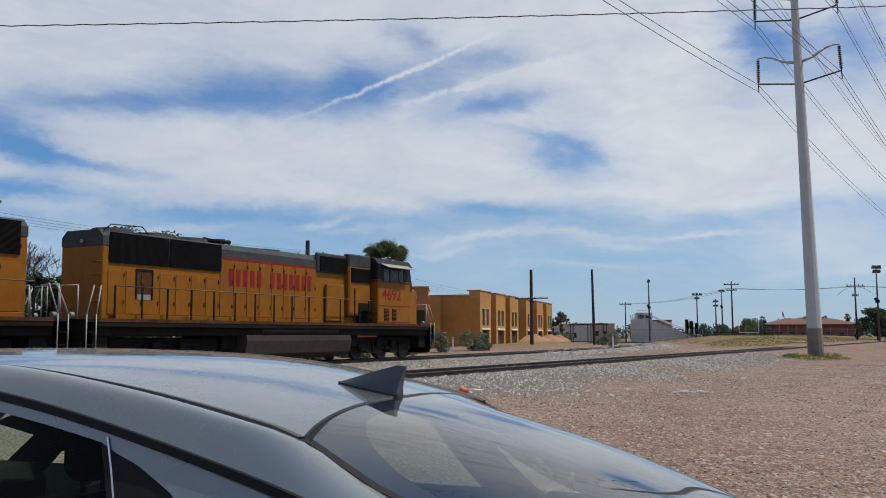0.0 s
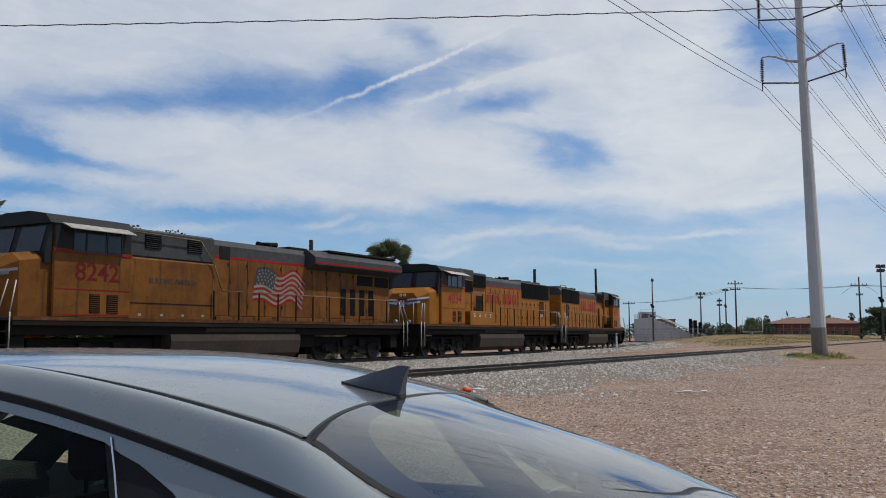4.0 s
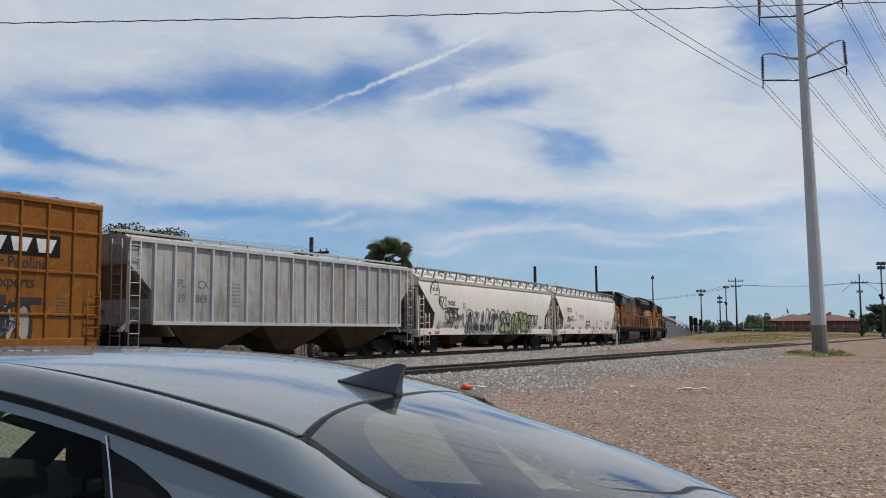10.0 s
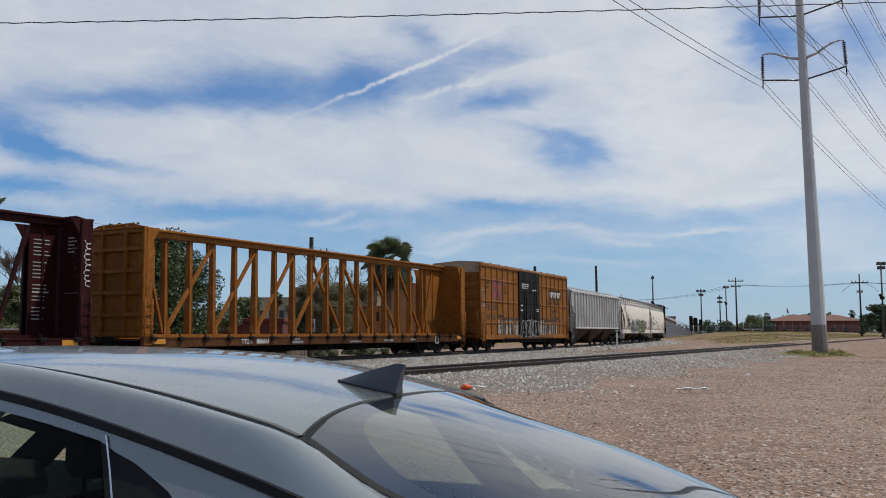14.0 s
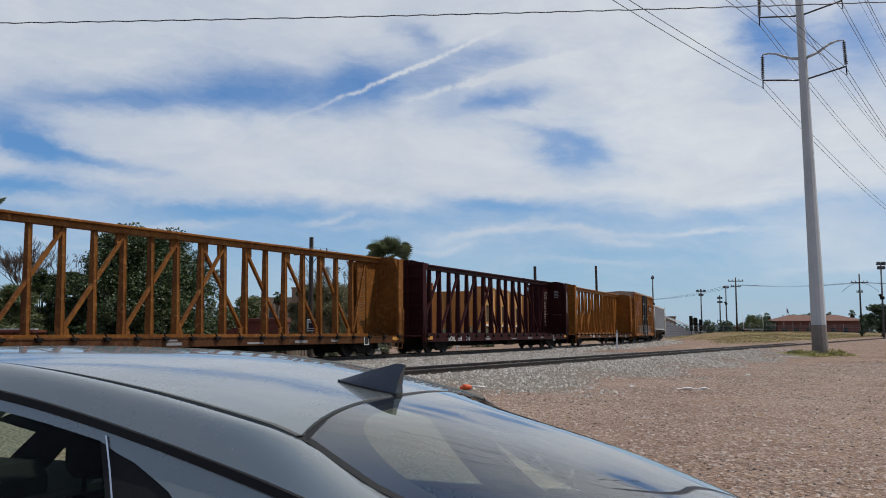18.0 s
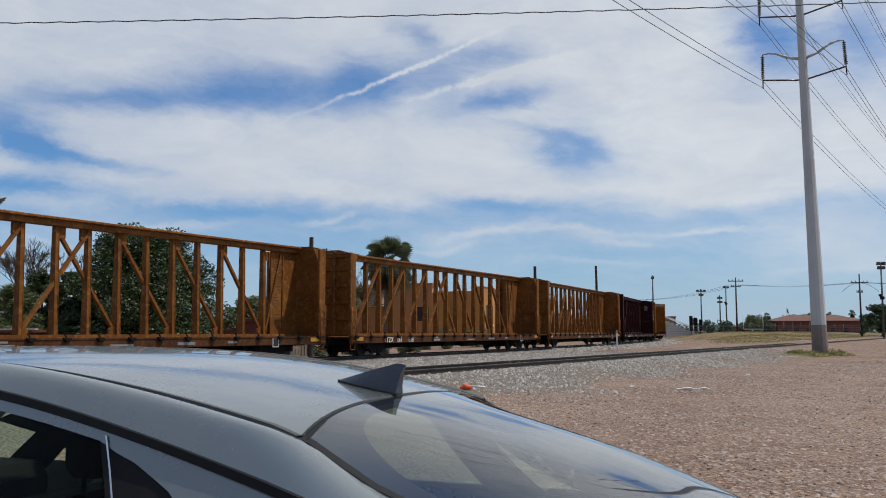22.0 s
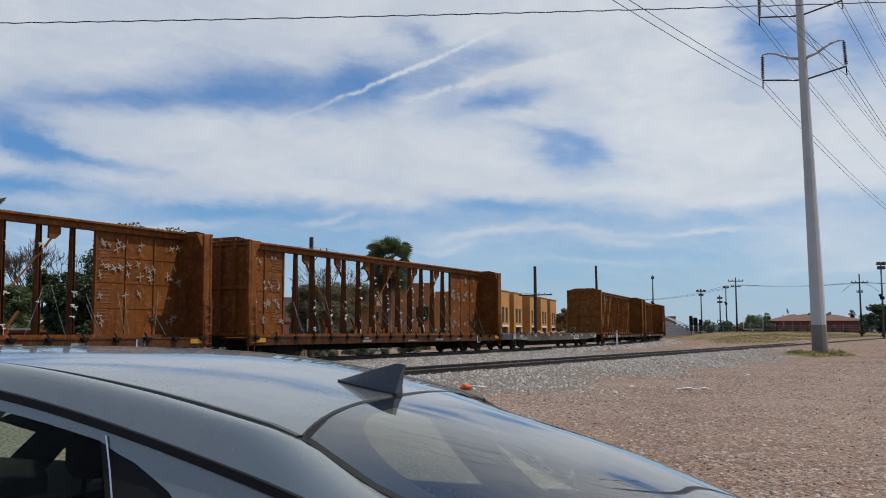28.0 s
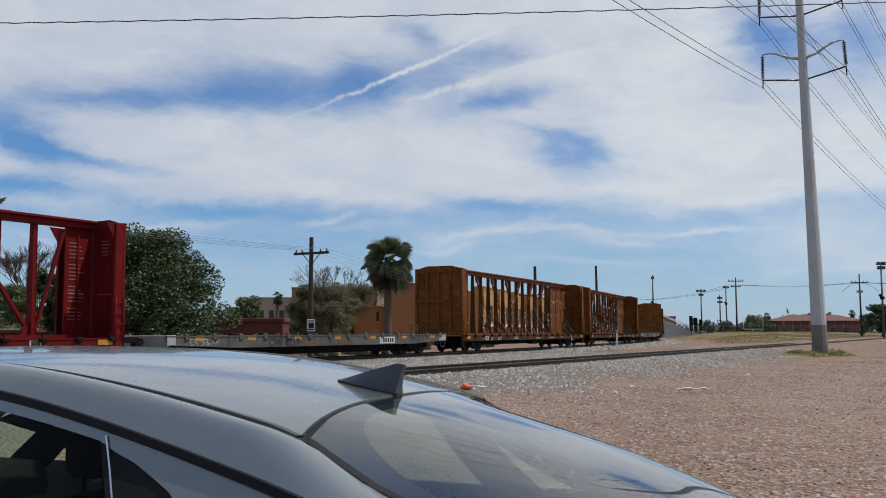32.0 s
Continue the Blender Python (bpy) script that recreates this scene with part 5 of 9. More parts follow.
# ---- the box car ----
def box_car(label):
    rng = random.Random(7)
    car = thing("box_car", label, "rail car", group="cars of the train")
    E, X, Z0, Z1 = 7.95, 1.50, 0.68, 4.98
    part("body", Shape().box(-X + 0.06, X - 0.06, -E + 0.05, E - 0.05, Z0 + 0.1, Z1), BOX_YELLOW, car)
    part("roof", Shape().prism([(-X, Z1 - 0.02), (X, Z1 - 0.02), (X, Z1 + 0.05), (0, Z1 + 0.16), (-X, Z1 + 0.05)], 1, -E, E), BOX_ROOF, car)
    for k in range(13):
        part("roof_seam", Shape().prism([(-X, Z1 + 0.05), (0, Z1 + 0.16), (X, Z1 + 0.05), (X, Z1 + 0.085), (0, Z1 + 0.195), (-X, Z1 + 0.085)], 1, -7.6 + k * 1.266, -7.53 + k * 1.266), BOX_ROOF, car)
    rib_mesh = Shape().prism([(0, -0.055), (0, 0.055), (0.06, 0.03), (0.06, -0.03)], 2, Z0 + 0.25, Z1 - 0.12).mesh("rib")
    for sx in (-1, 1):
        part("side_sill", Shape().box(sx * (X - 0.06), sx * (X + 0.015), -E, E, Z0 - 0.02, Z0 + 0.25, 0.015), BOX_YELLOW, car)
        part("top_chord", Shape().box(sx * (X - 0.06), sx * (X + 0.01), -E, E, Z1 - 0.14, Z1, 0.012), BOX_YELLOW, car)
        for y in [-7.15 + 0.88 * k for k in range(6)] + [2.55 + 0.88 * k for k in range(6)]:
            part("rib", rib_mesh, BOX_YELLOW, car, m=pose(sx * (X - 0.06), y, 0, 0, 0, 0 if sx > 0 else 180))
        for z in (1.62, 2.86, 4.10):
            for a, b in ((-E + 0.1, -2.15), (2.15, E - 0.1)):
                part("belt_rib", Shape().prism([(sx * (X - 0.06), z - 0.05), (sx * (X - 0.06), z + 0.05), (sx * (X - 0.012), z + 0.025), (sx * (X - 0.012), z - 0.025)], 1, a, b), BOX_YELLOW, car)
        for e in (-1, 1):
            part("corner_post", Shape().box(sx * (X - 0.14), sx * X, e * (E - 0.12), e * E, Z0, Z1, 0.02), BOX_YELLOW, car)
        # two plug doors with lock rods
        for y0, y1 in ((-1.90, -0.02), (0.02, 1.86)):
            d = Shape().box(sx * (X - 0.05), sx * (X + 0.035), y0, y1, Z0 + 0.10, Z1 - 0.08, 0.015)
            door = part("door", d, DOOR_BLACK, car, "black plug door")
            r = Shape()
            for z in (1.35, 2.1, 2.85, 3.6, 4.3):
                r.box(sx * (X + 0.035), sx * (X + 0.06), y0 + 0.05, y1 - 0.05, z, z + 0.10, 0.008)
            part("door_rib", r, DOOR_BLACK, door)
            part("lock_rod", Shape().rod((sx * (X + 0.08), (y0 + y1) / 2 + 0.2, Z0), (sx * (X + 0.08), (y0 + y1) / 2 + 0.2, Z1 - 0.1), 0.025, n=6)
                 .rod((sx * (X + 0.08), (y0 + y1) / 2 - 0.2, Z0), (sx * (X + 0.08), (y0 + y1) / 2 - 0.2, Z1 - 0.1), 0.025, n=6)
                 .rod((sx * (X + 0.08), (y0 + y1) / 2 - 0.4, 2.0), (sx * (X + 0.08), (y0 + y1) / 2 + 0.4, 2.05), 0.025, n=6), DOOR_BLACK, door)
        part("door_track", Shape().box(sx * (X + 0.0), sx * (X + 0.09), -4.4, 4.4, Z0 - 0.02, Z0 + 0.08, 0.01), SILL_RUST, car)
    for e in (-1, 1):
        end = part("end_wall", Shape().box(-X + 0.1, X - 0.1, e * (E - 0.10), e * (E - 0.03), Z0 + 0.1, Z1), BOX_YELLOW, car)
        for k in range(6):
            z = 1.15 + k * 0.64
            part("corrugation", Shape().prism([(e * (E - 0.04), z - 0.22), (e * (E + 0.03), z - 0.10), (e * (E + 0.03), z + 0.10), (e * (E - 0.04), z + 0.22)], 0, -X + 0.16, X - 0.16), BOX_YELLOW, end)
        part("end_panel", Shape().box(-X + 0.12, X - 0.12, e * (E - 0.03), e * (E + 0.01), 4.45, 4.96, 0.01), BOX_ROOF, end, "pale upper end panel with rust")
        part("ladder", ladder(X + 0.05, e * (E - 0.06), 0.45, 2.35, -0.45 * e, 6), BOX_YELLOW, car)
        part("ladder", ladder(0.85, e * (E + 0.09), 0.5, 2.4, 0.45, 6, along="x"), BOX_YELLOW, car)
        part("end_platform", Shape().box(-1.2, 1.2, e * E, e * (E + 0.35), 1.0, 1.04).box(-0.3, 0.3, e * (E - 1.0), e * (E + 0.2), 0.6, 0.95), STEEL_DARK, car)
        coupler(car, e, E + 0.1, 8.9)
        truck(car, e * 6.05)
    part("centre_sill", Shape().box(-0.35, 0.35, -E, E, 0.5, 0.8).box(0.35, 1.3, -4.2, 4.2, 0.45, 0.7), STEEL_DARK, car)
    # marks: crossed rails, slogan, black panel, numbers, sprayed letters
    x = X - 0.052
    for k, (p, q) in enumerate((((0, 0), (1.5, 1.2)), ((0, 1.2), (1.5, 0)))):
        part("emblem", Shape().bar((*p, 0.004 * k), (*q, 0.004 * k), 0.34, 0.004), MARK_BLUE, car, "crossed red and blue rails", m=on_side(1, -6.15, 2.98, X - 0.055))
        part("emblem", Shape().bar((*p, 0.004 * k + 0.003), (*q, 0.004 * k + 0.003), 0.17, 0.004), MARK_RED, car, m=on_side(1, -6.15, 2.98, X - 0.055))
    letters("next\nload", 0.26, MARK_DARK, car, on_side(1, -7.05, 3.85, X - 0.055), squeeze=0.95)
    letters("any\nroad", 0.26, MARK_DARK, car, on_side(1, -4.35, 3.65, X - 0.055), squeeze=0.95)
    for y, z, word in ((-7.06, 2.36, "FB"), (-6.16, 2.36, "OX"), (-7.06, 1.80, "50"), (-6.16, 1.80, "53"), (-5.26, 1.80, "89")):
        letters(word, 0.46, MARK_DARK, car, on_side(1, y, z, X - 0.055), squeeze=1.15)
    part("emblem_panel", Shape().box(0, 2.55, 0, 0.62, 0, 0.012), BLACK, car, m=on_side(1, 3.95, 3.30, X - 0.056))
    b = Shape()
    for k in range(3):
        x0 = 0.14 + 0.80 * k
        b.prism([(x0 + 0.10, 0.10), (x0 + 0.50, 0.10), (x0 + 0.68, 0.50), (x0, 0.50)], 2, 0.012, 0.018)
    tagged(part("emblem_plate", b, MARK_WHITE, car, m=on_side(1, 3.95, 3.30, X - 0.056)), kind="stuff")
    letters("Railcar Pooling", 0.46, MARK_DARK, car, on_side(1, 3.55, 2.93, X - 0.055), squeeze=0.92)
    letters("Experts", 0.46, MARK_DARK, car, on_side(1, 4.4, 2.38, X - 0.055), squeeze=0.92)
    bars("notice", car, 1, X - 0.056, [(4.4, 1.90, 0.42, 0.24), (4.9, 1.90, 0.10, 0.08), (5.1, 1.90, 0.85, 0.20)], MARK_DARK)
    bars("notice", car, 1, X - 0.056, [(6.45, 2.1 - 0.10 * k, 0.35, 0.05) for k in range(7)] + [(-4.3, 2.15, 0.22, 0.04), (-4.3, 2.40, 0.22, 0.04)], MARK_LIGHT_TEXT)
    bars("notice", car, 1, X + 0.064, [(-1.5, 4.05, 1.15, 0.06), (-1.6, 3.93, 1.3, 0.06), (-1.45, 3.81, 0.9, 0.06), (0.4, 3.72, 0.8, 0.07), (1.0, 2.5, 0.6, 0.05), (1.0, 2.4, 0.6, 0.05), (-1.75, 2.7, 0.35, 0.08), (-1.75, 2.4, 0.35, 0.08)], MARK_WHITE)
    for y, w, n in ((-5.35, 3.4, 3), (2.0, 3.6, 4)):
        fill, rim, inner = fat_letters(rng, w, 1.2, n, 0.03, 1, 0.04, (0, 3, 4))
        tagged(part("graffiti", fill, FLAG_WHITE, car, "white sprayed block shapes with dark rims", m=on_side(1, y, 0.76, X - 0.052)), kind="stuff")
        tagged(part("graffiti", rim, MARK_DARK, car, m=on_side(1, y, 0.76, X - 0.049)), kind="stuff")
        tagged(part("graffiti", inner, MARK_DARK, car, m=on_side(1, y, 0.76, X - 0.047)), kind="stuff")
        fill, rim, inner = fat_letters(rng, w, 1.3, n, 0.03, 1, 0.09, (3,))
        tagged(part("graffiti", rim, MARK_DARK, car, m=on_side(1, y + 0.06, 0.74, X - 0.054)), kind="stuff")
    fill, rim, inner = fat_letters(rng, 3.5, 1.1, 4, 0.0, 1)
    tagged(part("graffiti", rim, MARK_GREY, car, "grey sprayed outlines", m=on_side(1, -1.8, 0.76, X + 0.066)), kind="stuff")
    tagged(part("graffiti", scrawl(rng, 3.3, 1.0, 10, 0.05), MARK_GREY, car, m=on_side(1, -1.7, 0.78, X + 0.07)), kind="stuff")
    tagged(part("graffiti", scrawl(rng, 0.9, 0.4, 5, 0.05), MARK_BLUE, car, "blue sprayed strokes", m=on_side(1, 4.2, 1.1, X - 0.045)), kind="stuff")
    tagged(part("graffiti", scrawl(rng, 0.8, 1.0, 7, 0.03), MARK_GREY, car, "thin sprayed strokes", m=on_side(1, -7.9, 2.5, X - 0.055)), kind="stuff")
    return car


# ---- flat cars ----
def flat_car(label, number, seed):
    rng = random.Random(seed)
    car = thing("flat_car", label, "rail car", group="cars of the train")
    E, X = 9.72, 1.40
    for sx in (-1, 1):
        s = Shape().prism([(-E, 0.98), (E, 0.98), (E, 0.66), (E - 1.9, 0.60), (E - 3.2, 0.54), (-E + 3.2, 0.54), (-E + 1.9, 0.60), (-E, 0.66)], 0, sx * (X - 0.12), sx * X)
        part("under_girder", Shape().prism([(-6.6, 0.60), (6.6, 0.60), (5.4, 0.22), (-5.4, 0.22)], 0, sx * 0.62, sx * 0.72), STEEL_DARK, car)
        s.box(sx * (X - 0.14), sx * (X + 0.02), -E, E, 0.94, 0.985)
        part("side_sill", s, FLAT_GREY, car)
        pk = Shape().box(0, 0.07, -0.11, 0.11, -0.02, 0.17, 0.015).box(-0.08, 0.02, -0.05, 0.05, 0.1, 0.22).mesh("stake_pocket")
        for k in range(14):
            part("stake_pocket", pk, FLAT_GREY, car, m=pose(sx * (X - 0.02), -E + 0.9 + k * 1.38, 0.86, 0, 0, 0 if sx > 0 else 180))
        for k in range(7):
            part("reflector", Shape().box(sx * X, sx * (X + 0.005), -E + 1.3 + k * 2.75, -E + 1.75 + k * 2.75, 0.80, 0.93), REFLECTOR, car)
    for k in range(26):
        part("plank", Shape().box(-X + 0.14, X - 0.14, -E + 0.05 + k * 0.746, -E + 0.78 + k * 0.746, 0.93, 0.985 + rng.uniform(-0.008, 0.008), 0.008), FLAT_DECK, car)
    part("centre_sill", Shape().prism([(-E, 0.88), (E, 0.88), (E, 0.6), (6.8, 0.52), (5.2, 0.24), (-5.2, 0.24), (-6.8, 0.52), (-E, 0.6)], 0, -0.3, 0.3), STEEL_DARK, car)
    for e in (-1, 1):
        part("end_sill", Shape().box(-X, X, e * (E - 0.12), e * E, 0.62, 1.0, 0.02), MARK_PALE if e < 0 else FLAT_GREY, car)
        part("corner_bracket", Shape().box(X - 0.03, X + 0.012, e * (E - (0.75 if e > 0 else 0.4)), e * E, 0.66, 1.0, 0.01), MARK_PALE, car, "worn white corner plate")
        part("step", Shape().bent([(X - 0.04, e * (E - 0.5), 0.66), (X - 0.04, e * (E - 0.5), 0.34), (X - 0.04, e * (E - 0.1), 0.34), (X - 0.04, e * (E - 0.1), 0.66)], 0.02), FLAT_GREY, car)
        coupler(car, e, E, 10.62)
        truck(car, e * 7.2)
    part("brake_stand", Shape().bent([(-0.7, E - 0.05, 0.95), (-0.7, E - 0.05, 1.45), (-0.3, E - 0.05, 1.45), (-0.3, E - 0.05, 0.95)], 0.02).bent([(-0.5 + 0.2 * math.cos(k * 0.5236), E - 0.01, 1.28 + 0.2 * math.sin(k * 0.5236)) for k in range(13)], 0.016, n=6).bar((-0.7, E - 0.01, 1.28), (-0.3, E - 0.01, 1.28), 0.03, 0.03), RAIL_GREY, car)
    letters(number, 0.42, MARK_DARK, car, on_side(1, -4.5, 0.57, X + 0.004), squeeze=1.15)
    bars("notice", car, 1, X + 0.003, [(-2.2, 0.62, 0.5, 0.13), (-1.5, 0.60, 0.25, 0.2), (0.2, 0.66, 1.0, 0.05), (0.2, 0.58, 1.2, 0.05), (0.3, 0.74, 0.7, 0.05)], MARK_LIGHT_TEXT)
    panel = part("emblem_panel", Shape().box(0, 1.3, 0, 0.30, 0, 0.006), MARK_WHITE, car, m=on_side(1, 3.35, 0.58, X + 0.002))
    tagged(part("emblem_plate", Shape().box(0.05, 0.22, 0.06, 0.09, 0.006, 0.010).box(0.05, 0.22, 0.15, 0.18, 0.006, 0.010), MARK_RED, panel), kind="stuff")
    s = Shape()
    for k in range(5):
        s.box(0.30 + 0.19 * k, 0.43 + 0.19 * k, 0.05, 0.25, 0.006, 0.010)
    tagged(part("emblem_plate", s, MARK_DARK, panel), kind="stuff")
    tagged(part("scribble", scrawl(rng, 1.5, 0.26, 12, 0.032), MARK_PALE, car, "white sprayed scribble", m=on_side(1, -8.7, 0.60, X + 0.006)), kind="stuff")
    for k in range(9):
        y, x = rng.uniform(-8.5, 8.5), rng.uniform(0.4, 1.2)
        part("chain_heap", Shape().box(x - 0.12, x + 0.12, y - 0.2, y + 0.2, 0.98, 1.04 + rng.uniform(0, 0.05), 0.03), STEEL_DARK, car)
    return car
# ---- locomotives ----
def handrail(car, sign, pts, posts, z0, mat):
    s = Shape().bent([(sign * p[0], p[1], p[2]) for p in pts], 0.020)
    part("handrail", s, mat, car)
    for y, z in posts:
        part("stanchion", Shape().box(sign * (pts[0][0] - 0.02), sign * (pts[0][0] + 0.02), y - 0.032, y + 0.032, z0 - 0.12, z, 0.006), STEEL_DARK, car)


def steps(car, e, y, sign):
    """A stair well at a corner with three treads and two upright grab rails."""
    s = Shape()
    for z in (0.45, 0.82, 1.20):
        s.box(sign * 1.05, sign * 1.52, e * (y - 0.30), e * y, z, z + 0.03)
    s.box(sign * 1.03, sign * 1.06, e * (y - 0.32), e * y, 0.4, 1.6)
    part("steps", s, STEEL_DARK, car)
    for yy in (y - 0.34, y + 0.02):
        part("grab_rail", Shape().bent([(sign * 1.54, e * yy, 0.55), (sign * 1.54, e * yy, 1.75), (sign * 1.42, e * (yy - 0.25 if yy < y else yy - 0.35), 2.65)], 0.020), RAIL_WHITE, car, "white grab rail")


def louvre(car, sign, x, y0, y1, z0, z1, n, mat, frame_mat):
    p = part("grille", Shape().box(sign * (x - 0.02), sign * (x + 0.012), y0, y1, z0, z1, 0.006), mat, car)
    s = Shape()
    for k in range(n):
        z = z0 + (z1 - z0) * (k + 0.5) / n
        s.box(sign * (x + 0.012), sign * (x + 0.03), y0 + 0.03, y1 - 0.03, z - 0.008, z + 0.008)
    tagged(part("slatwork", s, frame_mat, p), kind="stuff")
    return p


def name_bars(car, sign, x, y0, y1, z0, z1, n, gap_at):
    """A company name stood in for by plain upright blocks."""
    step = (y1 - y0) / n
    for k in range(n):
        if k == gap_at:
            continue
        s = Shape().box(0, step * 0.62, 0, z1 - z0, 0, 0.004).box(step * 0.2, step * 0.42, (z1 - z0) * 0.25, (z1 - z0) * 0.75, 0.004, 0.006)
        a = y0 + k * step if sign > 0 else y1 - k * step
        part("name_block", s, LOCO_RED, car, m=on_side(sign, a, z0, x))


def locomotive(label, number, kind_):
    car = thing("locomotive", label, "locomotive", group="locomotives of the train")
    flag = kind_ == "flag"
    LOCO_YELLOW = YELLOW_DIRTY if flag else YELLOW_CLEAN
    deck = 1.62
    E = 10.75
    H = 1.02 if flag else 0.96   # half width of the long hood
    part("deck", Shape().box(-1.52, 1.52, -E, E, deck - 0.10, deck, 0.01), BLACK, car)
    for sx in (-1, 1):
        part("frame_side", Shape().box(sx * 1.40, sx * 1.51, -E + 0.5, E - 0.5, deck - 0.24, deck - 0.09, 0.01), STEEL_DARK, car)
        part("sill_edge", Shape().box(sx * 1.50, sx * 1.526, -E + 0.5, E - 0.5, deck - 0.09, deck + 0.02), SILL_RUST, car)
    part("underframe", Shape().box(-1.35, 1.35, -E + 0.4, E - 0.4, 1.10, deck - 0.1, 0.02).box(-1.25, 1.25, -E + 0.5, -E + 1.1, 0.5, 1.2, 0.02).box(-1.25, 1.25, E - 1.1, E - 0.5, 0.5, 1.2, 0.02).box(-1.0, 1.0, -4.2, 4.6, 0.6, 1.15, 0.02), STEEL_DARK, car)
    part("fuel_tank", Shape().prism([(-1.45, 1.12), (1.45, 1.12), (1.50, 0.9), (1.42, 0.42), (1.05, 0.20), (-1.05, 0.20), (-1.42, 0.42), (-1.50, 0.9)], 1, -3.4 if not flag else -2.6, 3.4 if not flag else 4.3), TANK_GREY, car, "grey fuel tank")
    part("air_reservoir", Shape().rod((1.25, -2.4, 1.30), (1.25, 2.6, 1.30), 0.15, n=12).rod((-1.25, -2.4, 1.30), (-1.25, 2.6, 1.30), 0.15, n=12), TANK_GREY, car)
    for y in (-6.85, 6.85):
        truck(car, y, True)
    for e in (-1, 1):
        part("pilot", Shape().box(-1.5, 1.5, e * (E - 0.06), e * E, 0.95, deck, 0.01).prism([(-1.45, 0.95), (1.45, 0.95), (1.2, 0.25), (-1.2, 0.25)], 1, e * (E - 0.02), e * (E + 0.06)), STEEL_DARK, car)
        coupler(car, e, E, 11.0)
        for sx in (-1, 1):
            steps(car, e, E - 0.05, sx)
        for sx in (-1, 1):
            part("end_rail", Shape().bent([(sx * 1.1, e * (E - 0.05), deck), (sx * 1.1, e * (E - 0.05), 2.65), (sx * 0.3, e * (E - 0.05), 2.65), (sx * 0.3, e * (E - 0.05), deck)], 0.02), RAIL_WHITE, car)
            part("ditch_light", Shape().rod((sx * 0.85, e * (E - 0.1), 1.74), (sx * 0.85, e * (E + 0.05), 1.74), 0.09, n=12), MARK_GREY, car)
    # long hood with a rounded roof, in yellow below and grey above
    top = 4.50 if not flag else 4.58
    y_back, y_cab = (-9.1, 6.1) if not flag else (-9.9, 6.1)
    part("hood", Shape().box(-H, H, y_back, y_cab, deck, 3.98, 0.03), LOCO_YELLOW, car)
    part("hood_roof", Shape().prism([(-H - 0.01, 3.98), (H + 0.01, 3.98), (H, top - 0.22), (H - 0.22, top), (-H + 0.22, top), (-H, top - 0.22)], 1, y_back, y_cab), LOCO_GREY, car)
    for sx in (-1, 1):
        part("hood_stripe", Shape().box(sx * H, sx * (H + 0.014), -3.6, 2.1, 3.90, 3.99), LOCO_RED, car)
        # engine doors with latches
        doors = 15 if not flag else 11
        y0, y1 = -8.9, 2.1
        for k in range(doors):
            a = y0 + (y1 - y0) * k / doors
            b = y0 + (y1 - y0) * (k + 1) / doors
            d = part("engine_door", Shape().box(sx * H, sx * (H + 0.022), a + 0.025, b - 0.025, deck + 0.18, 3.22 if (k < 7 and not flag) else 3.88, 0.008), LOCO_YELLOW, car)
            part("latch", Shape().box(sx * (H + 0.022), sx * (H + 0.05), b - 0.085, b - 0.05, 2.12, 2.25), SILL_RUST, d)
            part("latch", Shape().box(sx * (H + 0.022), sx * (H + 0.05), b - 0.085, b - 0.05, 3.0, 3.12), SILL_RUST, d)
            part("hinge", Shape().box(sx * (H + 0.022), sx * (H + 0.04), a + 0.03, a + 0.07, 3.62, 3.74), STEEL_DARK, d)
        part("walk_step", Shape().box(sx * H, sx * 1.30, -8.8, 2.0, deck, deck + 0.15, 0.01), LOCO_YELLOW, car)
        if not flag:
            for a, b in ((-8.85, -6.30), (-6.26, -3.70)):
                louvre(car, sx, H + 0.02, a, b, 3.44, 4.42, 30, GRILLE, GRILLE)
            louvre(car, sx, H + 0.10, 2.25, 4.2, 3.84, 4.48, 22, GRILLE, GRILLE)
            part("blower_housing", Shape().box(sx * (H - 0.1), sx * (H + 0.085), 2.1, 4.3, 3.78, 4.62, 0.05), LOCO_GREY, car)
            louvre(car, sx, H + 0.24, 4.4, 5.95, 3.46, 4.10, 22, GRILLE, GRILLE)
            part("filter_box", Shape().box(sx * (H - 0.1), sx * (H + 0.225), 4.25, 5.98, 1.95, 4.2, 0.05), LOCO_YELLOW, car)
            part("filter_hood", Shape().box(sx * (H - 0.1), sx * (H + 0.235), 4.22, 6.0, 4.12, 4.72, 0.06), LOCO_GREY, car)
            hatch = part("hatch", Shape().box(sx * (H + 0.02), sx * (H + 0.05), -7.75, -7.70, 2.3, 3.3).box(sx * (H + 0.02), sx * (H + 0.05), -7.05, -7.0, 2.3, 3.3).box(sx * (H + 0.02), sx * (H + 0.05), -7.7, -7.05, 3.24, 3.3), STEEL_DARK, car, "open hatch with a rusty inside")
            part("hatch_inside", Shape().box(sx * (H + 0.021), sx * (H + 0.028), -7.7, -7.05, 2.45, 3.24).rod((sx * (H + 0.03), -7.4, 2.9), (sx * (H + 0.05), -7.4, 2.9), 0.14, n=12), SILL_RUST, hatch)
            part("hatch_flap", Shape().box(sx * (H + 0.024), sx * (H + 0.034), -7.66, -7.1, 2.28, 2.46), MARK_GREY, hatch)
            name_bars(car, sx, H + 0.026, -3.3, 1.9, 2.94, 3.58, 13, 5)
        else:
            # wide radiator wings at the rear end, tall grilles below, and a waving flag
            part("radiator_wing", Shape().prism([(sx * (H - 0.1), 3.75), (sx * 1.52, 4.0), (sx * 1.52, 4.30), (sx * 1.05, 4.62), (sx * (H - 0.1), 4.62)], 1, -10.25, -3.5), LOCO_GREY, car)
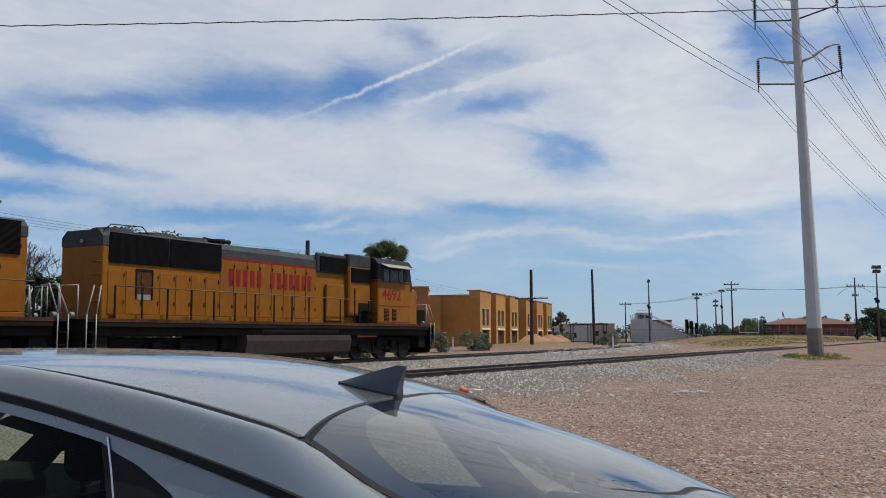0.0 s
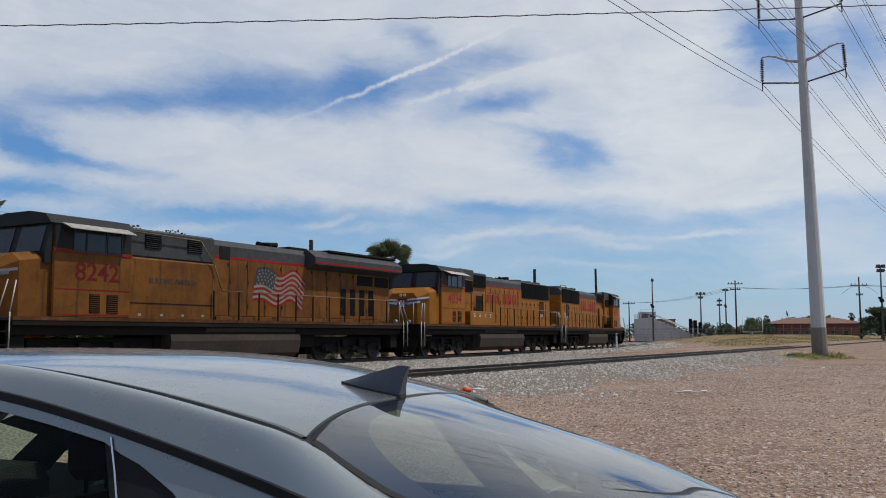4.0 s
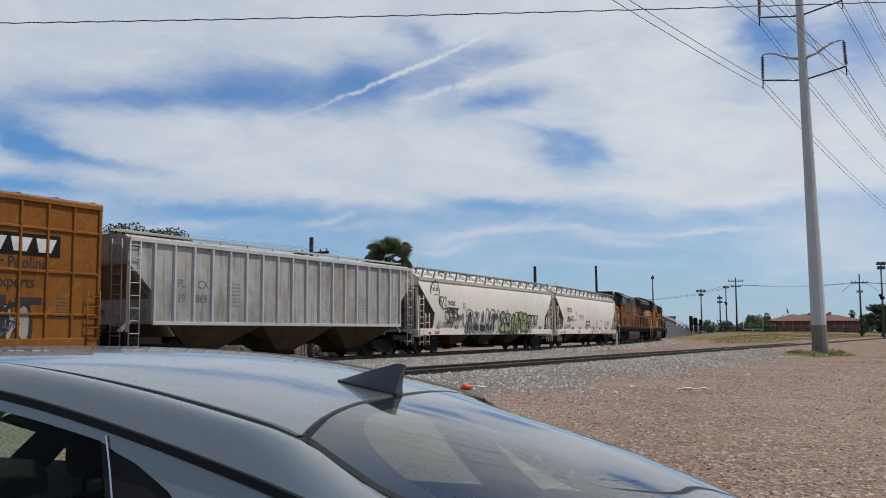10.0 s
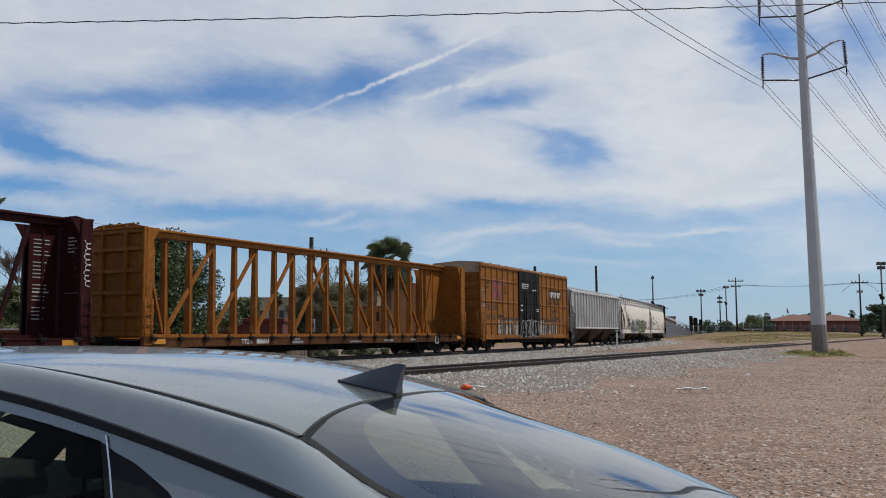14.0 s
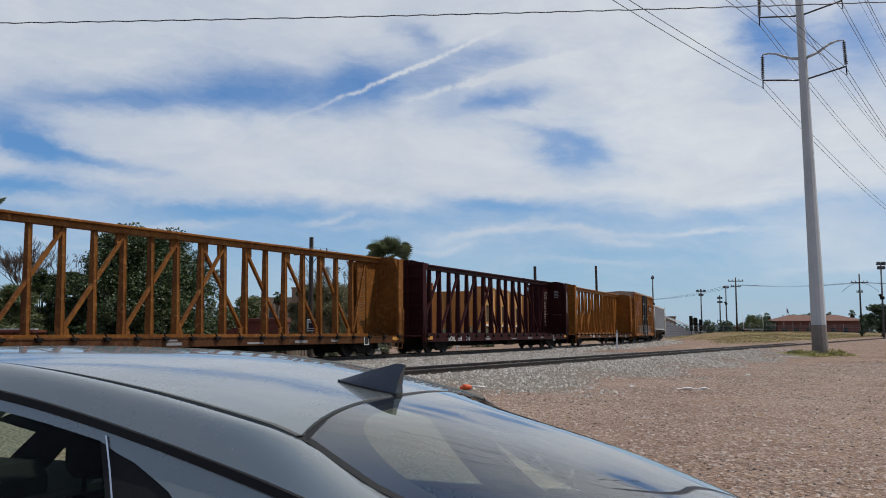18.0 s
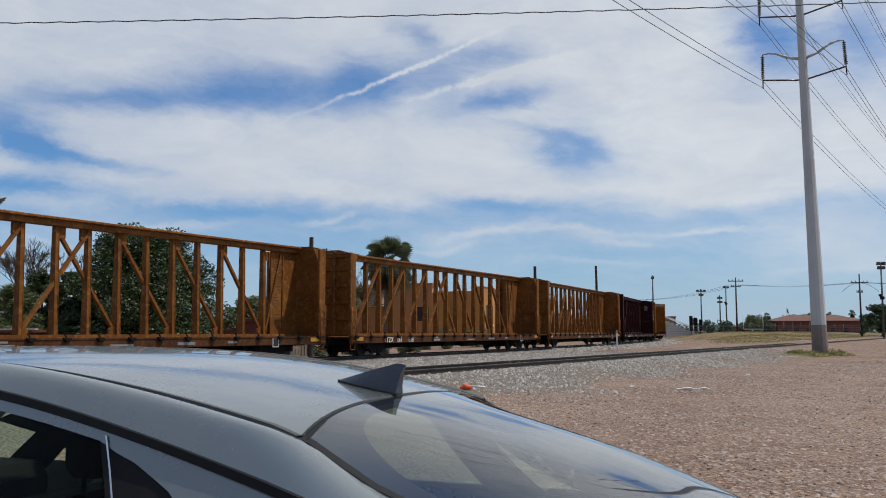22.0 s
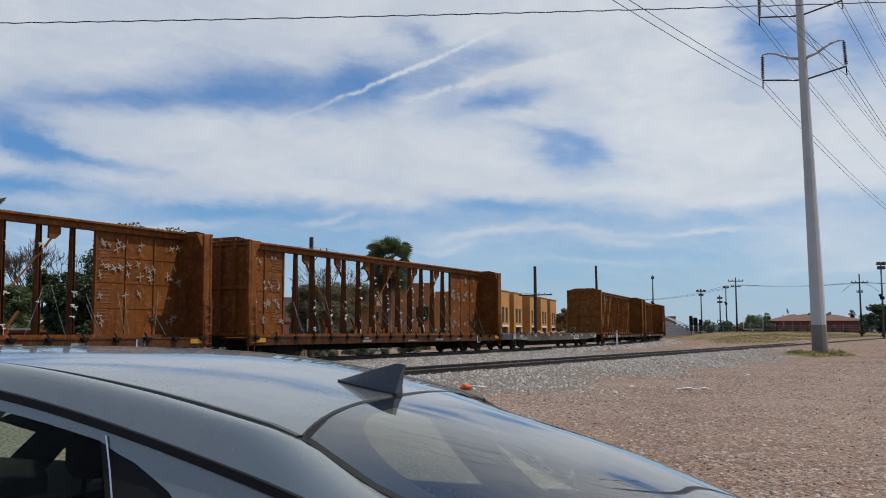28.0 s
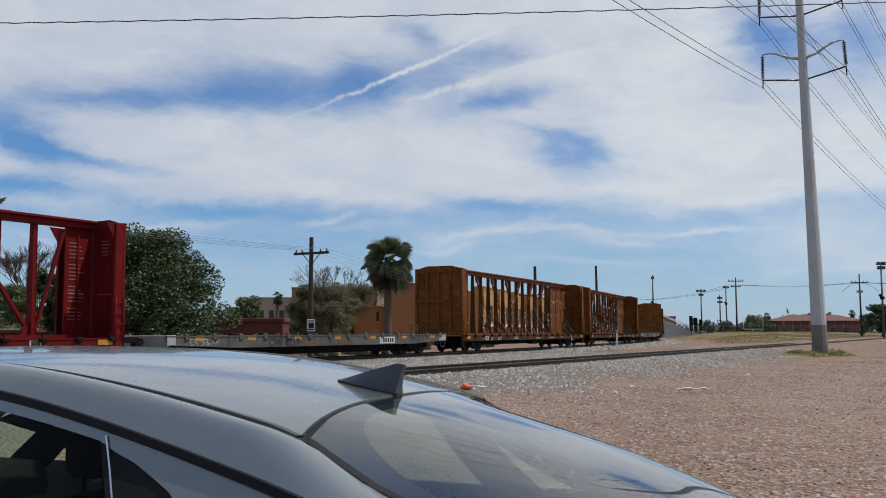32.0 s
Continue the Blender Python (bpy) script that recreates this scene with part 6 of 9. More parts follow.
            part("wing_stripe", Shape().box(sx * 1.52, sx * 1.53, -10.25, -3.5, 4.04, 4.12), LOCO_RED, car)
            for a, b in ((-9.75, -8.6), (-8.45, -7.2)):
                louvre(car, sx, H + 0.02, a, b, 3.3, 3.74, 6, GRILLE, BLACK)
            for k in range(4):
                louvre(car, sx, H + 0.02, -8.5 + k * 0.72, -8.1 + k * 0.72, 1.95, 3.1, 12, GRILLE, BLACK)
            for k in range(2):
                louvre(car, sx, H + 0.32, 2.8 + k * 1.9, 3.5 + k * 1.9, 3.95, 4.42, 7, GRILLE, LOCO_GREY)
            part("blower_housing", Shape().box(sx * (H - 0.1), sx * (H + 0.36), 2.15, 6.1, 1.45, 3.62, 0.06), LOCO_YELLOW, car)
            part("blower_roof", Shape().box(sx * (H - 0.1), sx * (H + 0.30), 2.15, 6.1, 3.62, 4.56, 0.06), LOCO_GREY, car)
            part("hatch", Shape().box(sx * H, sx * (H + 0.03), 1.05, 1.6, 3.85, 4.35, 0.01), BLACK, car)
            part("panel_joint", Shape().box(sx * (H + 0.36), sx * (H + 0.372), 2.2, 6.05, 2.12, 2.15), STEEL_DARK, car)
            for k in range(4):
                part("warning_plate", Shape().box(sx * (H + 0.36), sx * (H + 0.366), 2.7 + k * 0.95, 2.82 + k * 0.95, 1.72, 1.80), MARK_GREY, car)
            y, z, w, h = -3.45, 2.38, 3.0, 1.30
            n = 26
            for k in range(13):
                s = Shape()
                rows = []
                for i in range(n + 1):
                    u = i / n
                    uu = u if sx > 0 else u
                    wave = 0.17 * math.sin(u * 10.5) * (0.35 + u) - 0.16 * u
                    lo, hi = h * k / 13 + wave, h * (k + 1) / 13 + wave
                    rows.append(((w * u + (h - h * (k + 0.5) / 13) * -0.2, lo, 0.0), (w * u + (h - h * (k + 0.5) / 13) * -0.2, hi, 0.0)))
                start = 0 if k < 6 else 10
                for i in range(start, n):
                    s.put([rows[i][0], rows[i + 1][0], rows[i + 1][1], rows[i][1]], [(0, 1, 2, 3)])
                part("flag_stripe", s, FLAG_RED if k % 2 == 0 else FLAG_PALE, car, m=on_side(sx, y if sx > 0 else y + w, z, H + 0.030))
            s = Shape()
            for i in range(10):
                u0, u1 = i / n, (i + 1) / n
                f0, f1 = 0.17 * math.sin(u0 * 10.5) * (0.35 + u0) - 0.16 * u0, 0.17 * math.sin(u1 * 10.5) * (0.35 + u1) - 0.16 * u1
                s.put([(w * u0 - 0.18, h * 6 / 13 + f0, 0), (w * u1 - 0.18, h * 6 / 13 + f1, 0), (w * u1 + 0.02, h + f1, 0), (w * u0 + 0.02, h + f0, 0)], [(0, 1, 2, 3)])
            part("flag_field", s, FLAG_BLUE, car, m=on_side(sx, y if sx > 0 else y + w, z, H + 0.031))
            s = Shape()
            for r in range(5):
                for c in range(6):
                    u = (c + 0.5 + 0.4 * (r % 2)) / n * 10 / 6.2
                    f = 0.17 * math.sin(u * 10.5) * (0.35 + u) - 0.16 * u
                    x0, z0 = w * u - 0.10 + 0.03 * r, h * (6.6 + r * 1.25) / 13 + f
                    s.box(x0 - 0.035, x0 + 0.035, z0 - 0.035, z0 + 0.035, 0, 0.003)
            tagged(part("flag_star_field", s, FLAG_PALE, car, m=on_side(sx, y if sx > 0 else y + w, z, H + 0.033)), kind="stuff")
            letters("BUILDING AMERICA", 0.25, MARK_DARK, car, on_side(sx, 2.9 if sx > 0 else 5.25, 2.80, H + 0.362), squeeze=0.95)
        # handrail along the walkway
        zr = deck + 1.05
        plain = sx > 0 and not flag      # the side with no equipment box: its handrail runs straight
        pts = [(1.46, -9.0, zr), (1.46, 5.6, zr)] if plain else [(1.46, -9.0, zr), (1.46, 1.0, zr), (1.46, 1.45, zr + 0.72), (1.46, 5.3, zr + 0.76)] if not flag else [(1.46, -10.2, zr), (1.46, 1.9, zr), (1.46, 2.3, zr + 0.9), (1.46, 3.0, zr + 1.7), (1.46, 6.0, zr + 1.75)]
        handrail(car, sx, pts, [(-9.0 + 1.11 * k, zr) for k in range(10)] + ([(2.1, zr), (3.2, zr), (4.3, zr + 0.5), (5.4, zr)] if plain else [(2.2, zr + 0.73), (3.6, zr + 0.74), (5.2, zr + 0.76)] if not flag else [(2.3, zr)]), deck, RAIL_GREY)
        # battery boxes under the cab side
        if flag:
            continue
        if plain:
            # No well is cut; a flat dark plate paints its shade behind the steps
            part("step_recess", Shape().box(sx * 1.19, sx * 1.23, 5.0, 5.95, deck, 2.55), STEEL_DARK, car, "dark plate painted as the shade of the step well")
            for k in range(3):
                part("cab_step", Shape().box(sx * 1.2, sx * 1.50, 5.2, 5.95, deck + 0.28 * k, deck + 0.28 * k + 0.03), STEEL_DARK, car)
            part("locker", Shape().box(sx * 1.0, sx * 1.10, 2.7, 4.0, deck + 0.1, 3.3, 0.02), LOCO_YELLOW, car)
            continue
        part("equipment_box", Shape().box(sx * 1.05, sx * 1.50, 2.2, 5.4, deck, deck + 0.78, 0.03), LOCO_YELLOW, car)
        # Thin dark sheet stands in for the recess's shade above the equipment box
        part("step_recess", Shape().box(sx * 1.25, sx * 1.262, 3.2, 4.1, deck + 0.8, 3.3), STEEL_DARK, car)
        for k in range(4):
            part("vent", Shape().box(sx * 1.50, sx * 1.515, 2.5 + k * 0.75, 2.72 + k * 0.75, deck + 0.46, deck + 0.49).box(sx * 1.50, sx * 1.515, 2.5 + k * 0.75, 2.72 + k * 0.75, deck + 0.54, deck + 0.57).box(sx * 1.50, sx * 1.515, 2.5 + k * 0.75, 2.72 + k * 0.75, deck + 0.62, deck + 0.65), MARK_WHITE, car)
    part("hood_end_light", Shape().rod((0.0, y_back - 0.04, 4.15), (0.0, y_back, 4.15), 0.07, n=12), MARK_GREY, car)
    for k in range(4):
        part("grab_iron", Shape().bent([(0.55, y_back, 2.2 + 0.42 * k), (0.55, y_back - 0.07, 2.2 + 0.42 * k), (0.9, y_back - 0.07, 2.2 + 0.42 * k), (0.9, y_back, 2.2 + 0.42 * k)], 0.014), LOCO_YELLOW, car)
    # roof fittings
    if not flag:
        for k in range(3):
            part("roof_fan", Shape().rod((0, -7.9 + k * 1.75, top - 0.02), (0, -7.9 + k * 1.75, top + 0.14), 0.72, 0.66, n=20), LOCO_GREY, car)
        part("roof_rail", Shape().bent([(0.85, -9.0, top - 0.05), (0.85, -8.7, top + 0.18), (0.85, -7.4, top + 0.22), (0.85, -7.1, top - 0.02)], 0.018), STEEL_DARK, car)
        part("exhaust_stack", Shape().box(-0.35, 0.35, -0.5, 0.5, top - 0.02, top + 0.10, 0.03).box(-0.3, 0.3, -1.3, -0.8, top - 0.02, top + 0.08, 0.02), STEEL_DARK, car)
        part("horn", Shape().rod((0.15, -3.4, top + 0.18), (0.15, -2.7, top + 0.18), 0.05, 0.11, n=10).rod((-0.1, -2.7, top + 0.2), (-0.1, -3.5, top + 0.2), 0.05, 0.11, n=10).rod((0.35, -3.2, top + 0.15), (0.35, -2.6, top + 0.15), 0.04, 0.09, n=10).box(-0.2, 0.4, -3.15, -3.05, top - 0.05, top + 0.15), STEEL_DARK, car)
    else:
        part("horn", Shape().rod((0.2, -2.6, top + 0.2), (0.2, -1.9, top + 0.2), 0.05, 0.11, n=10).rod((-0.1, -1.9, top + 0.2), (-0.1, -2.7, top + 0.2), 0.05, 0.11, n=10).box(-0.2, 0.3, -2.3, -2.2, top - 0.05, top + 0.2), STEEL_DARK, car)
        part("exhaust_stack", Shape().box(-0.5, 0.5, -4.3, -3.1, top - 0.02, top + 0.16, 0.03), STEEL_DARK, car)
        part("radiator_top", Shape().box(-1.2, 1.2, -10.2, -4.9, 4.60, 4.70, 0.02), STEEL_DARK, car)
    # the cab, its windows and the nose
    c0, c1 = 6.1, 9.0
    cab = part("cab", Shape().box(-1.52, 1.52, c0, c1, deck, 4.05, 0.04), LOCO_YELLOW, car)
    part("cab_upper", Shape().box(-1.53, 1.53, c0 - 0.005, c1, 3.62, 4.42, 0.05), LOCO_DARK, cab)
    part("cab_roof", Shape().prism([(-1.56, 4.38), (1.56, 4.38), (1.30, 4.66), (0.6, 4.78), (-0.6, 4.78), (-1.30, 4.66)], 1, c0 - 0.05, c1 + 0.15), LOCO_DARK, cab)
    part("cab_stripe", Shape().box(-1.54, 1.54, c0 - 0.01, c1 + 0.01, 3.55, 3.63), LOCO_RED, cab)
    for sx in (-1, 1):
        for a, b in ((6.55, 7.05), (7.15, 7.85), (7.9, 8.3)):
            w = part("window", Shape().box(sx * 1.50, sx * 1.536, a, b, 3.62, 4.30, 0.02), CAB_GLASS, cab, "dark cab window")
            part("window_frame", Shape().box(sx * 1.53, sx * 1.55, a - 0.04, b + 0.04, 4.28, 4.34).box(sx * 1.53, sx * 1.55, a - 0.04, a, 3.6, 4.3).box(sx * 1.53, sx * 1.55, b, b + 0.04, 3.6, 4.3).box(sx * 1.53, sx * 1.55, a - 0.04, b + 0.04, 3.57, 3.62), LOCO_GREY, w)
        part("sun_visor", Shape().prism([(sx * 1.53, 4.38), (sx * 1.95, 4.22), (sx * 1.95, 4.24), (sx * 1.53, 4.42)], 1, 6.3, 8.75), HOPPER_GREY, cab, "pale window awning")
        letters(number, 0.76, LOCO_RED if not flag else FLAG_DARK_RED, cab, on_side(sx, 6.45 if sx > 0 else 8.25, 2.75, 1.524), squeeze=1.10)
        louvre(car, sx, 1.52, 6.6, 7.05, deck + 0.15, deck + 0.72, 9, STEEL_DARK, LOCO_YELLOW)
        louvre(car, sx, 1.52, 7.3, 7.7, deck + 0.15, deck + 0.72, 9, STEEL_DARK, LOCO_YELLOW)
        part("cab_trim", Shape().box(sx * 1.52, sx * 1.53, 6.15, 8.9, 2.46, 2.49).box(sx * 1.52, sx * 1.53, 6.15, 8.9, deck + 0.08, deck + 0.11), LOCO_RED, cab)
    for x0, x1 in ((-1.25, -0.15), (0.15, 1.25)):
        part("windscreen", Shape().prism([(c1 - 0.02, 3.55), (c1 + 0.28, 3.55), (c1 + 0.06, 4.34), (c1 - 0.02, 4.34)], 0, x0, x1), CAB_GLASS, cab, "dark windscreen")
    part("cab_front", Shape().prism([(c1 - 0.05, 3.2), (c1 + 0.25, 3.2), (c1 + 0.25, 3.55), (c1 + 0.03, 4.40), (c1 - 0.05, 4.42)], 0, -1.45, 1.45), LOCO_DARK, cab)
    part("number_box", Shape().box(-0.55, 0.55, c1 + 0.0, c1 + 0.14, 4.42, 4.66, 0.03), BLACK, cab)
    letters(number, 0.17, MARK_WHITE, cab, Matrix(((-1, 0, 0, 0.25), (0, 0, 1, c1 + 0.142), (0, 1, 0, 4.47), (0, 0, 0, 1))))
    nose = Shape().loft([[(-1.38, c1, deck), (1.38, c1, deck), (1.38, c1, 3.36), (1.05, c1, 3.58), (-1.05, c1, 3.58), (-1.38, c1, 3.36)],
                         [(-1.3, 9.95, deck), (1.3, 9.95, deck), (1.3, 9.95, 3.22), (0.95, 9.95, 3.46), (-0.95, 9.95, 3.46), (-1.3, 9.95, 3.22)],
                         [(-0.85, 10.42, deck), (0.85, 10.42, deck), (0.85, 10.42, 2.95), (0.6, 10.38, 3.2), (-0.6, 10.38, 3.2), (-0.85, 10.42, 2.95)]], smooth=False, caps=True)
    part("nose", nose, LOCO_YELLOW, car)
    part("headlight", Shape().rod((-0.11, 10.2, 3.10), (-0.11, 10.43, 3.10), 0.075, n=12).rod((0.11, 10.2, 3.10), (0.11, 10.43, 3.10), 0.075, n=12), MARK_WHITE, car)
    # the emblem on the nose: shield and wings in plain shapes
    s = Shape().prism([(-0.26, 2.92), (0.26, 2.92), (0.24, 2.62), (0, 2.40), (-0.24, 2.62)], 1, 10.425, 10.435)
    part("emblem", s, MARK_BLUE, car, "blue and white winged shield")
    for sx in (-1, 1):
        for k in range(4):
            w = Shape().bar((sx * 0.30, 10.44, 2.86 - 0.10 * k), (sx * 0.85, 10.44, 2.90 - 0.08 * k), 0.012, 0.085)
            part("emblem_feather", w, MARK_GREY if flag else MARK_BLUE if k % 2 else MARK_WHITE, car)
            w = Shape().bar((sx * 0.86, 10.43, 2.90 - 0.08 * k), (sx * (1.30 - 0.06 * k), 9.99, 2.98 - 0.08 * k), 0.012, 0.085)
            part("emblem_feather", w, MARK_GREY if flag else MARK_BLUE if k % 2 else MARK_WHITE, car)
        part("emblem_panel", Shape().box(sx * 0.04, sx * 0.12, 10.436, 10.44, 2.5, 2.85), MARK_WHITE, car)
        part("emblem_band", Shape().box(sx * 0.0, sx * 0.26, 10.437, 10.441, 2.84, 2.92), LOCO_RED, car)
    if not flag:
        # hood, cab and nose stand a little behind the middle of the frame
        frame_parts = ("deck", "frame_side", "sill_edge", "underframe", "fuel_tank", "air_reservoir", "truck", "pilot", "coupler", "steps", "grab_rail", "end_rail", "ditch_light", "air_hose")
        for p in car.children:
            if p.name.split(".")[0] not in frame_parts:
                p.location.y -= 0.6
    return car


# ---- the train made up, front first ----
CAR_LENGTHS = [22.05, 21.98, 22.11, 19.77, 20.44, 17.65, 17.77, 24.67, 24.65, 24.45, 24.46, 24.50, 21.30, 24.58, 24.55, 21.16, 24.54]
gap = 9.527 + sum(CAR_LENGTHS[:11])      # the train's front end at 23 s
makers = [
    (lambda: locomotive("orange-yellow diesel locomotive with a grey roof, cab leading", "4692", "six"), 13.2, 0, 0.6),
    (lambda: locomotive("orange-yellow diesel locomotive with a grey roof, running cab last", "4034", "six"), 13.2, 180, 0.6),
    (lambda: locomotive("dirty orange-yellow diesel locomotive with a flag on its hood", "8242", "flag"), 13.4, 180),
    (lambda: curve_hopper("white covered hopper car with thin black scribbles", "SCYX", "893672", 3, 9.40, small_art), 14.7, 0),
    (lambda: curve_hopper("white covered hopper car with large dark graffiti", "SHQX", " 15386", 4, 9.62, big_art), 15.2, 0),
    (lambda: rib_hopper("grey ribbed covered hopper car with a stained belly"), 13.7, 0),
    (lambda: box_car("orange-yellow box car with black doors and white graffiti"), 12.1, 0),
    (lambda: beam_car(BEAM_YELLOW, "orange-yellow empty centre-beam lumber car", low_number="TTZX 866661", seed=1), 17.2, 0),
    (lambda: beam_car(BEAM_MAROON, "dark maroon empty centre-beam lumber car", "NOKL 734 777", sill=BEAM_MAROON, words=MARK_PALE, seed=2, plated=True), 17.2, 0),
    (lambda: beam_car(BEAM_TAN, "faded tan empty centre-beam lumber car", seed=3), 17.2, 0),
    (lambda: beam_car(BEAM_TAN, "faded tan empty centre-beam lumber car with rust", "TTZX 861 638", seed=4), 17.2, 0),
    (lambda: beam_car(BEAM_TAN, "tan empty centre-beam lumber car with rusty sills", "TTZX 864 172", seed=5), 17.2, 0),
    (lambda: flat_car("empty grey flat car with stake pockets", "CW 6297", 6), 14.4, 0),
    (lambda: beam_car(BEAM_RUST, "rusty yellow centre-beam lumber car with torn white wrapping", panels=3, straps=True, marks=True, seed=7), 17.2, 0),
    (lambda: beam_car(BEAM_RUST, "rusty yellow centre-beam lumber car with slack cables", "TTZX 97 619", panels=3, straps=True, marks=True, seed=8), 17.2, 0),
    (lambda: flat_car("empty grey flat car with a white end plate", "CW 6219", 9), 14.4, 0),
    (lambda: beam_car(BEAM_RED, "dark red empty centre-beam lumber car", sill=BEAM_RED, words=MARK_PINK, seed=10, plated=True), 17.2, 0)]
for (make, base, turn, *ahead), length in zip(makers, CAR_LENGTHS):
    before = len(spinning)
    ob = make()
    for k in range(before, len(spinning)):
        spinning[k] = (*spinning[k][:3], -1 if turn else 1)
    cars.append((ob, gap - length / 2 + sum(ahead), base, turn))
    gap -= length


def car_pose(s, base, turn):
    """A car's pose with its two pivots on the line."""
    ax, ay, _ = on_track(s + base / 2)
    bx, by, _ = on_track(s - base / 2)
    h = math.degrees(math.atan2(ax - bx, ay - by))
    return pose((ax + bx) / 2, (ay + by) / 2, RAIL, 0, 0, -h + turn)


def motions():
    for ob, s, base, turn in cars:
        walk(ob, [(t * 0.5, car_pose(s + travelled(t * 0.5), base, turn)) for t in range(65)])
    start = travelled(0)
    ticks = [k / 15 for k in range(481)]
    gone = [travelled(t) - start for t in ticks]
    for ws, y, r, sense in spinning:
        walk(ws, [(t, Matrix.Translation((0, y, r)) @ Matrix.Rotation(-sense * d / r, 4, "X")) for t, d in zip(ticks, gone)])


# ---- the parked car in front ----
def car_paint():
    m = bpy.data.materials.new("car_paint")
    m.use_nodes = True
    n = Nodes(m.node_tree)
    at = n.add("ShaderNodeTexCoord").outputs["Object"]
    flake = n.noise(at, 900.0, 1.0)
    dust = n.ramp(n.noise(at, 3.5, 6.0, 0.7), 0.42, 0.75)
    specks = n.ramp(n.noise(at, 45.0, 3.0, 0.7), 0.66, 0.74)
    colour = n.mix(n.math("MULTIPLY", flake, 0.5), (0.182, 0.208, 0.212), (0.25, 0.278, 0.282))
    colour = n.mix(n.math("MULTIPLY", n.math("ADD", n.math("MULTIPLY", dust, 0.25), n.math("MULTIPLY", specks, 0.25)), 0.8), colour, (0.26, 0.24, 0.22))
    rough = n.math("ADD", n.math("MULTIPLY", dust, 0.10), 0.24)
    p = n.add("ShaderNodeBsdfPrincipled", {"Base Color": colour, "Metallic": 0.6, "Roughness": rough, "Coat Weight": 0.8, "Coat Roughness": n.math("ADD", n.math("MULTIPLY", dust, 0.08), 0.02)})
    n.tree.links.new(p.outputs[0], n.add("ShaderNodeOutputMaterial").inputs[0])
    return m


CAR_PAINT = car_paint()
CAR_BLACK = material("car_black_trim", (0.012, 0.012, 0.013), (0.016, 0.016, 0.016), rough=0.5, bump=0.02, spec=0.12)
CAR_MOULDING = material("car_moulding_grey", (0.085, 0.088, 0.082), (0.065, 0.067, 0.062), rough=0.6, bump=0.02, spec=0.2)
CAR_FIN = material("car_fin_paint", (0.030, 0.037, 0.050), (0.038, 0.045, 0.06), rough=0.35, bump=0.0, coat=0.3)
CAR_RUBBER = material("car_rubber", (0.02, 0.02, 0.02), (0.035, 0.033, 0.03), rough=0.8)
CAR_CHROME = material("car_chrome", (0.75, 0.75, 0.76), (0.65, 0.65, 0.66), rough=0.15, metal=1.0, bump=0.0)
CAR_CLOTH = material("car_cloth", (0.011, 0.012, 0.0115), (0.008, 0.0085, 0.008), rough=0.95, fine=300, spec=0.05)
CAR_LAMP = material("car_lamp_red", (0.25, 0.01, 0.01), (0.2, 0.01, 0.01), rough=0.1, bump=0.0)
CAR_GLASS = glass("car_glass", (0.92, 1.0, 0.94), gloss=1.1, least=0.19)
CAR_SIDE_GLASS = glass("car_side_glass", (0.68, 0.86, 0.70), gloss=0.5)


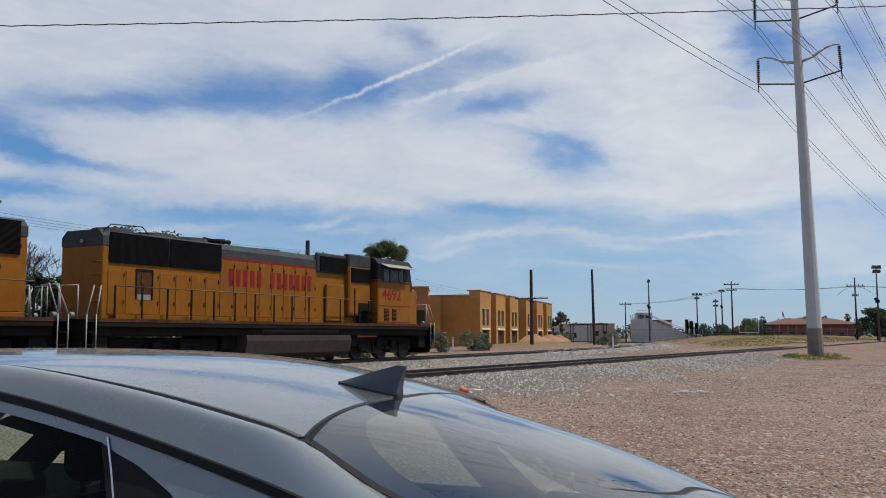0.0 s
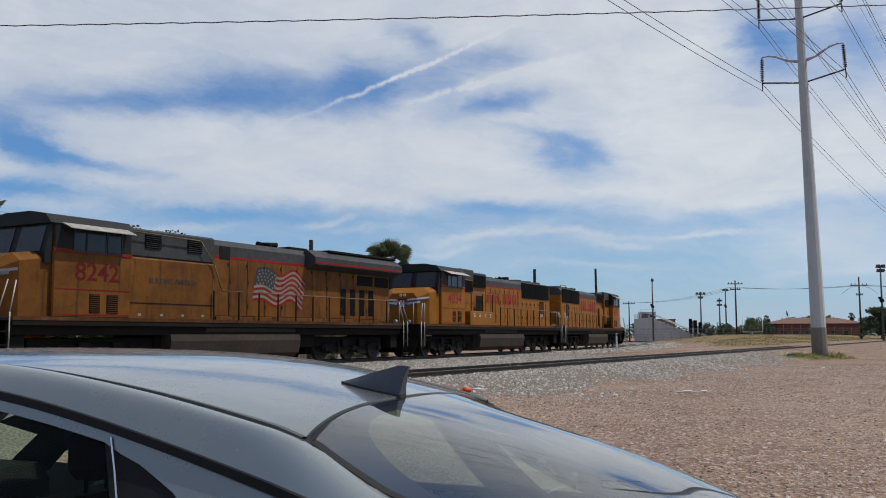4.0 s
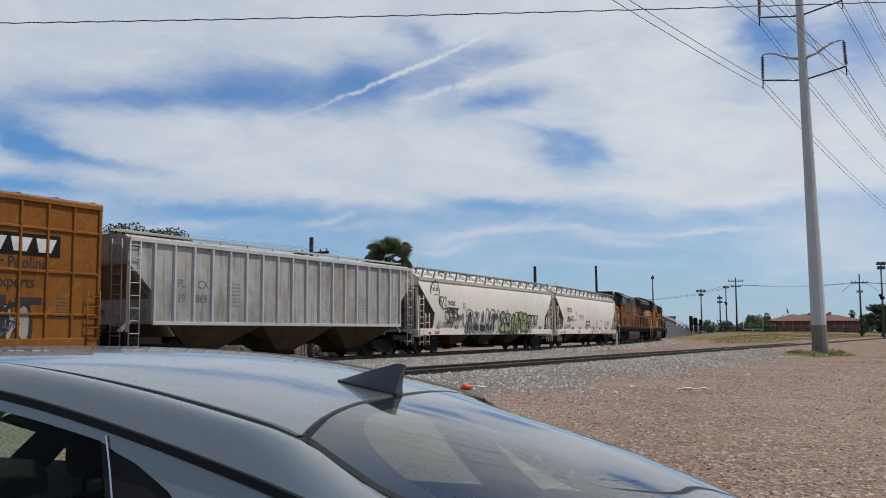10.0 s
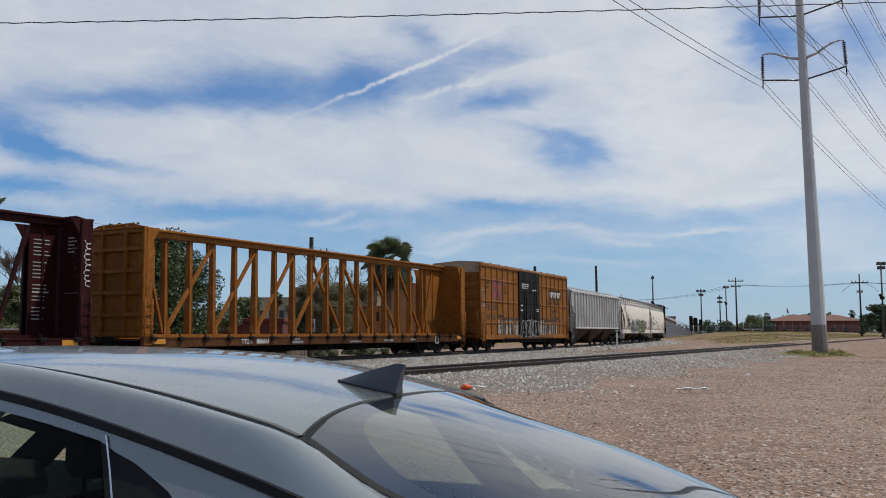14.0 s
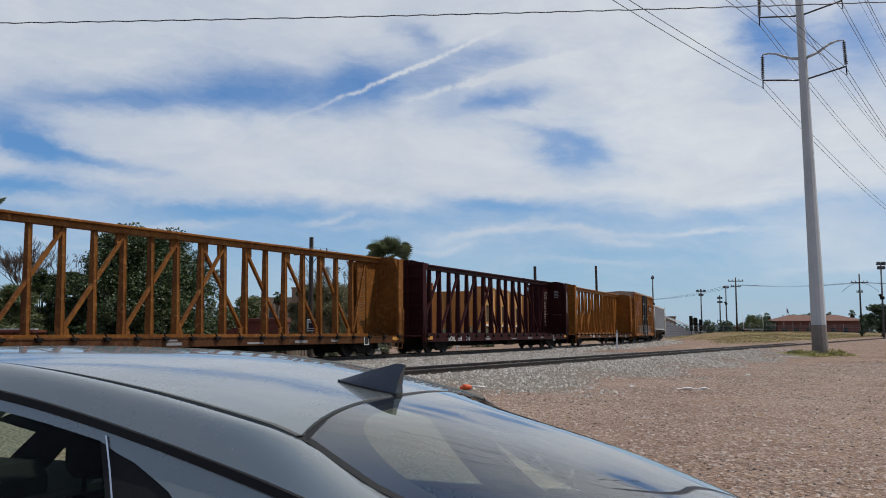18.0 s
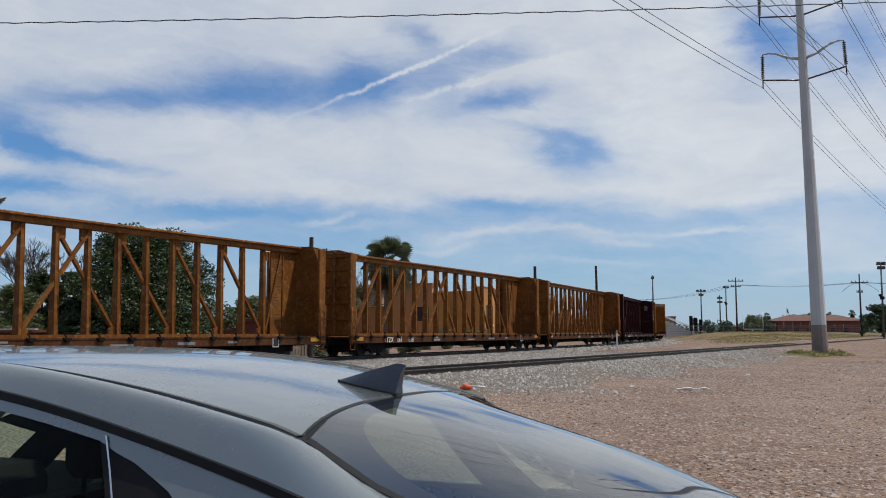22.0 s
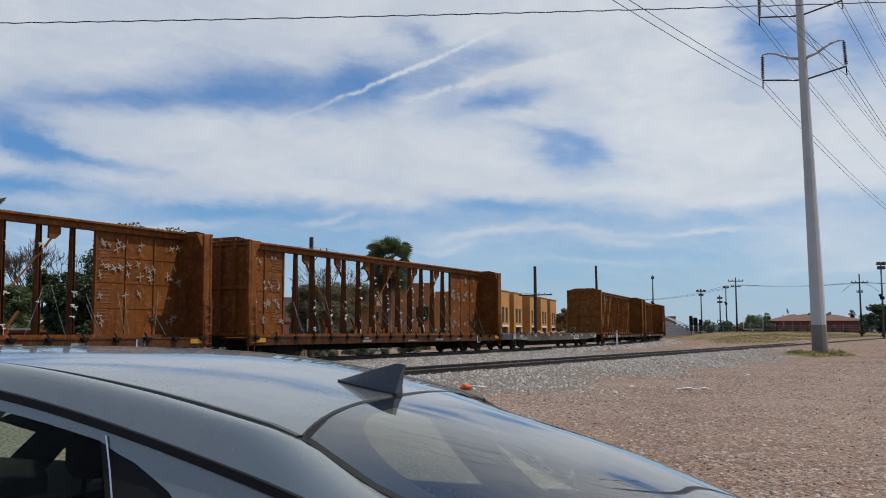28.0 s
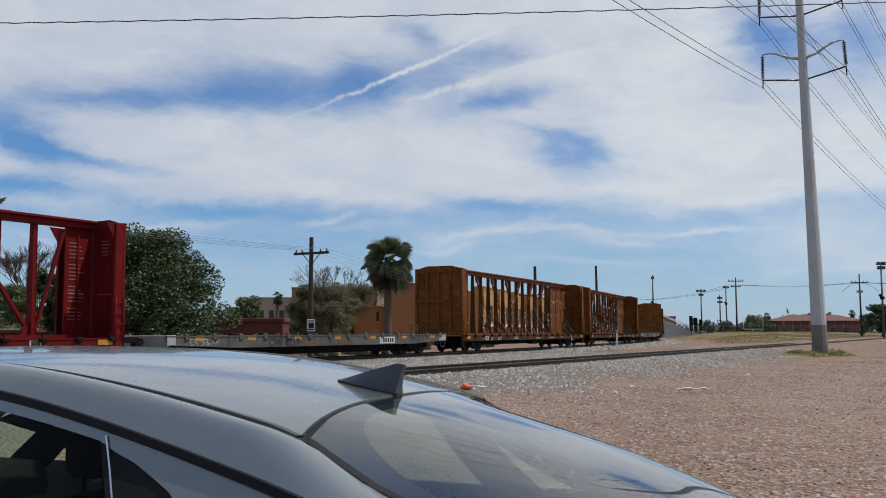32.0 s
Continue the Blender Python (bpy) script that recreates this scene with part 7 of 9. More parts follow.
def build_car():
    car = thing("car", "dark grey-blue fastback sedan parked on the gravel lot", "car",
                Matrix(((0.375, -0.927, 0, -0.0843), (0.927, 0.375, 0, 2.4564), (0, 0, 1, 0.0), (0, 0, 0, 1))))

    def line(*pairs, soft=11):
        a, b = [p[0] for p in pairs], [EYE + p[1] for p in pairs]
        fine = np.arange(a[0], a[-1] + 0.005, 0.01)
        z = np.interp(fine, a, b)
        for turn in range(2):      # rounds the corners of the profile
            z = np.convolve(np.concatenate([2 * z[0] - z[soft // 2:0:-1], z, 2 * z[-1] - z[-2:-2 - soft // 2:-1]]), np.ones(soft) / soft, "valid")
        return lambda y: float(np.interp(y, fine, z))
    ditch = line((-1.8, -0.92), (-1.5, -0.80), (-1.2, -0.67), (-1.0, -0.587), (-0.77, -0.50), (-0.45, -0.392), (-0.2, -0.322), (-0.10, -0.270), (-0.05, -0.236), (0, -0.206), (0.05, -0.194), (0.19, -0.163), (0.344, -0.132), (0.506, -0.106), (0.677, -0.083),
                 (0.858, -0.067), (1.2, -0.052), (1.5, -0.056), (1.75, -0.085), (2.0, -0.22), (2.45, -0.50), (2.6, -0.54))
    crown = line((-1.8, -0.86), (-1.5, -0.735), (-1.2, -0.590), (-1.1, -0.538), (-1.0, -0.487), (-0.8, -0.398), (-0.5, -0.294), (-0.2, -0.215), (0.02, -0.163), (0.117, -0.150), (0.3, -0.115), (0.54, -0.080), (0.8, -0.055), (1.02, -0.043), (1.25, -0.036), (1.49, -0.035), (1.75, -0.055),
                 (2.0, -0.18), (2.5, -0.47), (2.6, -0.50), soft=21)
    trim = line((-1.6, -0.86), (-1.0, -0.62), (-0.6, -0.475), (-0.3, -0.372), (-0.141, -0.322), (-0.027, -0.290), (0.107, -0.254), (0.248, -0.218), (0.39, -0.184), (0.557, -0.149), (0.725, -0.121), (0.9, -0.105), (1.2, -0.095), (1.5, -0.105),
                (1.75, -0.14), (2.1, -0.32), (2.5, -0.53))
    belt_z = EYE - 0.55

    def skin(fn, us, vs, thick=0.0):
        s = Shape()
        pts = [[fn(u, v) for v in vs] for u in us]
        w = len(vs)
        s.put([p for r in pts for p in r], [(i * w + j, i * w + j + 1, (i + 1) * w + j + 1, (i + 1) * w + j) for i in range(len(us) - 1) for j in range(w - 1)], True)
        if thick:
            k = len(s.v)
            s.put([(p[0], p[1], p[2] - thick) for r in pts for p in r], [(i * w + j, (i + 1) * w + j, (i + 1) * w + j + 1, i * w + j + 1) for i in range(len(us) - 1) for j in range(w - 1)], True)
            edge = [i * w for i in range(len(us))] + [(len(us) - 1) * w + j for j in range(1, w)] + [i * w + w - 1 for i in range(len(us) - 2, -1, -1)] + [j for j in range(w - 2, 0, -1)]
            n = len(s.v) // 2
            s.f += [(a, b, b + n, a + n) for a, b in zip(edge, edge[1:] + edge[:1])]
            s.smooth += [False] * len(edge)
        return s

    def top(x, y, half=0.57):
        t = min(1.0, abs(x) / half)
        return crown(y) + (ditch(y) - crown(y)) * (t ** 2.6)

    def rear_edge(x):
        """Where the roof ends and the rear glass begins."""
        return 0.040 - 0.042 * (abs(x) / 0.57) ** 3.0
    xs = [-0.562 + 1.124 * i / 28 for i in range(29)]
    part("roof", skin(lambda v, x: (x, rear_edge(x) + 0.004 + (1.75 - rear_edge(x)) * v, top(x, rear_edge(x) + (1.75 - rear_edge(x)) * v)), [i / 36 for i in range(37)], xs, 0.02), CAR_PAINT, car)

    def glass_half(y):
        return float(np.interp(y, [-1.45, -1.2, -1.0, -0.7, -0.4, 0.05], [0.36, 0.44, 0.48, 0.53, 0.56, 0.556]))
    part("rear_glass_seal", skin(lambda v, t: (t * 0.566, rear_edge(t * 0.57) - 0.012 + 0.02 * v, top(t * 0.566, rear_edge(t * 0.57)) - 0.006), [0, 0.5, 1], [-1 + i / 14 for i in range(29)], 0.01), CAR_BLACK, car)

    def rear(v, t):
        y0 = rear_edge(t * 0.556) - 0.010
        y = y0 + (-1.45 - y0) * v
        x = t * glass_half(y)
        c, d = crown(y), ditch(y)
        return (x, y, c + (d - c) * abs(t) ** 3.2 - 0.004)
    gl = part("rear_glass", skin(rear, [i / 30 for i in range(31)], [-1 + i / 14 for i in range(29)]), CAR_GLASS, car, "tinted curved rear window")
    gl.visible_shadow = False
    for sx in (-1, 1):
        edge_ys = [-1.44 + i * 0.0745 for i in range(21)]
        part("glass_side_seal", Shape().loft([[(sx * (glass_half(y) - 0.006), y, ditch(y) + 0.001), (sx * (glass_half(y) + 0.022), y, ditch(y) - 0.001), (sx * (glass_half(y) + 0.024), y, ditch(y) - 0.06), (sx * (glass_half(y) - 0.004), y, ditch(y) - 0.06)] for y in edge_ys]), CAR_BLACK, car)
    # dark printed border just under the glass
    s = Shape()
    n = 36
    ring_out = [(0.0, -1 + 2 * i / n) for i in range(n + 1)] + [(i / n, 1) for i in range(1, n + 1)] + [(1, 1 - 2 * i / n) for i in range(1, n + 1)] + [(1 - i / n, -1) for i in range(1, n)]

    def inner(v, t):
        vv, tt = 0.5 + (v - 0.5) * 0.95, t * 0.92
        e = 2.6
        r = (abs(tt / 0.92) ** (2 * e) + abs((vv - 0.5) / 0.475) ** (2 * e)) ** (1 / (2 * e))
        return 0.5 + (vv - 0.5) / max(r, 1e-3), tt / max(r, 1e-3)
    a = [rear(v, t) for v, t in ring_out]
    b = [rear(*inner(v, t)) for v, t in ring_out]
    a, b = [(p[0], p[1], p[2] - 0.012) for p in a], [(p[0], p[1], p[2] - 0.012) for p in b]
    k = len(a)
    s.put(a + b, [(i, (i + 1) % k, (i + 1) % k + k, i + k) for i in range(k)], True)
    part("glass_border", s, CAR_BLACK, car, "dark printed band round the rear glass")

    # roof side panels from the roof joint to the window trim, running down into the rear pillar
    ys = [-1.4 + i * 0.05 for i in range(64)]

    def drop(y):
        """Lowering added to the far (+x) roof shoulder only, to bring its outline down."""
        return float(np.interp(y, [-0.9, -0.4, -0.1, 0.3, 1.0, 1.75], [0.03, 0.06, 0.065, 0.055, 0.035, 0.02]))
    def moulding(y):
        return float(np.interp(y, [0.0, 0.5, 1.0], [0.022, 0.016, 0.008]))
    for sx in (-1, 1):
        def cant(y, t, sx=sx):
            xd = min(0.568 + moulding(y), glass_half(y) + 0.012 + moulding(y) * max(0.0, min(1.0, y * 8 + 0.2)))
            xt = float(np.interp(y, [-1.0, -0.5, 0, 0.8, 1.75], [0.83, 0.76, 0.715, 0.70, 0.72]))
            zd, zt = ditch(y) - 0.004, trim(y)
            q = t ** 0.9
            bulge = (0.030 * math.sin(math.pi * min(1, t)) + 0.012 * t * (1 - t)) * float(np.interp(y, [-0.35, 0.1], [0.25, 1.0]))
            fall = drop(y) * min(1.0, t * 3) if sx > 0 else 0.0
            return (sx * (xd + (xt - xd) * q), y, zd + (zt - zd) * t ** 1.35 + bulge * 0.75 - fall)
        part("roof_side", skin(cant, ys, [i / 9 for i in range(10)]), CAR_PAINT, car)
        yd = [0.0 + i * 0.06 for i in range(30)]
        s = Shape().loft([[(sx * 0.558, y, ditch(y) - 0.012), (sx * 0.561, y, ditch(y) - 0.004), (sx * 0.5635, y, ditch(y) + 0.0015), (sx * (0.5635 + moulding(y)), y, ditch(y) + 0.003), (sx * (0.567 + moulding(y)), y, ditch(y) - 0.012)] for y in yd], closed=False)
        part("roof_moulding", s, CAR_MOULDING, car, "dull grey roof moulding, wider at the rear")
        xt = lambda y: float(np.interp(y, [-1.0, -0.5, 0, 0.8, 1.75], [0.83, 0.76, 0.715, 0.70, 0.72]))
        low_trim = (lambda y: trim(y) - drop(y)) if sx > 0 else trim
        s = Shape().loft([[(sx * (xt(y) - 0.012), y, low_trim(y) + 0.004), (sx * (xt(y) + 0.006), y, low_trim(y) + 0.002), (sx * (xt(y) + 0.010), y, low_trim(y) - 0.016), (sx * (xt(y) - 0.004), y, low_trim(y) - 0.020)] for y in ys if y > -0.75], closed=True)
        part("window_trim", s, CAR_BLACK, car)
        belt_x = 0.88

        def side(y, t, sx=sx):
            """The side between trim and belt line."""
            a, b = (xt(y), trim(y) - 0.018), (belt_x, belt_z)
            return (sx * (a[0] + (b[0] - a[0]) * t ** 1.15), y, a[1] + (b[1] - a[1]) * t)
        back = 0.13 if sx > 0 else 0.0
        # frame under the trim
        yf = [-0.70 + i * 0.05 for i in range(52)]

        def frame_depth(y):
            if y < 0.40:
                return float(np.interp(y, [-0.7, -0.12, 0.0, 0.147, 0.2, 0.29, 0.39], [0.97, 0.94, 0.68, 0.32, 0.21, 0.12, 0.08]))
            return float(np.interp(y, [0.40, 0.8, 1.5, 1.8, 1.86], [0.062, 0.055, 0.06, 0.2, 0.9]))
        part("door_frame", skin(lambda y, t: side(y, frame_depth(y + (back if y < 0.25 else 0.0)) * t), yf, [i / 4 for i in range(5)]), CAR_PAINT, car)
        # window panes, with pillars between; the rear door's edge leans back as it falls
        def lean(y):
            return 0.20 if 0.07 < y < 0.5 else 0.05 if 1.0 < y < 1.12 else 0.0

        def strip(y, t, d0=None):
            d = frame_depth(y + back) if d0 is None else d0
            q = d + (1 - d) * t
            p = side(y - lean(y) * q, q)
            return (p[0] - sx * 0.006, p[1], p[2])
        for y0, y1, nm in ((-0.10 - back, 0.215 - back, "quarter_window"), (0.415 - back, 1.02, "door_window"), (1.10, 1.84, "door_window")):
            def pane(u, t):
                d = frame_depth(y0 + (y1 - y0) * u + (back if y0 < 0.3 else 0.0))
                q = d + (1 - d) * t
                ya, yb = y0 - lean(y0) * q, y1 - lean(y1) * q
                p = side(ya + (yb - ya) * u, q)
                return (p[0] - sx * 0.006, p[1], p[2])
            w = part(nm, skin(pane, [i / 14 for i in range(15)], [i / 5 for i in range(6)]), CAR_SIDE_GLASS, car, "clear side window into a dark cabin")
            w.visible_shadow = False
        for y0, y1 in ((0.215 - back, 0.415 - back), (1.02, 1.10)):
            part("pillar", skin(lambda y, t: strip(y, t, 0.05), [y0, (y0 + y1) / 2, y1], [i / 6 for i in range(7)], 0.015), CAR_BLACK, car)
        part("door_edge", skin(lambda y, t: (strip(y, t, 0.02)[0] + sx * 0.010, strip(y, t, 0.02)[1], strip(y, t, 0.02)[2]), [0.386 - back, 0.391 - back], [i / 6 for i in range(7)], 0.003), CAR_CHROME, car, "bright door edge strip")
        # flank: belt line down to the sill
        yb = [-1.65 + i * 0.1 for i in range(49)]

        def flank(y, t):
            zz = belt_z + (0.24 - belt_z) * t
            nose = float(np.interp(y, [-1.75, -1.4, -0.8, 2.2, 2.9, 3.2], [0.70, 0.85, 0.905, 0.905, 0.84, 0.68]))
            x = nose + 0.015 * math.sin(math.pi * t) - 0.06 * t ** 3
            for axle in (-0.58, 2.28):
                d = math.hypot(y - axle, zz - 0.33)
                if d < 0.36:
                    x -= 0.10 * min(1, (0.36 - d) / 0.05)
            return (sx * x, y, zz if y < 2.3 else zz - (zz - 0.24) * 0.22 * min(1, (y - 2.3) / 0.8))
        part("flank", skin(flank, yb, [i / 14 for i in range(15)]), CAR_PAINT, car)
        part("belt_trim", Shape().loft([[(sx * 0.875, y, belt_z + 0.012), (sx * 0.905, y, belt_z + 0.010), (sx * 0.908, y, belt_z - 0.012), (sx * 0.88, y, belt_z - 0.012)] for y in [-0.6 + 0.1 * i for i in range(27)]]), CAR_CHROME, car)
        for yh in (0.62, 1.62):
            part("door_handle", Shape().box(sx * 0.915, sx * 0.945, yh - 0.10, yh + 0.10, 0.80, 0.83, 0.008), CAR_PAINT, car)
        mir = part("mirror", Shape().box(sx * 0.92, sx * 1.08, 1.86, 1.98, 0.96, 1.09, 0.035), CAR_PAINT, car)
        part("mirror_glass", Shape().box(sx * 0.94, sx * 1.06, 1.852, 1.86, 0.975, 1.075), CAR_CHROME, mir)
        for axle in (-0.58, 2.28):
            t = Shape()
            rings = [[(sx * x, axle + q * math.cos(k * math.pi / 14), 0.33 + q * math.sin(k * math.pi / 14)) for k in range(28)]
                     for x, q in ((0.68, 0.22), (0.67, 0.30), (0.70, 0.325), (0.86, 0.325), (0.885, 0.30), (0.88, 0.235))]
            wheel = part("wheel", t.loft(rings), CAR_RUBBER, car, "black tyre")
            r = Shape().rod((sx * 0.84, axle, 0.33), (sx * 0.86, axle, 0.33), 0.235, n=24)
            for k in range(5):
                a = k * 1.2566
                r.bar((sx * 0.87, axle, 0.33), (sx * 0.875, axle + 0.22 * math.cos(a), 0.33 + 0.22 * math.sin(a)), 0.02, 0.06)
            part("rim", r, CAR_CHROME, wheel)
        part("screen_pillar", Shape().prism([(2.30, 1.134), (2.07, 1.090), (2.19, 0.996), (2.25, 0.94), (2.03, 0.94), (1.945, 1.022), (1.865, 1.053), (1.70, 1.10), (1.70, 1.34), (2.05, 1.22)], 0, sx * 0.735, sx * 0.765), CAR_CLOTH, car)
        part("tail_lamp", Shape().box(sx * 0.46, sx * 0.80, -1.69, -1.56, 0.60, 0.72, 0.02), CAR_LAMP, car)
        part("head_lamp", Shape().box(sx * 0.42, sx * 0.70, 3.02, 3.16, 0.58, 0.70, 0.03), CAR_CHROME, car)
    # boot lid, bumpers, bonnet, windscreen, floor
    part("boot_lid", skin(lambda y, t: (t * (glass_half(-1.45) + (0.80 - glass_half(-1.45)) * min(1, (-1.44 - y) / 0.2)), y, crown(y) + (ditch(y) - crown(y)) * abs(t) ** 2.5 - 0.004), [-1.70 + i * 0.028 for i in range(10)], [-1 + i / 10 for i in range(21)], 0.02), CAR_PAINT, car)
    part("rear_bumper", skin(lambda z, t: (t * 0.74, -1.62 - 0.10 * (1 - t * t) - 0.05 * math.sin(math.pi * (z - 0.25) / 0.6), z), [0.25 + i * 0.07 for i in range(9)], [-1 + i / 10 for i in range(21)]), CAR_PAINT, car)
    part("front_bumper", skin(lambda z, t: (t * 0.74, 3.10 + 0.12 * (1 - t * t) + 0.04 * math.sin(math.pi * (z - 0.2) / 0.5), z), [0.2 + i * 0.06 for i in range(9)], [-1 + i / 10 for i in range(21)]), CAR_PAINT, car)
    part("bonnet", skin(lambda y, t: (t * (0.88 - 0.10 * (y - 2.45) / 0.75), y, 0.985 - 0.24 * ((y - 2.45) / 0.75) ** 1.6 - 0.045 * t ** 4), [2.45 + i * 0.08 for i in range(10)], [-1 + i / 10 for i in range(21)], 0.02), CAR_PAINT, car)
    w = part("windscreen", skin(lambda y, t: (t * float(np.interp(y, [1.75, 2.5], [0.58, 0.74])), y, top(t * 0.57, y)), [1.76 + i * 0.08 for i in range(10)], [-1 + i / 8 for i in range(17)]), CAR_GLASS, car, "curved windscreen")
    w.visible_shadow = False
    part("floor_pan", Shape().box(-0.84, 0.84, -1.6, 3.0, 0.20, 0.30, 0.03), CAR_BLACK, car)
    part("headliner", skin(lambda y, x: (x, y, top(x, y) - 0.05), [0.10 + i * 0.1 for i in range(17)], [-0.54 + 0.09 * i for i in range(13)]), CAR_CLOTH, car)
    part("parcel_shelf", Shape().box(-0.66, 0.66, -1.15, -0.28, 0.82, 0.86, 0.02), CAR_CLOTH, car)
    for x in (-0.38, 0.38):
        for y, zt in ((1.56, 0.95), (-0.10, 0.72)):
            seat = part("seat", Shape().box(x - 0.25, x + 0.25, y + 0.08, y + 0.58, 0.36, 0.52, 0.06).prism([(y - 0.12, 0.46), (y + 0.10, 0.46), (y - 0.05, zt), (y - 0.18, zt)], 0, x - 0.24, x + 0.24), CAR_CLOTH, car)
            part("headrest", Shape().box(x - 0.13, x + 0.13, y - 0.26, y - 0.09, zt + 0.05, zt + 0.24, 0.04).rod((x - 0.05, y - 0.14, zt - 0.02), (x - 0.05, y - 0.14, zt + 0.1), 0.008).rod((x + 0.05, y - 0.14, zt - 0.02), (x + 0.05, y - 0.14, zt + 0.1), 0.008), CAR_CLOTH, seat)
    part("dashboard", Shape().box(-0.75, 0.75, 1.95, 2.4, 0.62, 0.985, 0.06), CAR_CLOTH, car)
    s = Shape()
    for k in range(20):
        a, b = k * math.pi / 10, (k + 1) * math.pi / 10
        s.rod((-0.38 + 0.18 * math.cos(a), 1.72 + 0.06 * math.sin(a), 0.86 + 0.17 * math.sin(a)), (-0.38 + 0.18 * math.cos(b), 1.72 + 0.06 * math.sin(b), 0.86 + 0.17 * math.sin(b)), 0.015)
    part("steering_wheel", s, CAR_BLACK, car)
    # the shark-fin aerial
    rings = []
    for i in range(15):
        t = i / 14
        y = 0.212 - 0.174 * t
        h = 0.004 + 0.072 * min(1.0, t * 1.13) ** 1.05
        w = 0.006 + 0.025 * math.sin(math.pi * min(1, t * 0.66 + 0.08))
        lean = 0.020 * max(0, t - 0.5)
        base = top(0, y) + 0.003
        rings.append([(w, y, base), (w * 0.9, y, base + h * 0.25), (w * 0.45, y - lean, base + h * 0.7), (0.004, y - lean * 2, base + h), (-0.004, y - lean * 2, base + h), (-w * 0.45, y - lean, base + h * 0.7), (-w * 0.9, y, base + h * 0.25), (-w, y, base)])
    fin = part("aerial_fin", Shape().loft(rings, caps=True), CAR_FIN, car, "dark shark-fin aerial")
    gasket = [[(sx * q, y, top(0, y) + dz) for sx, dz in ((1, -0.006), (1, 0.0045), (-1, 0.0045), (-1, -0.006))] for y, q in ((0.222, 0.004), (0.19, 0.020), (0.15, 0.029), (0.09, 0.032), (0.045, 0.026), (0.036, 0.018))]
    part("gasket", Shape().loft(gasket, caps=True), CAR_RUBBER, fin, "thin black rubber base")
    return car


build_car()
# ---- what stands behind the tracks and to the side ----
WOOD_POLE = material("weathered_pole_wood", (0.060, 0.045, 0.036), (0.035, 0.028, 0.023), rough=0.9, stretch=(6, 6, 0.5), grain=4)
POLE_STEEL = material("galvanised_steel", (0.50, 0.50, 0.485), (0.42, 0.42, 0.41), rough=0.6, metal=0.0, grain=1.5, streak=0.15, streak_colour=(0.2, 0.18, 0.16))
POLE_FOOT = material("rusty_pole_foot", (0.23, 0.19, 0.16), (0.17, 0.14, 0.115), rough=0.7, streak=0.3)
INSULATOR = material("insulator_brown", (0.05, 0.035, 0.03), (0.035, 0.025, 0.02), rough=0.3)
WIRE = material("wire_aluminium", (0.20, 0.205, 0.21), (0.14, 0.14, 0.145), rough=0.5, metal=0.3)
WIRE_DARK = material("wire_dark", (0.05, 0.05, 0.055), (0.03, 0.03, 0.035), rough=0.6)
SHEATHING = material("orange_sheathing", (0.48, 0.235, 0.065), (0.39, 0.18, 0.048), rough=0.8, grain=1.5, spots=0.05, streak=0.08, streak_colour=(0.25, 0.14, 0.06))
SHEATHING_RED = material("orange_stucco", (0.44, 0.195, 0.075), (0.37, 0.155, 0.06), rough=0.85, grain=1.2)
DARK_HOLE = material("unlit_room", (0.05, 0.035, 0.025), (0.03, 0.025, 0.02), rough=0.9)
TRIM_WOOD = material("raw_wood_trim", (0.52, 0.36, 0.20), (0.42, 0.28, 0.15), rough=0.8)
TAN_WALL = material("tan_stucco", (0.42, 0.33, 0.235), (0.36, 0.28, 0.20), rough=0.9, grain=0.8, streak=0.12, streak_colour=(0.25, 0.2, 0.15))
TAN_DARK = material("brown_stucco", (0.25, 0.175, 0.115), (0.20, 0.14, 0.09), rough=0.9, grain=0.8)
FENCE_WOOD = material("weathered_board", (0.33, 0.255, 0.18), (0.22, 0.165, 0.115), rough=0.9, by_piece=0.4)
RED_WALL = material("dark_red_fence", (0.13, 0.036, 0.022), (0.085, 0.026, 0.017), rough=0.8, streak=0.2)
BRICK_WALL = material("red_brown_wall", (0.17, 0.058, 0.042), (0.13, 0.046, 0.034), rough=0.85)
ROOF_TILE = material("red_roof", (0.17, 0.088, 0.066), (0.13, 0.066, 0.05), rough=0.85, stretch=(1, 1, 4))
CONCRETE = material("pale_concrete", (0.46, 0.45, 0.43), (0.38, 0.37, 0.35), rough=0.85)
PALE_METAL = material("pale_metal", (0.52, 0.53, 0.54), (0.42, 0.43, 0.44), rough=0.5, metal=0.2)
# one dark tone for floodlight heads and their masts
FLOOD_DARK = material("dark_lamp_steel", (0.10, 0.10, 0.10), (0.07, 0.07, 0.07), rough=0.6, metal=0.2)
FENCE_GREY = material("fence_grey", (0.24, 0.24, 0.24), (0.17, 0.17, 0.17), rough=0.6, metal=0.3)
WHITE_PAINT = material("white_paint", (0.78, 0.77, 0.74), (0.62, 0.60, 0.57), rough=0.6)
BARK = material("bark", (0.11, 0.08, 0.058), (0.07, 0.05, 0.038), rough=0.95, grain=12, bump=0.6)
PALM_TRUNK = material("palm_trunk", (0.14, 0.092, 0.060), (0.09, 0.06, 0.04), rough=0.95, stretch=(1, 1, 8), bump=0.6)
DIRT_PILE = material("soil_mound", (0.42, 0.22, 0.13), (0.33, 0.17, 0.10), rough=0.95, bump=0.6, grain=4)
BLACK_SIGN = material("sign_black", (0.02, 0.02, 0.02), rough=0.5)
ORANGE_PLASTIC = material("orange_plastic", (0.75, 0.12, 0.03), (0.65, 0.10, 0.03), rough=0.4)


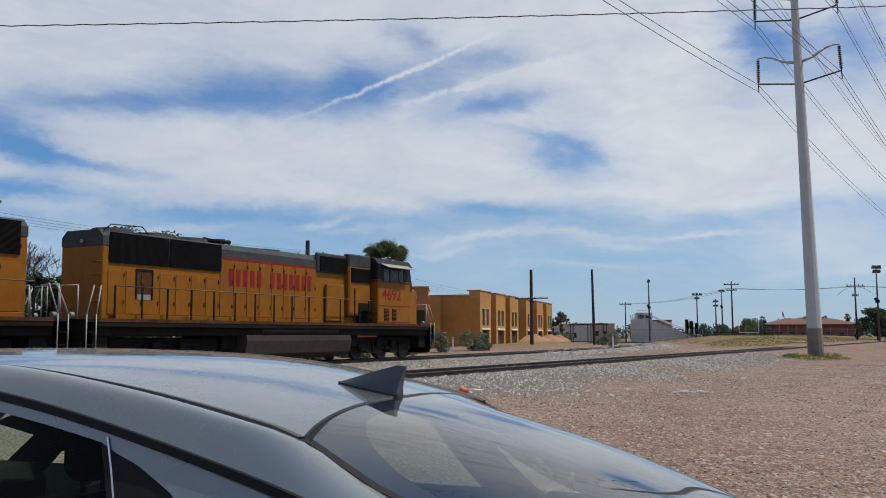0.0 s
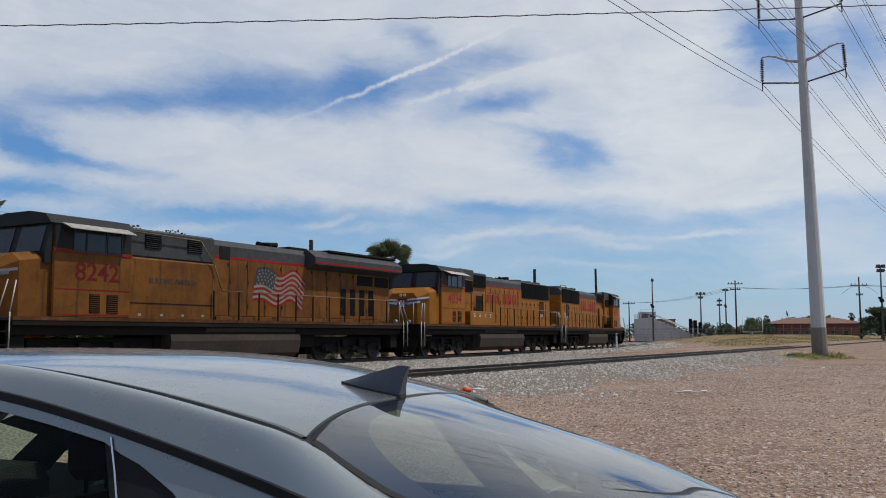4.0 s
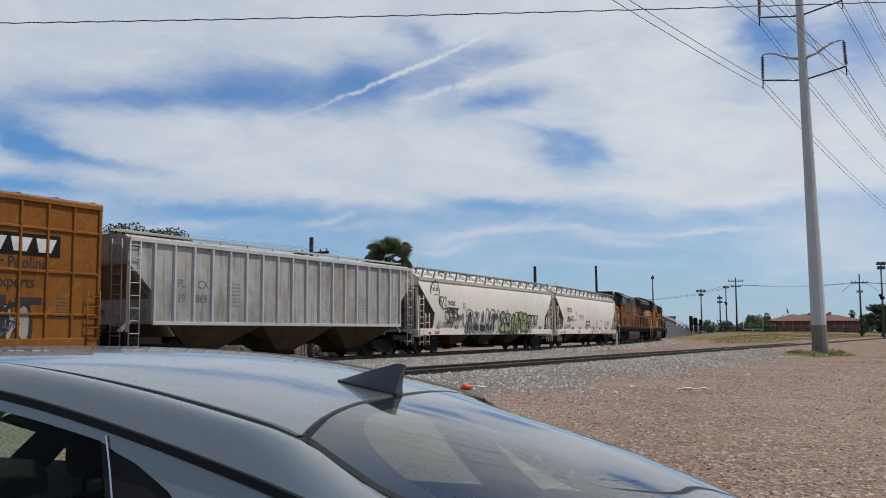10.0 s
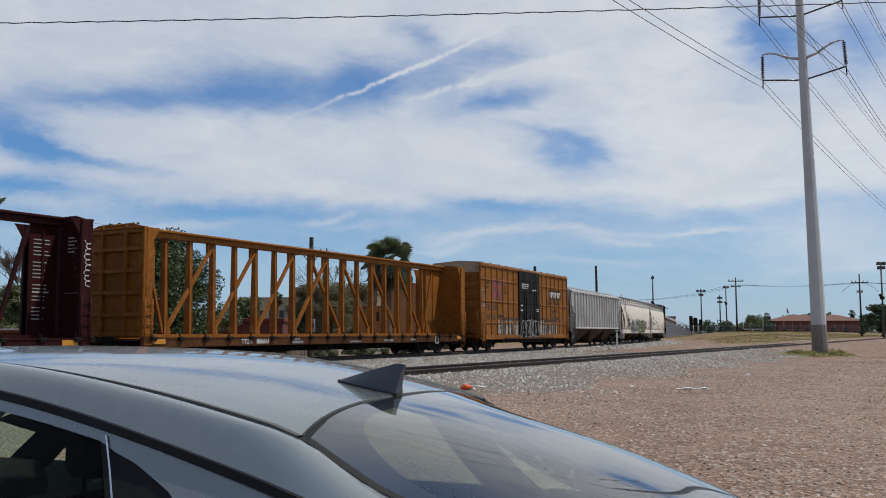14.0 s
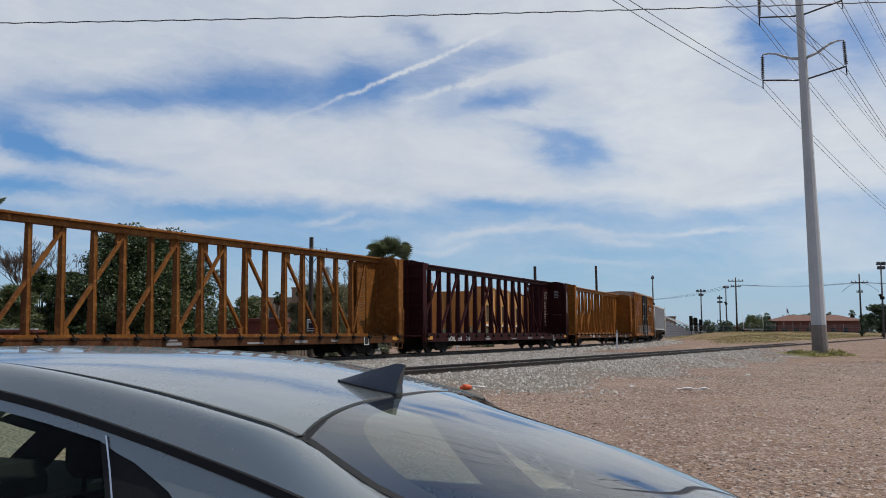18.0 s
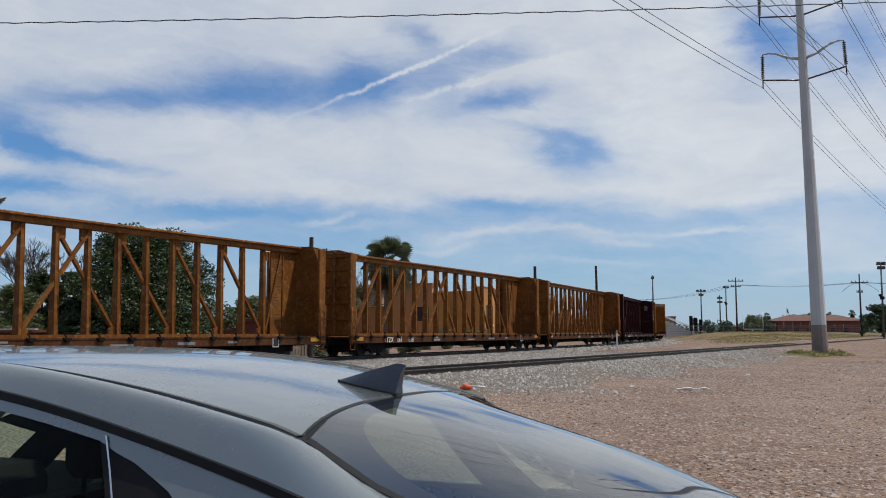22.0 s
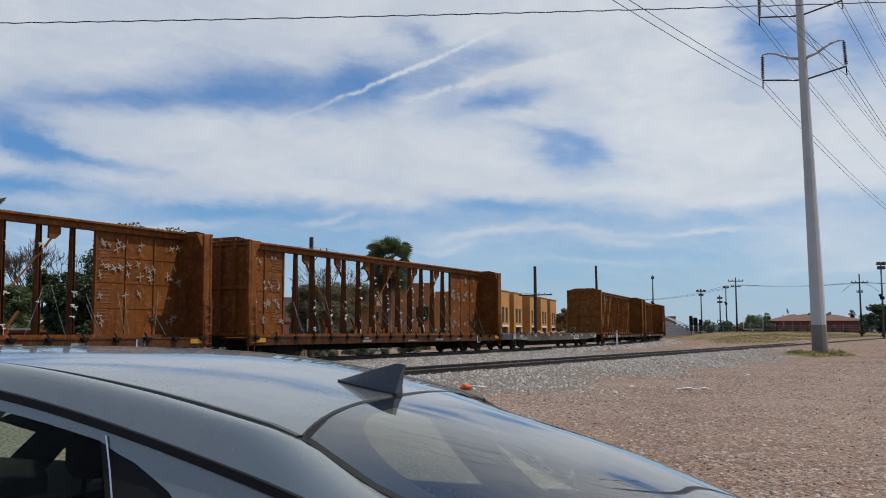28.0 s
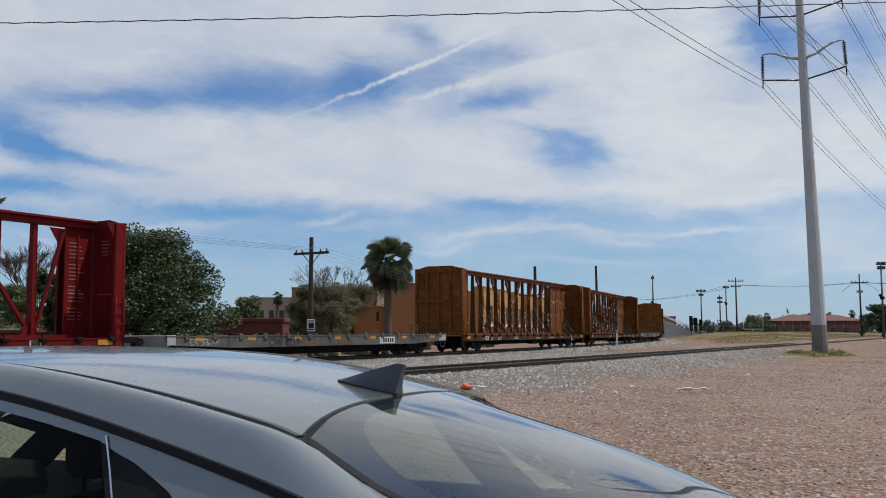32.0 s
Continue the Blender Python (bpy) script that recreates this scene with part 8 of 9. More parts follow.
def leaf_material(name, dark, light, glow=0.25):
    m = bpy.data.materials.new(name)
    m.use_nodes = True
    n = Nodes(m.node_tree)
    r = n.add("ShaderNodeNewGeometry").outputs["Random Per Island"]
    at = n.add("ShaderNodeTexCoord").outputs["Object"]
    patch = n.ramp(n.noise(at, 0.8, 3.0), 0.35, 0.65)
    colour = n.mix(n.math("ADD", n.math("MULTIPLY", r, 0.7), n.math("MULTIPLY", patch, 0.3)), dark, light)
    p = n.add("ShaderNodeBsdfPrincipled", {"Base Color": colour, "Roughness": 0.55})
    t = n.add("ShaderNodeBsdfTranslucent", [n.mix(0.5, colour, light)]).outputs[0]
    mix = n.add("ShaderNodeMixShader", [glow, p.outputs[0], t]).outputs[0]
    n.tree.links.new(mix, n.add("ShaderNodeOutputMaterial").inputs[0])
    return m


LEAF_DARK = leaf_material("leaves_dark", (0.010, 0.022, 0.006), (0.072, 0.105, 0.028), 0.12)
GRASS_DRY = leaf_material("dry_grass_blades", (0.15, 0.122, 0.048), (0.30, 0.232, 0.10), 0.3)
LEAF_OLIVE = leaf_material("leaves_olive", (0.105, 0.10, 0.050), (0.215, 0.20, 0.105), 0.35)
LEAF_LIGHT = leaf_material("leaves_light", (0.045, 0.066, 0.022), (0.135, 0.165, 0.06))
LEAF_SAGE = leaf_material("leaves_sage", (0.10, 0.115, 0.065), (0.20, 0.215, 0.13))
LEAF_FAR = leaf_material("leaves_far", (0.030, 0.052, 0.026), (0.065, 0.095, 0.042))
LEAF_PALM = leaf_material("palm_leaves", (0.05, 0.078, 0.03), (0.19, 0.215, 0.11))
LEAF_DEAD = leaf_material("dead_palm_leaves", (0.05, 0.036, 0.022), (0.12, 0.088, 0.052))
TUFT = leaf_material("yellow_green_tufts", (0.13, 0.125, 0.025), (0.34, 0.30, 0.085))


def leaves(rng, blobs, count, size, long=1.6):
    """Small leaf blades strewn through soft clumps: (middle, radii) each; denser towards the outside."""
    total = sum(b[1][0] * b[1][1] * b[1][2] for b in blobs)
    verts, faces = [], []
    for (cx, cy, cz), (rx, ry, rz) in blobs:
        n = max(20, int(count * rx * ry * rz / total))
        d = rng.normal(size=(n, 3))
        d /= np.linalg.norm(d, axis=1)[:, None]
        d *= (rng.uniform(0.25, 1.0, n) ** 0.45)[:, None]
        c = d * np.array([rx, ry, rz]) + np.array([cx, cy, cz])
        u = rng.normal(size=(n, 3))
        u[:, 2] *= 0.6
        u /= np.linalg.norm(u, axis=1)[:, None]
        w = np.cross(u, rng.normal(size=(n, 3)))
        w /= np.linalg.norm(w, axis=1)[:, None]
        s = rng.uniform(0.6, 1.3, n)[:, None] * size
        k = len(verts)
        q = np.stack([c - u * s * long, c + w * s * 0.5, c + u * s * long, c - w * s * 0.5], axis=1).reshape(-1, 3)
        verts += q.tolist()
        faces += [(k + 4 * i, k + 4 * i + 1, k + 4 * i + 2, k + 4 * i + 3) for i in range(n)]
    me = bpy.data.meshes.new("crown")
    me.from_pydata(verts, [], faces)
    return me


def tree(x, y, height, spread, label, mat, seed, leaf=0.14, count=9000, low=0.25, lumps=26, category="tree", depth=None, dome=False, long=1.6):
    """Trunk, forking limbs and a crown of many small leaf clumps with an uneven outline."""
    rng = np.random.default_rng(seed)
    z0 = ground_z(x, y) - 0.05
    ob = thing("tree" if category == "tree" else "shrub", label, category, pose(x, y, z0))
    tr = Shape()
    r0 = max(0.06, height * 0.022)
    fork = height * max(0.12, low * 0.9)
    tr.rod((0, 0, 0), (0.05 * height * 0.3, 0, fork), r0 * 1.25, r0, n=10)
    blobs = []
    dep = depth or spread
    for k in range(lumps):
        a = rng.uniform(0, 6.28)
        t = rng.uniform(0, 1) ** 0.7
        h = low + (1 - low) * rng.uniform(0.08, 0.93)
        span = math.sin(math.pi * min(1, max(0.12, (h - low) / (1 - low) * 0.80 + 0.20))) ** 0.6
        if dome:
            span = math.sqrt(max(0.05, 1 - ((h - low) / (1 - low)) ** 1.15))
        p = (math.cos(a) * spread * t * span * (0.90 if dome else 0.78), math.sin(a) * dep * t * span * (0.90 if dome else 0.78), height * h)
        r = spread * (rng.uniform(0.11, 0.21) if dome else rng.uniform(0.20, 0.36))
        blobs.append((p, (r, r, r * rng.uniform(0.6, 0.95))))
        if k < 12:
            mid = (p[0] * 0.45, p[1] * 0.45, fork + (p[2] - fork) * 0.55)
            tr.rod((0, 0, fork * 0.9), mid, r0 * 0.55, r0 * 0.35, n=7)
            tr.rod(mid, p, r0 * 0.35, r0 * 0.10, n=6)
    part("trunk", tr, BARK, ob)
    part("crown", leaves(rng, blobs, count, leaf, long), mat, ob)
    return ob


def bare_tree(x, y, height, label, seed, mat=BARK):
    rng = random.Random(seed)
    ob = thing("tree", label, "tree", pose(x, y, ground_z(x, y) - 0.05))
    s = Shape()

    def grow(p, way, length, r, level):
        q = p + way * length
        s.rod(p, q, max(r, 0.014), max(r * 0.65, 0.010), n=6 if level < 2 else 4, ends=False)
        if level < 6:
            for k in range(3 if level < 5 else 2):
                w = (way + Vector((rng.uniform(-0.7, 0.7), rng.uniform(-0.7, 0.7), rng.uniform(-0.15, 0.5)))).normalized()
                grow(q, w, length * rng.uniform(0.6, 0.82), r * 0.62, level + 1)
    grow(Vector((0, 0, 0)), Vector((0, 0, 1)), height * 0.24, height * 0.012, 0)
    part("limb_work", s, mat, ob)
    return ob


def palm(x, y, height, crown, label, seed, fronds=46, skirt=0.35, trunk=0.24, low=-0.55):
    """A fan palm: ringed trunk, a skirt of dead leaves and stiff fan leaves made of separate blades."""
    rng = random.Random(seed)
    ob = thing("palm_tree", label, "palm tree", pose(x, y, ground_z(x, y) - 0.05))
    s = Shape()
    z = 0.0
    while z < height - 0.2:
        r = trunk * (1.25 - 0.35 * z / height)
        s.rod((0, 0, z), (0, 0, z + 0.24), r * 1.06, r, n=12, ends=False)
        z += 0.24
    part("trunk", s, PALM_TRUNK, ob)

    def fan(way, droop, size):
        """One leaf on its stalk, as a Shape piece."""
        f = Shape()
        p = Vector((0, 0, height)) + way * size * rng.uniform(0.14, 0.46) + Vector((0, 0, -droop * 0.15))
        f.rod(Vector((0, 0, height - 0.1)), p, 0.018, 0.012, n=4, ends=False)
        side = way.cross(Vector((0, 0, 1)))
        side = side.normalized() if side.length > 0.05 else Vector((1, 0, 0))
        side = Matrix.Rotation(rng.uniform(-1.1, 1.1), 3, way) @ side
        up = side.cross(way).normalized()
        for k in range(13):
            a = (k - 6) * 0.145
            d = (way * math.cos(a) + side * math.sin(a)).normalized()
            mid = p + d * size * 0.34 + up * 0.02
            tip = p + d * size * (0.62 - 0.10 * abs(a)) + Vector((0, 0, -size * (0.05 + 0.20 * droop)))
            w = d.cross(up).normalized() * size * 0.026
            f.put([p, mid - w, mid + w, tip], [(0, 1, 3), (0, 3, 2)])
        return f
    green, dead = Shape(), Shape()
    for k in range(fronds):
        e = rng.uniform(low, 1.35)
        a = k * 2.399 + rng.uniform(-0.2, 0.2)
        way = Vector((math.cos(a) * math.cos(e), math.sin(a) * math.cos(e), math.sin(e)))
        f = fan(way, max(0.0, 0.8 - e), crown * rng.uniform(0.85, 1.12))
        green.put(f.v, f.f)
    for k in range(int(fronds * 0.8)):
        e = rng.uniform(-1.5, -0.7)
        a = k * 2.399 + 1.0
        way = Vector((math.cos(a) * math.cos(e), math.sin(a) * math.cos(e), math.sin(e)))
        f = fan(way, 1.6, crown * rng.uniform(0.8, 1.2) * (0.7 + skirt))
        dead.put(f.v, f.f)
    for nm, sh, m, lab in (("crown", green, LEAF_PALM, ""), ("dead_skirt", dead, LEAF_DEAD, "hanging dry brown leaves")):
        me = bpy.data.meshes.new(nm)
        me.from_pydata(sh.v, [], sh.f)
        part(nm, me, m, ob, lab)
    return ob


# -- trees and shrubs behind the main track
tree(-19.3, 58.5, 8.2, 6.9, "large dense dark green broadleaf tree behind the tracks", LEAF_DARK, 11, leaf=0.105, count=120000, low=0.05, lumps=210, dome=True, long=0.95)
tree(-23.4, 58.0, 5.6, 3.0, "dark green shrubby tree at the skirt of a larger tree", LEAF_DARK, 18, leaf=0.105, count=30000, low=0.03, lumps=80, dome=True, long=0.95)
tree(-25.9, 59.0, 6.0, 2.2, "dark green shrubby tree beside a larger tree", LEAF_DARK, 12, leaf=0.09, count=12000, low=0.02, lumps=60, dome=True)
tree(-25.4, 54.0, 4.5, 2.7, "pale green shaggy shrub behind the tracks", LEAF_LIGHT, 13, leaf=0.07, count=14000, low=0.04, lumps=60, dome=True, long=5.0)
bare_tree(-26.9, 60.5, 10.6, "leafless grey tree behind the tracks", 4)
bare_tree(-28.2, 62.0, 9.6, "leafless grey tree behind the tracks", 9)
palm(-25.75, 50.0, 8.2, 1.75, "tall shaggy fan palm with hanging dead leaves", 5, fronds=34, skirt=0.5)
tree(-16.2, 76.0, 4.4, 2.2, "small light green feathery tree", LEAF_LIGHT, 14, leaf=0.10, count=5000, low=0.2, lumps=16)
tree(-11.4, 94.0, 7.3, 3.1, "olive tree with an airy feathery crown", LEAF_OLIVE, 15, leaf=0.05, count=20000, low=0.05, lumps=60, long=3.2)
tree(-9.5, 99.0, 7.4, 2.4, "olive tree with an airy feathery crown", LEAF_OLIVE, 16, leaf=0.05, count=20000, low=0.05, lumps=60, long=3.2)
tree(-14.2, 93.0, 6.9, 2.3, "olive tree with an airy feathery crown", LEAF_OLIVE, 17, leaf=0.06, count=26000, low=0.05, lumps=40, long=3.2)
TWIG = material("olive_twigs", (0.13, 0.11, 0.06), (0.09, 0.075, 0.045), rough=0.95)
for x, y, h, k in ((-10.7, 94.5, 11.8, 21), (-9.3, 99.5, 9.6, 22), (-13.6, 93.5, 8.6, 23)):
    bare_tree(x, y, h, "airy olive-brown tree with fine bare twigs", k, TWIG)
palm(-5.35, 88.0, 8.85, 2.75, "green fan palm with a brown trunk beside an orange building", 6, fronds=58, skirt=0.1, trunk=0.34, low=-1.05)
palm(-23.6, 130.0, 6.9, 0.8, "small distant green fan palm", 7, fronds=26)
for k, (x, y, h, w) in enumerate(((0.1, 86.0, 2.0, 1.3), (3.2, 90.0, 2.1, 1.9), (-1.6, 84.0, 1.5, 1.2), (4.6, 91.0, 1.7, 1.2), (-9.2, 62.0, 1.2, 1.0), (-12.6, 60.0, 1.3, 1.3), (-10.9, 64.5, 1.1, 1.4), (-7.7, 61.0, 0.9, 1.1), (-14.8, 62.5, 1.5, 1.4), (-5.2, 62.5, 0.8, 1.0), (-2.6, 71.0, 1.0, 1.3), (-6.2, 66.0, 1.3, 1.2), (-4.4, 68.0, 1.1, 0.9), (26.5, 140.0, 2.1, 1.9), (24.6, 138.0, 1.4, 1.5), (20.3, 148.0, 2.0, 1.6))):
    tree(x, y, h, w, "low grey-green desert shrub", LEAF_SAGE, 30 + k, leaf=0.07, count=2600, low=0.02, lumps=14, category="shrub")
tree(20.4, 152.0, 6.0, 1.7, "slender dark tree beside a building", LEAF_OLIVE, 41, leaf=0.13, count=3500, low=0.1, lumps=18)
tree(19.0, 156.0, 4.4, 1.7, "dark green bush beside a building", LEAF_FAR, 42, leaf=0.13, count=2500, low=0.05, lumps=14)
for k, (x, y, h, w) in enumerate(((80.5, 168.0, 6.0, 5.2), (88.0, 170.0, 6.6, 5.5), (70.6, 208.0, 5.6, 3.4), (66.0, 214.0, 4.8, 2.6), (63.0, 216.0, 5.0, 3.0), (74.5, 212.0, 4.6, 2.6), (83.0, 240.0, 6.5, 4.0), (104.0, 262.0, 6.5, 4.5), (112.0, 262.0, 6.0, 4.0), (124.0, 268.0, 6.5, 4.5))):
    tree(x, y, h * (0.98 if k < 2 else 0.74), w, "broad green tree in the distance", LEAF_FAR if k != 2 else LEAF_LIGHT, 50 + k, leaf=0.2, count=9000 if k < 2 else 3600, low=0.04, lumps=60 if k < 2 else 24, dome=k < 2, long=1.0)
for k, (x, y) in enumerate(((62.0, 260.0), (72.0, 262.0), (93.0, 262.0), (99.0, 258.0), (115.0, 272.0), (119.0, 266.0), (130.0, 270.0), (108.0, 270.0))):
    palm(x, y, 4.6 + (k % 3) * 0.5, 1.1, "small distant green fan palm", 70 + k, fronds=20)


def far_woods():
    rng = np.random.default_rng(91)
    blobs = []
    for k in range(260):
        a = radians(-60 + 120 * k / 259)
        d = 420 + rng.uniform(-40, 60)
        h = rng.uniform(2.0, 5.4)
        blobs.append(((d * math.sin(a), d * math.cos(a), h * 0.6), (rng.uniform(4, 9), 4, h)))
    tagged(part("far_trees", leaves(rng, blobs, 26000, 0.7), LEAF_FAR), "low band of distant trees", "trees", kind="stuff")


far_woods()


# -- poles, lamps and wires
def sagging(a, b, sag, n=24):
    a, b = Vector(a), Vector(b)
    return [a.lerp(b, i / n) - Vector((0, 0, 4 * sag * (i / n) * (1 - i / n))) for i in range(n + 1)]


def wire(a, b, sag, r, mat, label, n=24):
    pts = sagging(a, b, sag, n)
    s = Shape()
    for p, q in zip(pts, pts[1:]):
        s.rod(p, q, r, n=5, ends=False)
    return tagged(part("wire", s, mat), label, "wire", group="overhead wires")


PX, PY = 23.55, 57.3
across = Vector((0.83, -0.56, 0)).normalized()
along = Vector((0.56, 0.83, 0)).normalized()
ARM_Z = [19.85, 24.1, 28.3]


def steel_pole():
    z0 = ground_z(PX, PY) - 0.1
    ob = thing("transmission_pole", "tall tapered grey steel transmission pole on the lot", "utility pole", pose(PX, PY, z0, 0, -1.05, 0))
    rings = []
    for z, r in ((0, 0.47), (2.05, 0.455), (12, 0.345), (22, 0.25), (31, 0.17)):
        rings.append([(r * math.cos(k * math.pi / 6), r * math.sin(k * math.pi / 6), z) for k in range(12)])
    part("shaft", Shape().loft(rings, smooth=False, caps=True), POLE_STEEL, ob)
    part("foot", Shape().loft([[((r + 0.012) * math.cos(k * math.pi / 6), (r + 0.012) * math.sin(k * math.pi / 6), z) for k in range(12)] for z, r in ((0, 0.475), (2.0, 0.456))], smooth=False), POLE_FOOT, ob, "brown weathered foot")
    for z in ARM_Z:
        for sd in (-1, 1):
            d = across * sd
            pts = [d * 0.2 + Vector((0, 0, z - 0.75)), d * 0.9 + Vector((0, 0, z - 0.55)), d * 1.6 + Vector((0, 0, z - 0.15)), d * 2.1 + Vector((0, 0, z - 0.02)), d * 2.5 + Vector((0, 0, z - 0.05))]
            arm = Shape()
            for i, (p, q) in enumerate(zip(pts, pts[1:])):
                arm.rod(p, q, 0.105 - 0.015 * i, 0.09 - 0.015 * i, n=8)
            part("arm", arm, POLE_STEEL, ob)
            st = Shape().rod(d * 2.5 + Vector((0, 0, z - 0.05)), d * 2.55 + Vector((0, 0, z - 1.75)), 0.03, n=6)
            for k in range(12):
                c = d * (2.5 + 0.004 * k) + Vector((0, 0, z - 0.2 - 0.125 * k))
                st.rod(c, c - Vector((0, 0, 0.045)), 0.125, 0.09, n=10)
            part("insulator_string", st, INSULATOR, ob)
            part("brace_insulator", Shape().rod(d * 2.55 + Vector((0, 0, z - 1.75)), d * 0.2 + Vector((0, 0, z - 2.15)), 0.055, n=8), INSULATOR, ob)
            part("clamp", Shape().rod(d * 2.55 + Vector((0, 0, z - 1.7)), d * 2.57 + Vector((0, 0, z - 2.3)), 0.035, n=6), STEEL_DARK, ob)
    for z in ARM_Z:
        for sd in (-1, 1):
            for dz in (-1.80, -2.28):
                p = Vector((PX - 0.0183 * z, PY, z0 + z + dz)) + across * sd * 2.56
                wire(p, p + along * 130 + Vector((0, 0, -0.6)), 2.4, 0.019, WIRE, "grey overhead transmission wire", 30)
                wire(p, p - along * 130 + Vector((0, 0, -0.6)), 2.4, 0.019, WIRE, "grey overhead transmission wire", 40)
    for sd in (-1, 1):
        p = Vector((PX, PY, z0 + 31)) + across * sd * 0.3
        wire(p, p + along * 130, 2.0, 0.012, WIRE, "thin overhead ground wire", 24)
        wire(p, p - along * 130, 2.0, 0.012, WIRE, "thin overhead ground wire", 24)


steel_pole()
# the twisted service cable across the top
s = Shape()
a, b = Vector((-13.2, 20.0, 8.475)), Vector((14.0, 20.0, 9.035))
pts = [a.lerp(b, t / 160) + Vector((0, 0, 0.010 * math.sin(t * 1.7) - 0.3 * (t / 160) * (1 - t / 160) * 4 * 0.3)) for t in range(-60, 221)]
for p, q in zip(pts, pts[1:]):
    s.rod(p, q, 0.013, n=5, ends=False)
tagged(part("cable", s, WIRE_DARK), "twisted dark overhead service cable", "wire", group="overhead wires")
tagged(part("pole_stub", Shape().rod((pts[0].x, pts[0].y, -0.2), (pts[0].x, pts[0].y, 9.0), 0.14, n=10), WOOD_POLE), "wooden pole that carries a service cable", "utility pole")
tagged(part("pole_stub", Shape().rod((pts[-1].x, pts[-1].y, -0.2), (pts[-1].x, pts[-1].y, 9.3), 0.14, n=10), WOOD_POLE), "wooden pole that carries a service cable", "utility pole")


def telegraph_pole(x, y, top, arm_z, arm, turn, label, lean=0.0, r=0.15):
    z0 = ground_z(x, y) - 0.1
    ob = thing("telegraph_pole", label, "utility pole", pose(x, y, z0, 0, lean, 0))
    part("pole", Shape().rod((0, 0, 0), (0, 0, top - z0), r * 1.15, r * 0.85, n=12), WOOD_POLE, ob)
    if arm:
        d = Vector((math.cos(radians(turn)), math.sin(radians(turn)), 0))
        part("cross_arm", Shape().bar(d * -arm + Vector((0, 0, arm_z - z0)), d * arm + Vector((0, 0, arm_z - z0)), 0.10, 0.12), WOOD_POLE, ob)
        part("arm_brace", Shape().bar(d * -0.55 + Vector((0, 0, arm_z - z0)), (0, 0, arm_z - z0 - 0.6), 0.03, 0.03).bar(d * 0.55 + Vector((0, 0, arm_z - z0)), (0, 0, arm_z - z0 - 0.6), 0.03, 0.03), STEEL_DARK, ob)
        for k in range(6):
            t = -arm + 0.12 + k * (2 * arm - 0.24) / 5
            if abs(t) > 0.2:
                part("insulator", Shape().rod(d * t + Vector((0, 0, arm_z - z0 + 0.05)), d * t + Vector((0, 0, arm_z - z0 + 0.2)), 0.045, 0.03, n=8), INSULATOR, ob)
    return ob


ARM_TURN = -28
telegraph_pole(-6.57, 45.3, 6.30, 5.50, 1.05, ARM_TURN, "dark old telegraph pole with one cross arm behind the tracks", r=0.12)
telegraph_pole(10.4, 103.0, 9.0, 5.75, 2.0, ARM_TURN, "dark old telegraph pole with a low cross arm", r=0.19)
telegraph_pole(22.5, 133.0, 11.2, 0, 0, 0, "bare dark wooden pole beside the curve", r=0.19, lean=-0.8)
telegraph_pole(-17.0, 25.0, 6.2, 5.4, 1.05, ARM_TURN, "dark old telegraph pole with one cross arm behind the tracks", r=0.12)
for k in range(4):
    d = Vector((math.cos(radians(ARM_TURN)), math.sin(radians(ARM_TURN)), 0)) * (-0.9 + 0.6 * k)
    p0, p1, p2 = Vector((-17.0, 25.0, 5.65)) + d, Vector((-6.57, 45.3, 5.70)) + d, Vector((10.4, 103.0, 5.95)) + d * 2
    wire(p0 - (p1 - p0) * 1.5, p0, 0.3, 0.006, WIRE, "thin grey telegraph wire")
    wire(p0, p1, 0.25, 0.006, WIRE, "thin grey telegraph wire")
    wire(p1, p2, 0.8, 0.006, WIRE, "thin grey telegraph wire")
# sign on the near telegraph pole, blank plate with bars
sg = thing("pole_sign", "small white notice plate fixed to a telegraph pole", "sign", pose(-6.50, 44.95, 0))
part("plate", Shape().box(-0.20, 0.20, -0.02, 0.0, 1.62, 2.20, 0.01), WHITE_PAINT, sg)
part("writing", Shape().box(-0.18, 0.18, -0.026, -0.02, 1.68, 1.74).box(-0.12, 0.14, -0.026, -0.02, 1.78, 2.04).box(-0.14, 0.14, -0.026, -0.02, 2.10, 2.15), BLACK_SIGN, sg)
part("bracket", Shape().box(-0.08, 0.02, 0.0, 0.22, 1.7, 1.75).box(-0.08, 0.02, 0.0, 0.22, 2.1, 2.15), STEEL_DARK, sg)


def light_mast(x, y, top, heads, label, mid=None, r=0.13):
    ob = thing("light_mast", label, "light mast", pose(x, y, ground_z(x, y) - 0.1))
    part("mast", Shape().rod((0, 0, 0), (0, 0, top), r * 1.3, r * 0.7, n=8), FLOOD_DARK, ob)
    for lv, wide, n in heads:
        part("cross_bar", Shape().bar((-wide / 2, 0, lv), (wide / 2, 0, lv), 0.10, 0.10), FLOOD_DARK, ob)
        for k in range(n):
            xx = -wide / 2 + wide * (k + 0.5) / n
            part("floodlight", Shape().prism([(xx - 0.32, lv + 0.05), (xx + 0.32, lv + 0.05), (xx + 0.24, lv + 0.5), (xx - 0.24, lv + 0.5)], 1, -0.35, 0.15), FLOOD_DARK, ob)
    if mid:
        part("speaker", Shape().box(-0.3, 0.3, -0.3, 0.3, mid, mid + 0.55, 0.1).box(-0.5, -0.1, -0.3, 0.3, mid + 0.5, mid + 0.9, 0.1), STEEL_DARK, ob)
    return ob


